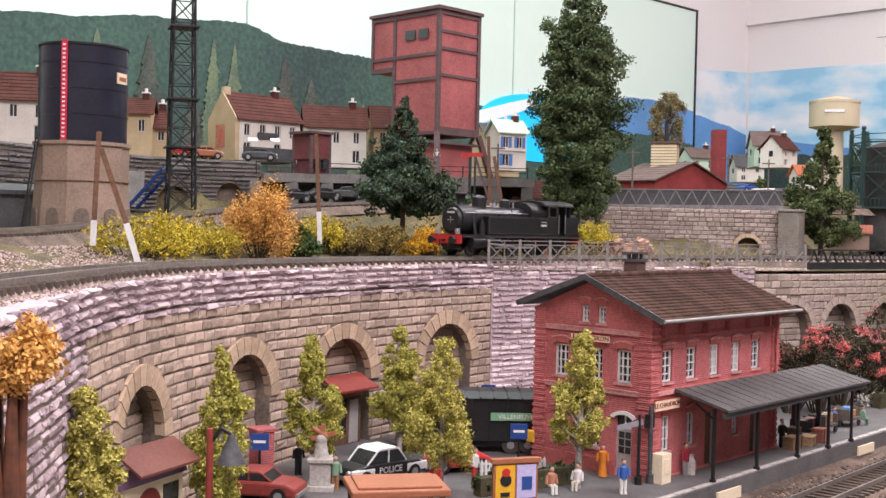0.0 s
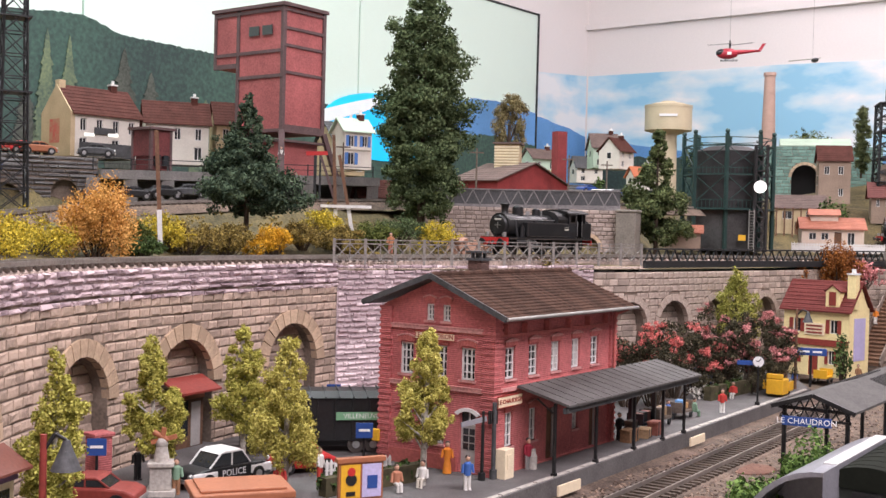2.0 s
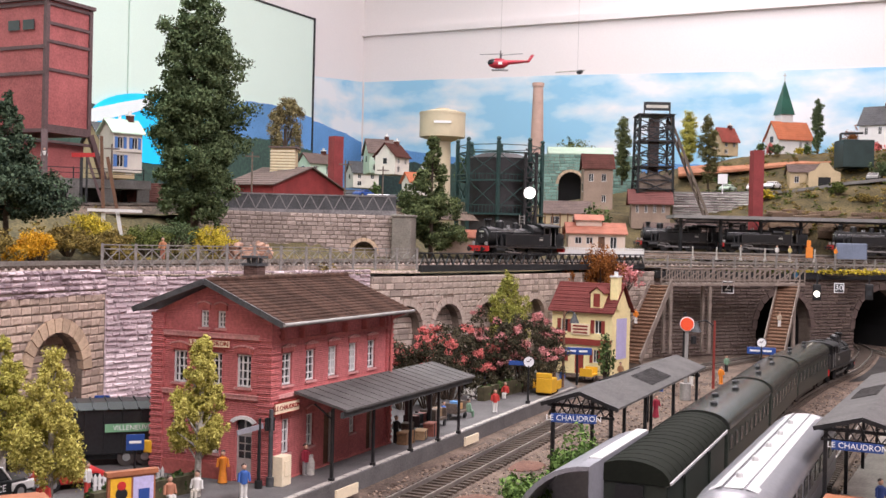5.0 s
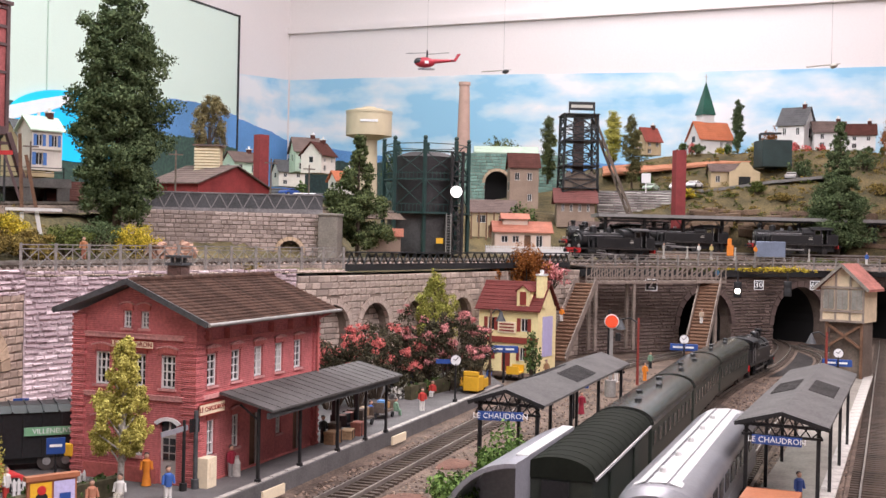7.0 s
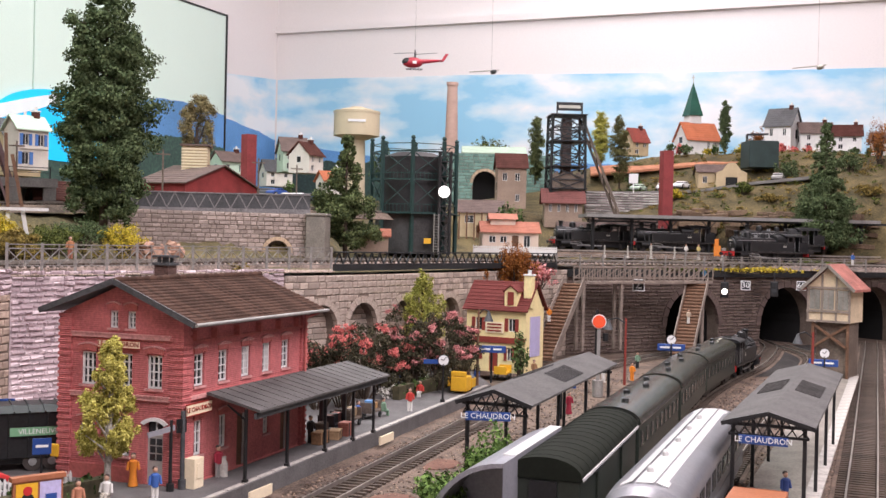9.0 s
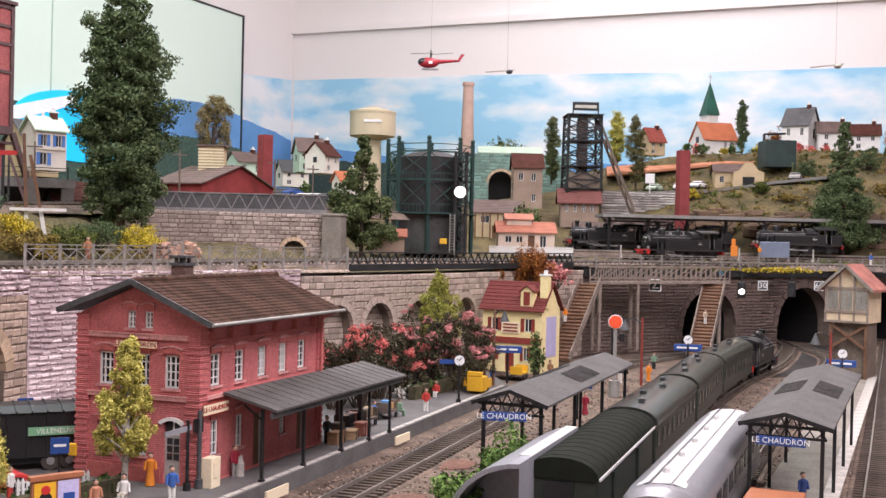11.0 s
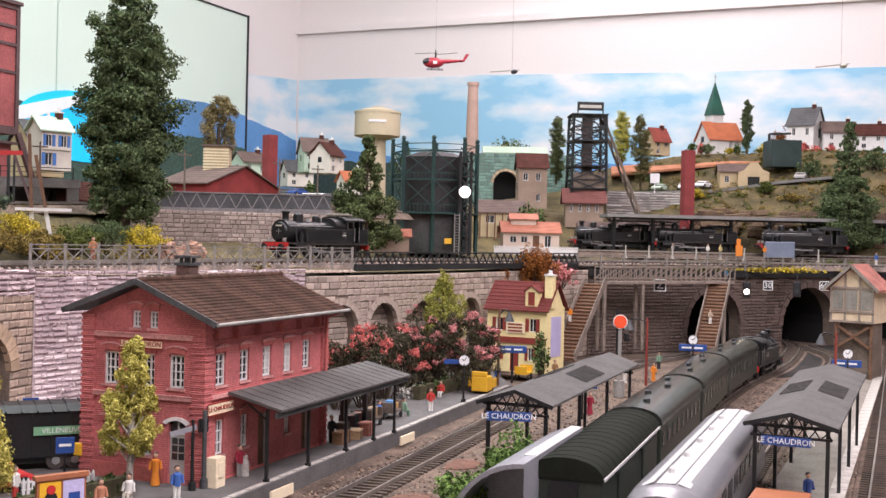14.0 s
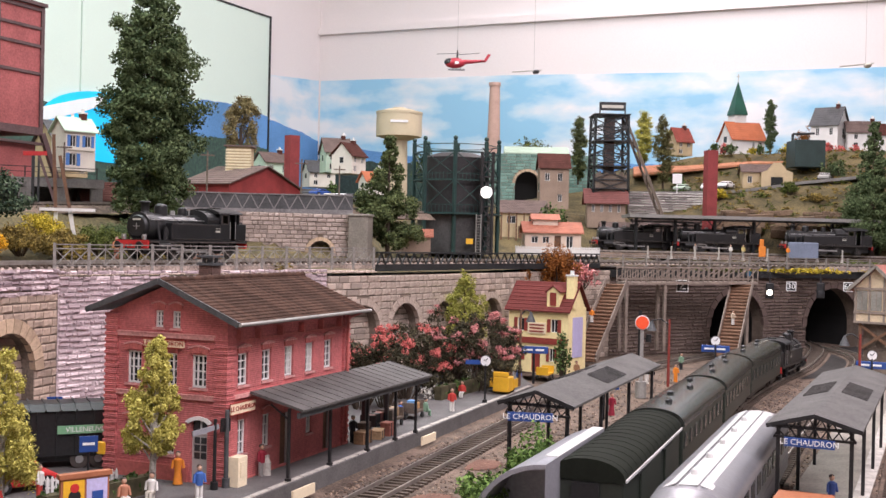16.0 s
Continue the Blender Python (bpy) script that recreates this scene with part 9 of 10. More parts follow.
# ---- right of the corner: gas works, tower, shaft head ----
M["tank_green"] = mat("green_tank_paint", (0.025, 0.045, 0.042), 0.5, var=0.3)
M["cypress"] = leafmat("cypress_foliage", (0.13, 0.15, 0.06), (0.05, 0.06, 0.03))
M["brown_cyp"] = leafmat("brown_cypress_foliage", (0.16, 0.15, 0.06), (0.07, 0.065, 0.03))
# plain white dial, brightened by added emission
M["dial_glow"] = mat("emissive_dial", (1.0, 0.98, 0.95), 0.4, var=0, bump=0, emit=1.2)
M["tank_cream"] = mat("cream_tank_paint", (0.60, 0.51, 0.35), 0.6, var=0.12, coarse=0.2)
x, y = at(18.95, 235)
wt2 = thing("round_water_tower", "cream round water tower on a thick stem", "water tower", x, y, 20)
part("stem", B().cyl(0, 0, 0, 14.5, 2.0, 1.8, 20), M["tank_cream"], wt2)
part("bowl", B().cyl(0, 0, 13.4, 14.2, 2.0, 4.6, 32).cyl(0, 0, 14.2, 18.8, 4.75, 4.75, 32).cyl(0, 0, 18.8, 19.3, 4.85, 4.85, 32), M["tank_cream"], wt2)
part("cap", B().cyl(0, 0, 19.3, 19.8, 4.4, 3.0, 24).cyl(0, 0, 19.8, 20.2, 1.6, 1.4, 16), M["tank_cream"], wt2)
part("lettering_bar", B().box(-0.33 * 4.78 * 0.98, -0.945 * 4.78 * 1.0, 17.0, 3.6, 0.1, 0.5, -18.95), M["sign_white"], wt2)
x, y = at(23.75, 238)
solo("tall_chimney", B().cyl(0, 0, 0, 26.0, 1.75, 1.05, 20).cyl(0, 0, 25.6, 26.3, 1.25, 1.25, 20), mat("pale_pink_brick", (0.50, 0.34, 0.28), 0.8, var=0.15, stripe=(3, 0.5, "Z")), "tall tapering pink brick factory chimney", "chimney", x, y, 20)

gx, gy = at(21.9, 150)
gh = thing("gas_holder", "dark telescopic gas holder in a green steel frame", "gas holder", gx, gy, 11.2, 10)
M["gas_dark"] = mat("sooty_gas_tank", (0.028, 0.026, 0.027), 0.5, var=0.5, coarse=0.3)
M["gas_lower"] = mat("grey_gas_tank", (0.05, 0.048, 0.047), 0.6, var=0.5, coarse=0.5)
part("tank", B().cyl(0, 0, 0, 5.2, 5.0, 5.0, 36), M["gas_lower"], gh)
part("bell", B().cyl(0, 0, 5.2, 12.6, 4.4, 4.4, 36).cyl(0, 0, 12.6, 13.3, 4.4, 2.5, 36), M["gas_dark"], gh)
for k in range(8):
    a = math.tau * k / 8 + 0.2
    p = Vector((5.6 * math.cos(a), 5.6 * math.sin(a), 0))
    part("column", B().bar(p, p + Vector((0, 0, 14.6)), 0.4), M["steel_green"], gh)
    part("finial", B().ball(p.x, p.y, 14.9, 0.3), M["steel_green"], gh)
    q = Vector((5.6 * math.cos(a + math.tau / 8), 5.6 * math.sin(a + math.tau / 8), 0))
    for zz in (5.3, 6.4, 9.6, 10.4, 13.2, 14.2):
        part("ring_beam", B().bar(p + Vector((0, 0, zz)), q + Vector((0, 0, zz)), 0.2 if zz in (5.3, 9.6, 13.2) else 0.1), M["steel_green"], gh)
    for z0_, z1_ in ((6.0, 9.6), (10.2, 13.2)):
        part("diagonal", B().bar(p + Vector((0, 0, z0_)), q + Vector((0, 0, z1_)), 0.1), M["steel_green"], gh)
        part("diagonal", B().bar(q + Vector((0, 0, z0_)), p + Vector((0, 0, z1_)), 0.1), M["steel_green"], gh)
    for j in range(8):
        m_ = p.lerp(q, j / 8)
        for zz in (5.3, 9.6):
            part("baluster", B().bar(m_ + Vector((0, 0, zz)), m_ + Vector((0, 0, zz + 1.0)), 0.06), M["steel_green"], gh)
    part("walkway", B().add([p * 0.88 + Vector((0, 0, 5.25)), q * 0.88 + Vector((0, 0, 5.25)), q * 1.12 + Vector((0, 0, 5.25)), p * 1.12 + Vector((0, 0, 5.25)), p * 0.88 + Vector((0, 0, 5.15)), q * 0.88 + Vector((0, 0, 5.15)), q * 1.12 + Vector((0, 0, 5.15)), p * 1.12 + Vector((0, 0, 5.15))], [(0, 1, 2, 3), (4, 5, 6, 7), (0, 1, 5, 4), (1, 2, 6, 5), (2, 3, 7, 6), (3, 0, 4, 7)]), M["steel_green"], gh)
sa = Vector((-math.sin(radians(21.9 + 10)), -math.cos(radians(21.9 + 10)), 0))
sr = Vector((-sa.y, sa.x, 0))
st_ = sa * 5.0 + sr * 4.0
for i in range(4):
    q = st_ + sr * (0.7 if i % 2 else -0.7) + sa * (0.6 if i > 1 else -0.5)
    part("mast_post", B().bar(q, q + Vector((0, 0, 13.2)), 0.28), M["gas_dark"], gh)
for i in range(7):
    q = st_ + sa * 0.6 + Vector((0, 0, 0.6 + i * 1.9))
    part("mast_brace", B().bar(q - sr * 0.7, q + sr * 0.7 + Vector((0, 0, 1.7)), 0.14), M["gas_dark"], gh)
    part("mast_brace", B().bar(q + sr * 0.7, q - sr * 0.7 + Vector((0, 0, 1.7)), 0.14), M["gas_dark"], gh)
    part("mast_floor", B().box(st_.x, st_.y, 0.5 + i * 1.9, 1.7, 1.4, 0.12, -31.9), M["gas_dark"], gh)
dc = sa * 5.95 + sr * 3.9
part("dial", B().rod((dc.x, dc.y, 8.0), (dc.x + sa.x * 0.2, dc.y + sa.y * 0.2, 8.0), 0.75, 20), M["dial_glow"], gh, "round white dial")
for k in (-0.3, 0.3):
    e = sa * 5.9 + sr * (3.0 + k)
    part("ladder_stile", B().bar(e, e + Vector((0, 0, 5.2)), 0.1), M["gutter"], gh)
for i in range(14):
    e = sa * 5.9 + sr * 3.0 + Vector((0, 0, 0.3 + i * 0.36))
    part("rung", B().bar(e - sr * 0.3, e + sr * 0.3, 0.07), M["gutter"], gh)
e = sa * 5.6 + sr * 1.9
part("notice", B().box(e.x, e.y, 1.7, 0.9, 0.1, 0.7, -31.9), M["cart_yellow"], gh, "small yellow notice")

# huts and houses round the gas works
M["halt_cream"] = mat("pinkish_cream_render", (0.68, 0.55, 0.45), 0.7, var=0.12)
M["halt_tile"] = mat("faded_salmon_tile", (0.40, 0.15, 0.095), 0.7, var=0.25, stripe=(4, 0.8, "Z"))
simple_house("brick_hut", "small pink-grey hut with a red roof", *at(18.9, 141), 11.2, -20, 4.4, 3.6, 2.2, 3.0, M["plaster"], M["halt_tile"])
rs = simple_house("halt_building", "small white halt with an orange roof", *at(25.45, 152.5), 11.7, -20, 7.6, 4.6, 2.7, 4.0, M["halt_cream"], M["halt_tile"], wins=((0.9, 1.8, 1.2, 2.1), (2.4, 3.3, 1.2, 2.1), (5.6, 6.5, 0.5, 2.2)), doors=((4.0, 4.9, 0.05, 2.2),))
rl = thing_part("roof_lantern", rs)
part("lantern_wall", B().bx(1.2, 4.6, 1.4, 3.2, 3.2, 4.5), M["halt_cream"], rl)
part("lantern_roof", B().prism([(1.0, 4.4), (3.6, 4.4), (2.3, 5.2)], 0.9, 4.9, "x"), M["halt_tile"], rl)
pk = thing("white_fence", "low white fence before the halt", "fence")
a_, b_ = Vector(polar(25.0, 149.5, 11.3)), Vector(polar(29.2, 151.5, 11.3))
for zz in (0.35, 1.0):
    part("rail", B().bar(a_ + Vector((0, 0, zz)), b_ + Vector((0, 0, zz)), 0.08, 0.14), M["white"], pk)
for i in range(34):
    p = a_.lerp(b_, i / 33)
    part("picket", B().bar((0, 0, 0), (0, 0, 1.2), 0.16, 0.06), M["white"], pk, m=Matrix.Translation(p * CM))
part("skirt", B().bar(a_ + Vector((0, 0, 0.45)), b_ + Vector((0, 0, 0.45)), 0.04, 0.8), M["white"], pk)
simple_house("timber_shed", "brown timber framed shed", *at(24.2, 178), 12.5, -25, 7.0, 5.0, 5.2, 7.0, M["beige"], M["shed_roof"], wins=((1.0, 2.4, 3.4, 4.6), (4.4, 5.8, 3.4, 4.6)), doors=((2.8, 4.3, 0.05, 3.0),), category="shed")
for i in range(6):
    solo("timber", B().bx(-0.12, 0.12, -0.08, 0.0, 0, 5.0), M["brownwood"], "dark timber stud of the shed", "timber", *at(24.25 + i * 0.38, 177.0), 12.6, -25, group="timber studs")
tq = simple_house("tall_house", "tall narrow brick house with a brown roof", *at(26.15, 188), 18.6, -20, 4.8, 4.2, 7.0, 9.2, M["plaster"], M["brown_tile"], wins=((0.8, 1.6, 4.6, 5.9), (2.9, 3.7, 4.6, 5.9), (3.0, 3.7, 1.2, 2.4)), gable_wins=((2.1, 3.0, 4.4, 0.8),))
# green-tinted tunnel wall and pavilion
ft = Face(smooth_path([p[:2] for p in [polar(23.3, 214, 0), polar(25.5, 214, 0), polar(29, 216, 0)]], 0.8))
wtq = thing("wall_tunnel_far", "grey-green brick wall with a dark tunnel mouth", "wall", kind="structure")
aft = [(ft.near(*at(25.45, 214)), 2.3, 24.0)]
M["green_brick"] = mat("grey_green_brick", (0.16, 0.27, 0.23), 0.8, var=0.3, island=0.3)
part("joints", backing(ft, aft, 0, ft.length, 17, 29.6, 1.5, False), M["mortar"], wtq)
lay(ft, wtq, "block", M["green_brick"], 0, ft.length, 18, 29.6, 0.6, 1.3, 0.08, aft, 0.5, 31, 0.2)
ring_stones(ft, wtq, aft[0], 0.5, 9, 0.14)
solo("tunnel_dark", B().bx(-4, 4, 0, 1, 0, 9), M["dark"], "dark inside of the far tunnel", "tunnel", *at(25.45, 218), 19, -25)
pv = simple_house("green_pavilion", "long low pavilion with a green-white roof", *at(24.4, 222), 28.5, -22, 12, 4, 2.0, 3.2, M["palegreen"], M["palegreen"])
for az_b, r_b, z_b, w_b, h_b, leaf, sd in ((25.6, 232, 30.0, 7.0, 5.0, "olive", 301), (20.2, 215, 24.0, 4.5, 7.0, "darkgreen", 302), (26.9, 170, 13.5, 4.4, 6.0, "hedge", 303), (33.0, 212, 24, 3, 2.6, "hedge", 304)):
    bush({"olive": "round olive tree behind the pavilion", "darkgreen": "dark green bush behind the gas works", "hedge": "fresh green bush beside the houses"}[leaf], *at(az_b, r_b), z_b, w_b, h_b, leaf, sd, per=900, size=0.24)

# shaft head
M["engine_tile"] = mat("red_brown_slate", (0.15, 0.052, 0.045), 0.75, var=0.3, stripe=(4, 0.8, "Z"))
hx, hy = at(29.55, 192)
hf = lattice_mast("dark steel shaft head frame with winding wheels", hx, hy, 21.5, 13.0, 5.8, 5.4, M["iron"], name="shaft_head", plats=(0.05, 0.34, 0.66, 1.0), rz=-20, bays=6, thick=2.0)
for i in range(14):
    q = -2.7 + 5.4 * i / 13
    part("cladding_board", B().bx(q - 0.19, q + 0.19, -2.75, -2.65, -0.4, 3.0 + 0.25 * (i % 3)), M["wood"], hf)
for zz in (4.5, 8.7):
    part("guard_rail", B().bx(-3.1, 3.1, -3.1, -3.02, zz + 0.75, zz + 0.85).bx(-3.1, 3.1, -3.1, -3.02, zz + 0.35, zz + 0.43), M["iron"], hf)
part("board", B().bx(-2.2, 2.2, -2.8, -2.6, 13.6, 15.0), M["black"], hf)
part("lettering_bar", B().bx(-1.8, 1.8, -2.85, -2.8, 14.0, 14.5), M["plate"], hf)
for q in (-2.1, 2.1):
    part("board_post", B().bx(q - 0.1, q + 0.1, -2.75, -2.6, 13.0, 13.6), M["iron"], hf)
part("tower_core", B().bx(-0.8, 0.8, -0.8, 0.8, 0, 12.6), M["shed_roof"], hf)
for zz in (6.4, 10.4):
    wh_ = thing_part("winding_wheel", hf)
    for k in range(20):
        a0, a1 = math.tau * k / 20, math.tau * (k + 1) / 20
        part("rim", B().bar((1.5 * math.cos(a0), -2.9, zz + 1.5 * math.sin(a0)), (1.5 * math.cos(a1), -2.9, zz + 1.5 * math.sin(a1)), 0.18), M["iron"], wh_)
    for k in range(6):
        a0 = math.pi * k / 6
        part("spoke", B().bar((-1.5 * math.cos(a0), -2.9, zz - 1.5 * math.sin(a0)), (1.5 * math.cos(a0), -2.9, zz + 1.5 * math.sin(a0)), 0.08), M["iron"], wh_)
for q in (-1.6, 1.6):
    part("raking_leg", B().bar((2.4, q, 12.6), (9.0, q - 2.0, -4.5), 0.4), M["wood"], hf)
for k in range(6):
    p0 = Vector((2.4, -1.6, 12.6)).lerp(Vector((9.0, -3.6, -4.5)), k / 6)
    p1 = Vector((2.4, 1.6, 12.6)).lerp(Vector((9.0, -0.4, -4.5)), (k + 1) / 6)
    part("leg_brace", B().bar(p0, p1, 0.16), M["wood"], hf)
    part("leg_brace", B().bar((p0.x, p1.y, p0.z), (p1.x, p0.y, p1.z), 0.16), M["wood"], hf)
simple_house("engine_house", "brown brick engine house with a red hipped roof", *at(28.55, 187), 15.6, -25, 6.2, 5.0, 4.4, 6.4, M["plaster"], M["engine_tile"], wins=tuple((0.7 + i * 1.4, 1.2 + i * 1.4, 2.6, 3.8) for i in range(4)), over=0.6)
simple_house("lean_shed", "low grey lean-to shed", *at(29.3, 181), 12.4, -25, 7.5, 4.0, 3.0, 4.0, M["wood"], M["shed_roof"], category="shed")
# columns of cypress and poplar
def column_tree(label, az_t, r_t, z_t, h, w, leaf, seed):
    th = thing("tree", label, "tree", *at(az_t, r_t), z_t, group="trees")
    part("trunk", B().cyl(0, 0, -0.5, h * 0.5, 0.2, 0.1, 7), M["bark"], th)
    rnd2 = random.Random(seed)
    cl = []
    for i in range(14):
        q = (i + 0.5) / 14
        ww = w / 2 * 1.35 * (math.sin(math.pi * (0.12 + 0.8 * q)) ** 0.6)
        cl.append((rnd2.uniform(-0.15, 0.15) * w, rnd2.uniform(-0.15, 0.15) * w, h * (0.06 + 0.9 * q), ww * 0.8, ww * 0.8, h * 0.075))
    leaves("crown", cl, 15000, 0.12, M[leaf], th, seed, 0.4)


column_tree("dark green cypress behind the shaft head", 28.05, 205, 24, 12.0, 2.9, "cypress", 311)
column_tree("brown-green cypress beside the road", 32.25, 207, 23.6, 12.8, 3.3, "brown_cyp", 312)
column_tree("yellow-green poplar beside the road", 31.3, 214, 28.0, 9.8, 3.2, "lime", 313)
column_tree("dark poplar beside the church", 37.35, 232, 32.0, 10.2, 2.2, "darkgreen", 314)
solo("square_chimney", B().prism([(-0.85, -0.85), (0.85, -0.85), (0.85, 0.85), (-0.85, 0.85)], -4, 11.6), M["chimney_red"], "square dark red brick chimney", "chimney", *at(34.55, 187), 16.8, -10)
# road wall, works, road
frw = Face(smooth_path([p[:2] for p in [polar(30.6, 199, 0), polar(33, 200.5, 0), polar(35.4, 201, 0)]], 0.8))
wrw = thing("wall_road", "pale rough stone wall below the road", "wall", kind="structure")
part("joints", backing(frw, (), 0, frw.length, 15, 22.0, 1.0), M["fieldstone_joint"], wrw)
M["pale_stone"] = mat("pale_grey_stone", (0.42, 0.41, 0.38), 0.85, var=0.3, island=0.5)
lay(frw, wrw, "stone", M["pale_stone"], 0, frw.length, 16, 22.2, 0.45, 1.5, 0.2, seed=41, vary=0.4, uneven=0.2)
solo("road", B().sweep([polar(30.4, 205.5, 22.35), polar(33, 206, 22.45), polar(36, 206, 22.9), polar(39, 206, 24.5), polar(41.5, 205.5, 25.4)], [(-4, -0.5), (4, -0.5), (4, 0), (-4, 0)]), M["road"], "grey road along the hillside", "road", kind="structure")
solo("orange_field", B().sweep([polar(30.8, 219, 28.3), polar(33.5, 219.5, 29.3), polar(36.5, 220, 30.6), polar(38.2, 220.5, 30.9)], [(-3.6, -0.2), (3.4, -2.0), (3.4, -2.4), (-3.6, -2.6)]), M["terracotta"], "sloping strip of orange earth below the church", "field", kind="structure")
wk = simple_house("repair_works", "tan brick works with a stepped gable", *at(36.1, 207), 23.2, -30, 5.4, 6.0, 3.2, 4.6, M["beige"], M["shed_roof"], wins=((0.8, 1.6, 1.2, 2.4), (3.6, 4.4, 1.2, 2.4)), category="works")
wk2 = thing("works_gable", "tan brick gable front with a dark gateway", "works", *at(37.7, 203), 23.0, -35)
part("front", B().prism([(-2.6, 0), (2.6, 0), (2.6, 3.0), (1.6, 3.4), (0.6, 4.7), (-0.6, 4.7), (-1.6, 3.4), (-2.6, 3.0)], 0, 0.5, "y"), M["beige"], wk2)
part("gateway", B().bx(-1.0, 1.0, -0.06, -0.002, 0.05, 2.2), M["dark"], wk2)
part("nave", B().bx(-2.4, 2.4, 0.5, 6.5, 0, 2.9), M["beige"], wk2)
part("roof", B().prism([(-2.7, 2.9), (2.7, 2.9), (0, 4.3)], 0.5, 6.8, "y"), M["shed_roof"], wk2)
tk2 = thing("green_tank", "dark green square tank on the hillside", "tank", *at(39.0, 212), 27.4, -20)
part("tank", B().bx(-2.7, 2.7, -2.5, 2.5, 0, 4.8), M["tank_green"], tk2, bevel=0.1)
part("pipe", B().rod((-2.4, 0, 4.8), (-2.4, 0, 6.0), 0.25).rod((-2.4, 0, 6.0), (1.5, 0, 6.2), 0.2), M["iron"], tk2)

# church and village on the hill
chx, chy = at(35.55, 233)
chh = simple_house("church", "white village church with an orange roof", chx, chy, 31.6, -5, 7.4, 5.4, 3.2, 6.6, M["white"], M["orange_tile"], wins=((4.6, 5.2, 1.0, 2.6), (6.0, 6.6, 1.0, 2.6)), category="church", gable_wins=((2.7, 2.4, 3.6, 1.2),))
part("tower", B().bx(2.0, 4.6, 2.6, 5.2, 0, 8.2), M["white"], chh)
part("spire", B().add([(1.75, 2.35, 8.2), (4.85, 2.35, 8.2), (4.85, 5.45, 8.2), (1.75, 5.45, 8.2), (3.3, 3.9, 15.2)], [(0, 1, 4), (1, 2, 4), (2, 3, 4), (3, 0, 4), (3, 2, 1, 0)]), M["spire_green"], chh, "green copper spire")
part("cross", B().bar((3.3, 3.9, 15.0), (3.3, 3.9, 16.6), 0.12).bar((2.9, 3.9, 16.1), (3.7, 3.9, 16.1), 0.12), M["plate"], chh)
for i, (az_h, r_h, z_h, rz, L_, W_, H_, R_, wl, rf__, lab) in enumerate((
        (32.9, 230, 31.0, 0, 3.6, 4.0, 3.0, 5.6, "beige", "red_tile", "beige cottage with a red roof"),
        (39.2, 228, 31.8, -60, 5.2, 6.0, 5.0, 8.4, "white", "slate", "white gabled villa with a slate roof"),
        (40.9, 227, 31.8, -30, 6.0, 4.2, 3.6, 5.6, "white", "shed_roof", "white village house with a brown roof"),
        (42.4, 225, 31.6, -40, 5.0, 4.2, 3.0, 5.0, "white", "brown_tile", "white village house with a brown roof"),
        (44.1, 228, 30.6, -40, 7.0, 4.2, 3.0, 4.8, "offwhite", "shed_roof", "grey village barn with a brown roof"))):
    town("village_house", lab, az_h, r_h, z_h, rz, L_, W_, H_, R_, M[wl], M[rf__], 2, gable_wins=((W_ / 2, H_ * 0.5, H_ * 0.85, 0.8),))
rnd = random.Random(8)
for i in range(16):
    a_t = rnd.uniform(34.5, 45)
    bush("small garden bush in the village", *at(a_t, rnd.uniform(219, 226)), 30.8, rnd.uniform(1.2, 2.4), rnd.uniform(1.2, 2.6), ("hedge", "darkgreen", "redflower", "yellow")[i % 4], 400 + i, per=260, size=0.24)
for az_b, r_b, z_b, w_b, h_b, leaf, sd in ((44.5, 214, 29.0, 5.2, 9.0, "rust", 421), (38.9, 236, 32, 4.0, 6.0, "rust", 422), (43.2, 210, 26.5, 4.2, 5.0, "darkgreen", 423), (40.3, 207, 25.5, 3.5, 4.0, "darkgreen", 424), (38.3, 199, 22.5, 3.2, 2.4, "olive", 425), (36.6, 200, 21.5, 6.0, 1.6, "olive", 426), (44.0, 200, 22, 5, 3, "brownbush", 427), (39.6, 197, 21.0, 5, 2, "brownbush", 428), (41.5, 176, 10.6, 7, 1.6, "olive", 429), (35.0, 200.5, 21.5, 3, 2.2, "yellow", 430)):
    bush({"rust": "tall rust brown autumn tree in the village", "darkgreen": "dark green bush on the hillside", "olive": "olive green bush on the hillside", "brownbush": "brown dry bush on the hillside", "yellow": "yellow bush on the hillside"}[leaf], *at(az_b, r_b), z_b - 0.5, w_b, h_b, leaf, sd, per=2400, size=0.15, name="tree" if leaf == "rust" else "bush")
# tufts of dry grass and low scrub over the hillside
def tufts(name, label, n, az0, az1, r0, r1, leaf, seed):
    rnd = random.Random(seed)
    cl = []
    for i in range(n):
        a_t, r_t = rnd.uniform(az0, az1), rnd.uniform(r0, r1)
        if r_t < edge_range(a_t) + 10:
            continue
        x, y = at(a_t, r_t)
        w = rnd.uniform(0.5, 1.3)
        cl.append((x, y, terrain(x, y) - 0.3 + w * 0.2, w, w, w * rnd.uniform(0.35, 0.6)))
    tagged(leaves(name, cl, n * 55, 0.13, M[leaf], None, seed), label, "grass", kind="stuff")


tufts("dry_grass_tufts", "dry brown grass tufts on the hillside", 330, 33.5, 46, 188, 222, "brownbush", 501)
tufts("green_grass_tufts", "olive grass tufts on the hillside", 260, 32.5, 46, 188, 224, "olive", 502)
tufts("bank_grass_tufts", "olive and brown grass tufts on the railway bank", 150, -14, 14, 80, 112, "brownbush", 503)
bush("clipped green hedge along the hill road", *at(33.4, 203), 21.6, 11.0, 1.5, "hedge", 504, per=2600, size=0.13, dep=1.2, rz=-33)

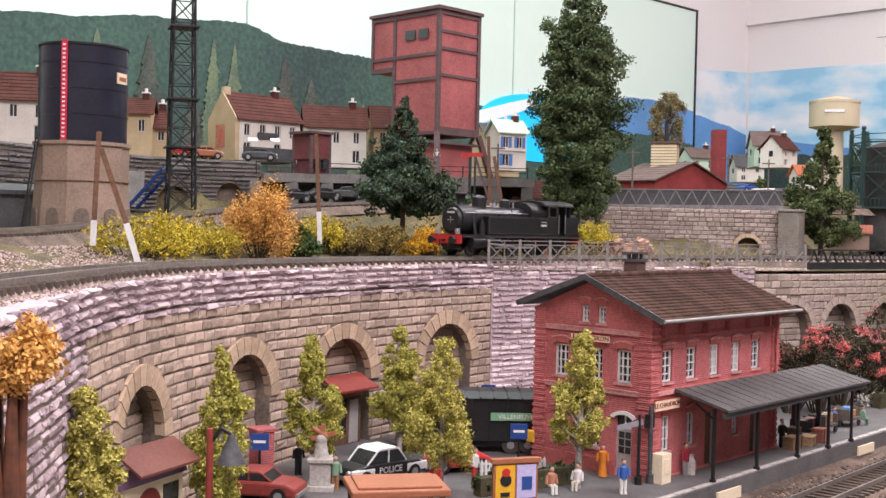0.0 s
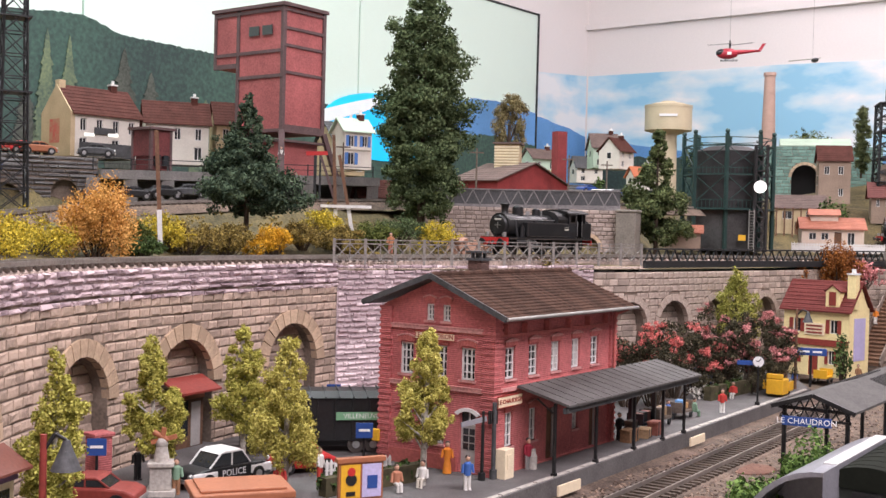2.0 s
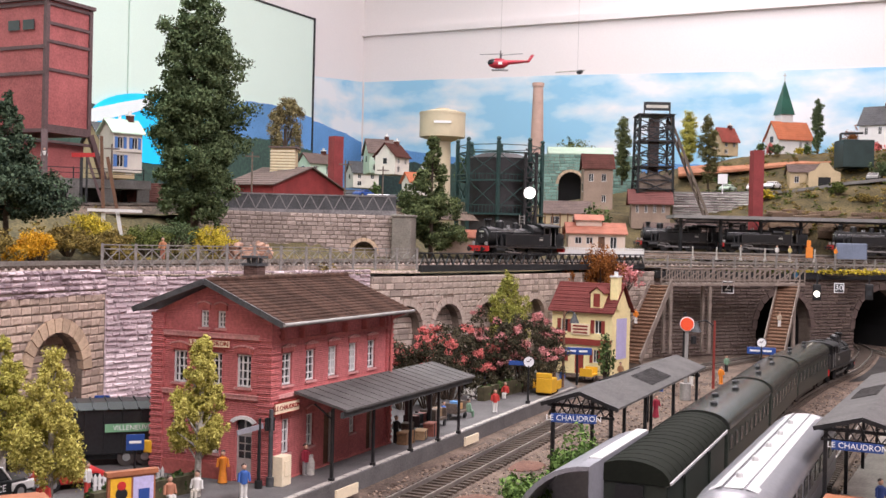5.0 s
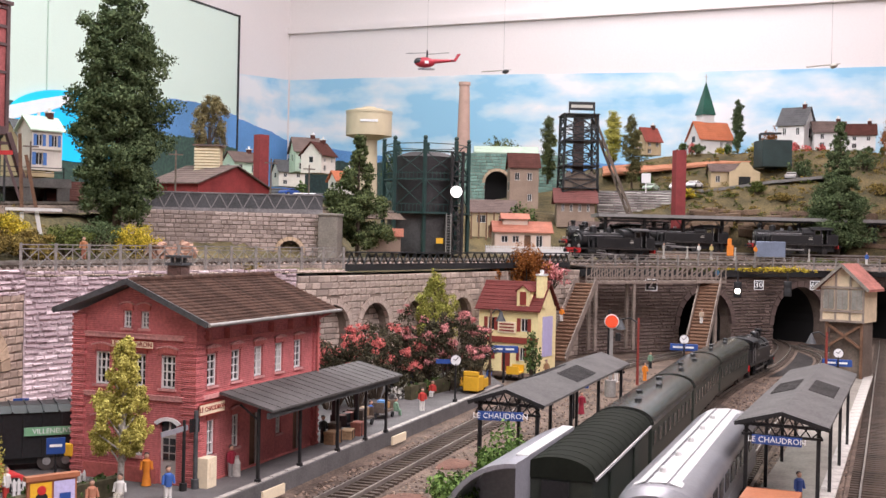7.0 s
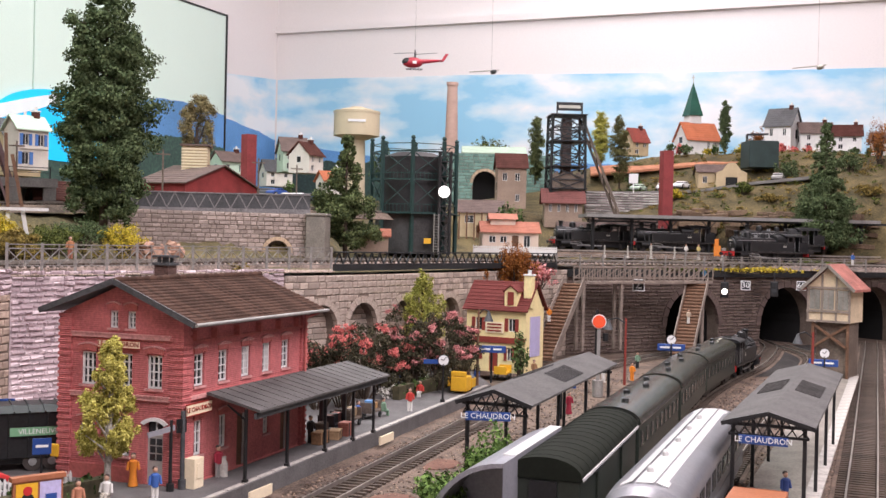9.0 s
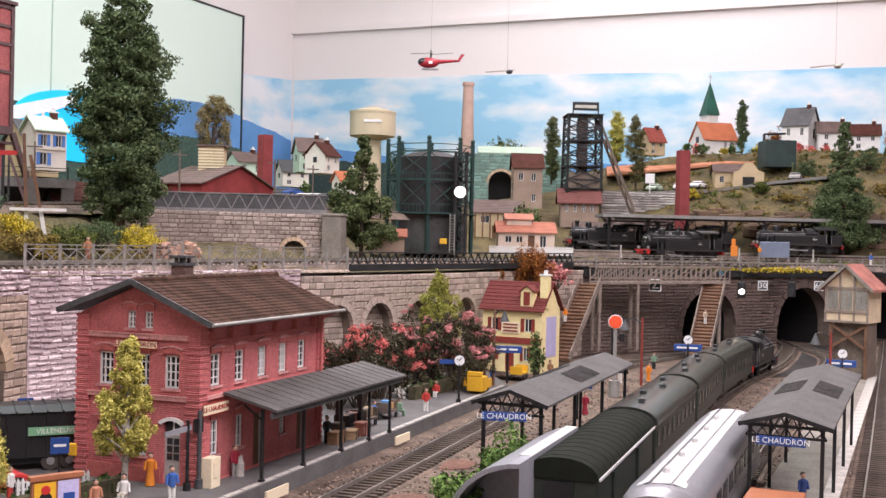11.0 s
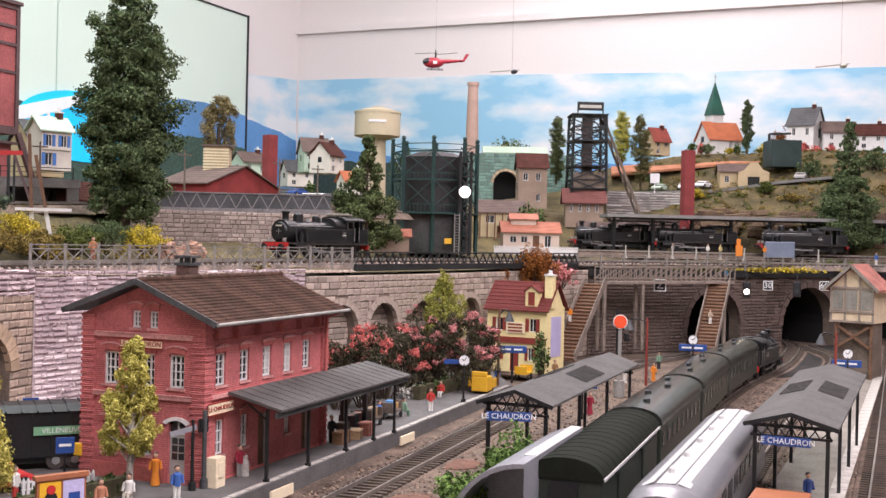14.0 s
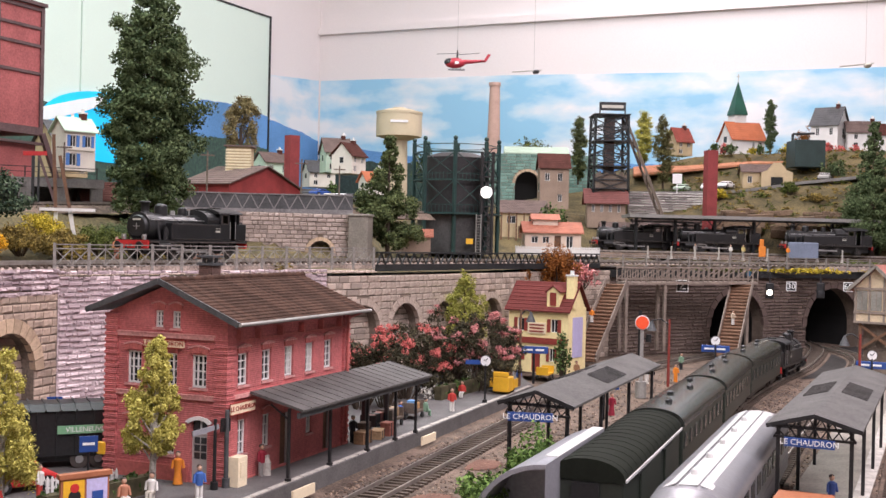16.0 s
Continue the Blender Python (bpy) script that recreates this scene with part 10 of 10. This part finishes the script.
# rock face under the works
M["cliff"] = mat("brown_cliff_rock", (0.17, 0.115, 0.075), 0.9, var=0.5, coarse=0.3, bump=0.9)
cb = B()
rnd = random.Random(21)
for i in range(70):
    a_c = rnd.uniform(34.2, 44)
    r_c = rnd.uniform(188, 193.5)
    x, y = at(a_c, r_c)
    cb.box(x, y, terrain(x, y) - 0.2 + rnd.uniform(-0.4, 0.3), rnd.uniform(2.0, 5.0), rnd.uniform(1.0, 2.0), rnd.uniform(0.5, 1.4), -a_c + rnd.uniform(-12, 12), rnd.uniform(-8, 8), rnd.uniform(-6, 6))
tagged(solo("rock_face", cb, M["cliff"], "layered brown rock face of the hillside", "rock", bevel=0.12), kind="stuff")
solo("white_sign_board", B().bx(-0.8, 0.8, 0, 0.15, 2.2, 3.9).bx(-0.08, 0.08, 0.15, 0.25, 0, 2.2), M["sign_white"], "square white sign on a post by the road", "sign", *at(32.95, 201), 21.6, -30)

# dark stone wall added to stand in for the shaded bank behind the engine line
fe = Face(smooth_path([p[:2] for p in [polar(30.8, 184.5, 0), polar(34, 188, 0), polar(39, 193, 0), polar(44.8, 199, 0)]], 0.8))
we = thing("wall_engine_shade", "dark stone wall standing in for the shaded bank behind the engines", "wall", kind="structure")
part("joints", backing(fe, (), 0, fe.length, 10.5, 17.2, 1.0), M["dark"], we)
lay(fe, we, "stone", M["portal"], 0, fe.length, 11, 17.3, 0.6, 1.6, 0.2, seed=47, vary=0.35, uneven=0.2)

# long engine canopy with parked engines
M["canopy_grey"] = mat("pale_grey_felt", (0.24, 0.23, 0.22), 0.8, var=0.2)
cu = thing("engine_canopy", "long grey canopy on dark lattice posts over parked engines", "canopy")
c0, c1_ = Vector(polar(30.7, 176, 17.4)), Vector(polar(44.5, 190, 17.4))
part("roof", B().bar(c0 + Vector((0, 1.5, 0)), c1_ + Vector((0, 1.5, 0)), 7.0, 0.5), M["canopy_grey"], cu)
part("edge", B().bar(c0 + Vector((1, -1.6, -0.35)), c1_ + Vector((1, -1.6, -0.35)), 0.15, 0.4), M["iron"], cu)
for i in range(8):
    p = c0.lerp(c1_, (i + 0.15) / 7.6)
    part("post", B().bx(-0.2, 0.2, -0.2, 0.2, -6.5, 0), M["iron"], cu, m=Matrix.Translation(p * CM))
    for d in (-1, 1):
        part("bracket", B().bar((0, 0, -1.6), (1.6 * d, 0, -0.2), 0.12), M["iron"], cu, m=Matrix.Translation(p * CM))
for az_e, lab, dz in ((30.9, "parked black tender engine under the canopy", 0), (34.9, "large parked black engine under the canopy", 0), (40.0, "parked black engine beyond the canopy", 0)):
    eng = tank_engine("parked_engine", lab)
    p0, p1 = Vector(polar(az_e - 1.5, 178.5, 12.1)), Vector(polar(az_e + 1.5, 181.5, 12.1))
    eng.matrix_basis = pose((p0.x + p1.x) / 2 * CM, (p0.y + p1.y) / 2 * CM, 12.1 * CM, 0, 0, math.degrees(math.atan2((p1 - p0).y, (p1 - p0).x)))
solo("orange_crane", B().bx(-0.5, 0.5, -0.4, 0.4, 0, 1.6).bx(-0.4, 0.2, -0.4, 0.4, 1.6, 2.6), mat("orange_machine", (0.70, 0.22, 0.03), 0.5, var=0.1), "small orange machine beside the engines", "machine", *at(37.1, 175), 11.6, -35, bevel=0.08)
solo("grey_container", B().bx(-2.1, 2.1, -1, 1, 0, 2.4), mat("blue_grey_tarpaulin", (0.16, 0.19, 0.26), 0.7, var=0.2), "blue-grey covered container beside the engines", "container", *at(39.0, 174), 11.5, -35, bevel=0.15)
for i in range(9):
    solo("white_bollard", B().cyl(0, 0, 0, 0.4, 0.3, 0.2, 10).cyl(0, 0, 0.4, 1.7, 0.15, 0.1, 10).ball(0, 0, 1.75, 0.14), M["kerb"], "white painted bollard beside the upper line", "bollard", *at(31.6 + i * 1.15, 168 + i), 11.0, group="white bollards")
# flower strip behind the railing
bush("low flowering strip behind the railing", *at(38.8, 160.5), 9.6, 16.0, 0.9, "yellow", 440, per=900, size=0.18, dep=1.2, rz=-15)
bush("low flowering strip behind the railing", *at(34.4, 151.0), 9.6, 12.0, 0.7, "olive", 441, per=700, size=0.18, dep=1.2, rz=-18)

# ---- hanging aircraft ----
def wire(parent, x, y, z, top):
    part("wire", B().cyl(x, y, z, top, 0.03, 0.03, 5), M["gutter"], parent)


hx, hy = at(22.15, 205)
hz = zel(205, 8.9)
he = thing("model_helicopter", "small red helicopter hanging on a thin wire", "helicopter", hx, hy, hz, -22)
M["heli_red"] = mat("red_helicopter_paint", (0.42, 0.03, 0.05), 0.35, var=0.1)
part("cabin", B().ball(-1.6, 0, 0, 1.9, 0.9, 0.95, 16, 10), M["heli_red"], he)
part("canopy_glass", B().ball(-2.5, 0, 0.15, 1.1, 0.82, 0.72, 14, 8), M["glass"], he)
part("tail_boom", B().rod((-0.2, 0, 0.2), (4.0, 0, 0.5), 0.45, 10, 0.18), M["heli_red"], he)
part("fin", B().prism([(3.4, 0.2), (4.0, 0.3), (4.9, 1.7), (4.3, 1.7)], -0.07, 0.07, "y").bx(3.0, 3.6, -0.8, 0.8, 0.4, 0.5), M["heli_red"], he)
part("rotor_mast", B().cyl(-1.2, 0, 0.8, 1.7, 0.16), M["iron"], he)
part("rotor_blade", B().box(-2.9, 0.3, 1.72, 4.2, 0.22, 0.06, 4, 0, -4), M["iron"], he)
part("rotor_blade", B().box(0.7, 0.3, 1.72, 4.2, 0.22, 0.06, -10, 0, -4), M["iron"], he)
part("rotor_blade", B().box(-1.2, -1.6, 1.72, 0.22, 3.6, 0.06), M["iron"], he)
for q in (-0.6, 0.6):
    part("skid", B().bar((-2.8, q, -1.2), (0.2, q, -1.2), 0.1), M["iron"], he)
    part("skid_strut", B().bar((-1.9, q * 0.7, -0.7), (-1.9, q, -1.2), 0.08).bar((-0.6, q * 0.7, -0.6), (-0.6, q, -1.2), 0.08), M["iron"], he)
part("marking", B().bx(-1.6, -0.9, -0.92, -0.86, -0.3, 0.2), M["sign_white"], he)
wire(he, -1.2, 0, 1.7, CEILING - hz)
for az_a, r_a, el_a, sz in ((25.7, 215, 8.53, 1.0), (41.6, 205, 8.7, 0.9)):
    z_a = zel(r_a, el_a)
    ap = thing("model_aeroplane", "tiny pale glider hanging on a thin wire", "aeroplane", *at(az_a, r_a), z_a, -az_a + 10, group="model aeroplanes")
    part("wing", B().box(-1.4, 0, 0.1, 5.6, 0.8, 0.1, 0, 0, -6), M["plate"], ap)
    part("fuselage", B().ball(0.4, 0, 0, 0.6, 1.4, 0.4, 12, 8), M["slate"] if az_a < 30 else M["offwhite"], ap)
    wire(ap, 0, 0, 0.3, CEILING - z_a)


# ---- loose gravel ----
def gravel(name, label, spots, size, material):
    """Small angular stones resting at the spots (x, y, z)."""
    rs = np.random.RandomState(5)
    P = np.array(spots)
    k = len(P)
    octa = np.array([(1, 0, 0), (-1, 0, 0), (0, 1, 0), (0, -1, 0), (0, 0, 1), (0, 0, -1)], float)
    tri = np.array([(0, 2, 4), (2, 1, 4), (1, 3, 4), (3, 0, 4), (2, 0, 5), (1, 2, 5), (3, 1, 5), (0, 3, 5)])
    S = size * rs.uniform(0.5, 1.3, (k, 1, 3)) * np.array([1, 1, 0.7])
    A = rs.uniform(0, math.tau, k)
    V = octa[None] * S + rs.normal(size=(k, 6, 3)) * size * 0.15
    c, s = np.cos(A)[:, None], np.sin(A)[:, None]
    V = np.stack([V[..., 0] * c - V[..., 1] * s, V[..., 0] * s + V[..., 1] * c, V[..., 2]], -1) + P[:, None]
    F = tri[None] + (np.arange(k) * 6)[:, None, None]
    me = bpy.data.meshes.new(name)
    me.vertices.add(6 * k)
    me.vertices.foreach_set("co", (V.reshape(-1, 3) * CM).ravel().astype(np.float32))
    me.loops.add(24 * k)
    me.loops.foreach_set("vertex_index", F.ravel().astype(np.int32))
    me.polygons.add(8 * k)
    me.polygons.foreach_set("loop_start", np.arange(0, 24 * k, 3, dtype=np.int32))
    me.update(calc_edges=True)
    me.materials.append(material)
    return tagged(new(name, me), label, "gravel", kind="stuff")


M["stones_pale"] = mat("pale_gravel_stone", (0.45, 0.345, 0.295), 0.9, var=0.4, second=(0.2, 0.145, 0.122), island=0.9, bump=0.2)
M["stones_dark"] = mat("brown_gravel_stone", (0.24, 0.175, 0.13), 0.9, var=0.4, second=(0.08, 0.055, 0.042), island=0.9, bump=0.2)
rnd = random.Random(31)
spots = []
for i in range(6000):
    k = rnd.randrange(len(upper_path) - 1)
    a, c = upper_path[k], upper_path[k + 1]
    p = a.lerp(c, rnd.random())
    d = (c - a).normalized()
    q = rnd.uniform(1.3, 1.65) if rnd.random() < 0.5 else -rnd.uniform(1.3, 1.9)
    if k > 75 and rnd.random() < 0.5:
        continue
    drop = -0.3 - max(0, abs(q) - 1.7) * 0.78
    if q > 0:
        q, drop = q + rnd.uniform(0.1, 0.7), -0.56
        if k > 62:
            continue
    spots.append((p.x + d.y * q, p.y - d.x * q, p.z + max(drop, -1.0) + 0.02))
for i in range(9000):
    a_ = rnd.uniform(2.5, 18)
    r_ = edge_range(a_) + rnd.uniform(0.8, 7.5)
    x, y = at(a_, r_)
    spots.append((x, y, terrain(x, y) - 0.3))
for i in range(14000):
    a_, r_ = rnd.uniform(-24, -10), rnd.uniform(40, 68)
    x, y = at(a_, r_)
    if r_ > edge_range(a_) + 6:
        spots.append((x, y, terrain(x, y) - 0.3))
for i in range(5000):
    a_ = rnd.uniform(-30, -12)
    r_ = edge_range(a_) + rnd.uniform(1.0, 7.0)
    x, y = at(a_, r_)
    spots.append((x, y, terrain(x, y) - 0.3))
gravel("ballast_gravel", "pale pink-grey gravel along the upper track", spots, 0.065, M["stones_pale"])
spots = []
for i in range(16000):
    a_, r_ = rnd.uniform(14, 46), 50 + 75 * rnd.random() ** 1.4
    x, y = at(a_, r_)
    b_ = (x - o[0]) * math.cos(radians(42.7)) - (y - o[1]) * math.sin(radians(42.7))
    if b_ > 3.6:
        spots.append((x, y, -0.93))
gravel("yard_gravel", "brown loose gravel of the station yard", spots, 0.12, M["stones_dark"])


# dark sheet stands in for the unlit yard ground before the tunnel mouths
M["shade_ballast"] = mat("shade_toned_ballast", (0.030, 0.026, 0.024), 0.95, var=0.6, grain=7.0, coarse=0.5, bump=1.0)
inky = [(74, 98), (84, 98.5), (100, 102), (118, 114), (124, 129), (118, 130.2), (104, 128), (92, 126), (86, 120)]
solo("sooty_ground", B().prism(inky, -1.5, -0.93), M["shade_ballast"], "ballast before the tunnel mouths, coloured dark as if in shade", "ground", kind="structure")


def motions():
    # distance run along the upper track, in cm, every quarter of a second
    run = [
        63.6, 66.6, 69.6, 72.9, 76.2, 79.4, 82.4, 85.4, 88.4, 91.2, 94.0,
        96.7, 99.3, 101.8, 104.3, 106.8, 109.3, 111.7, 114.6, 117.8, 121.1, 124.6,
        128.3, 132.0, 135.8, 139.5, 143.5, 147.1, 150.4, 154.0, 158.0, 161.7, 165.8,
        169.8, 173.5, 176.7, 179.8, 180.9, 181.0, 181.0, 179.7, 176.9, 172.7, 167.6,
        161.8, 155.6, 149.4, 143.4, 137.1, 131.2, 125.6, 120.5, 115.8, 111.5, 107.3,
        103.0, 99.1, 96.0, 93.4, 90.9, 88.5, 85.9, 83.1, 79.7, 76.1,
    ]
    s = [0.0]
    for a, c in zip(upper_path, upper_path[1:]):
        s.append(s[-1] + (c - a).length)

    def along(q):
        i = max(0, min(len(s) - 2, int(np.searchsorted(s, q)) - 1))
        return upper_path[i].lerp(upper_path[i + 1], (q - s[i]) / (s[i + 1] - s[i]))

    rows = []
    for k, q in enumerate(run):
        back, front = along(q - 4), along(q + 4)
        mid_p = (back + front) / 2
        yaw = math.degrees(math.atan2(front.y - back.y, front.x - back.x))
        rows.append((k * 0.25, pose(mid_p.x * CM, mid_p.y * CM, mid_p.z * CM, 0, 0, yaw)))
    walk(engine, rows)


motions()
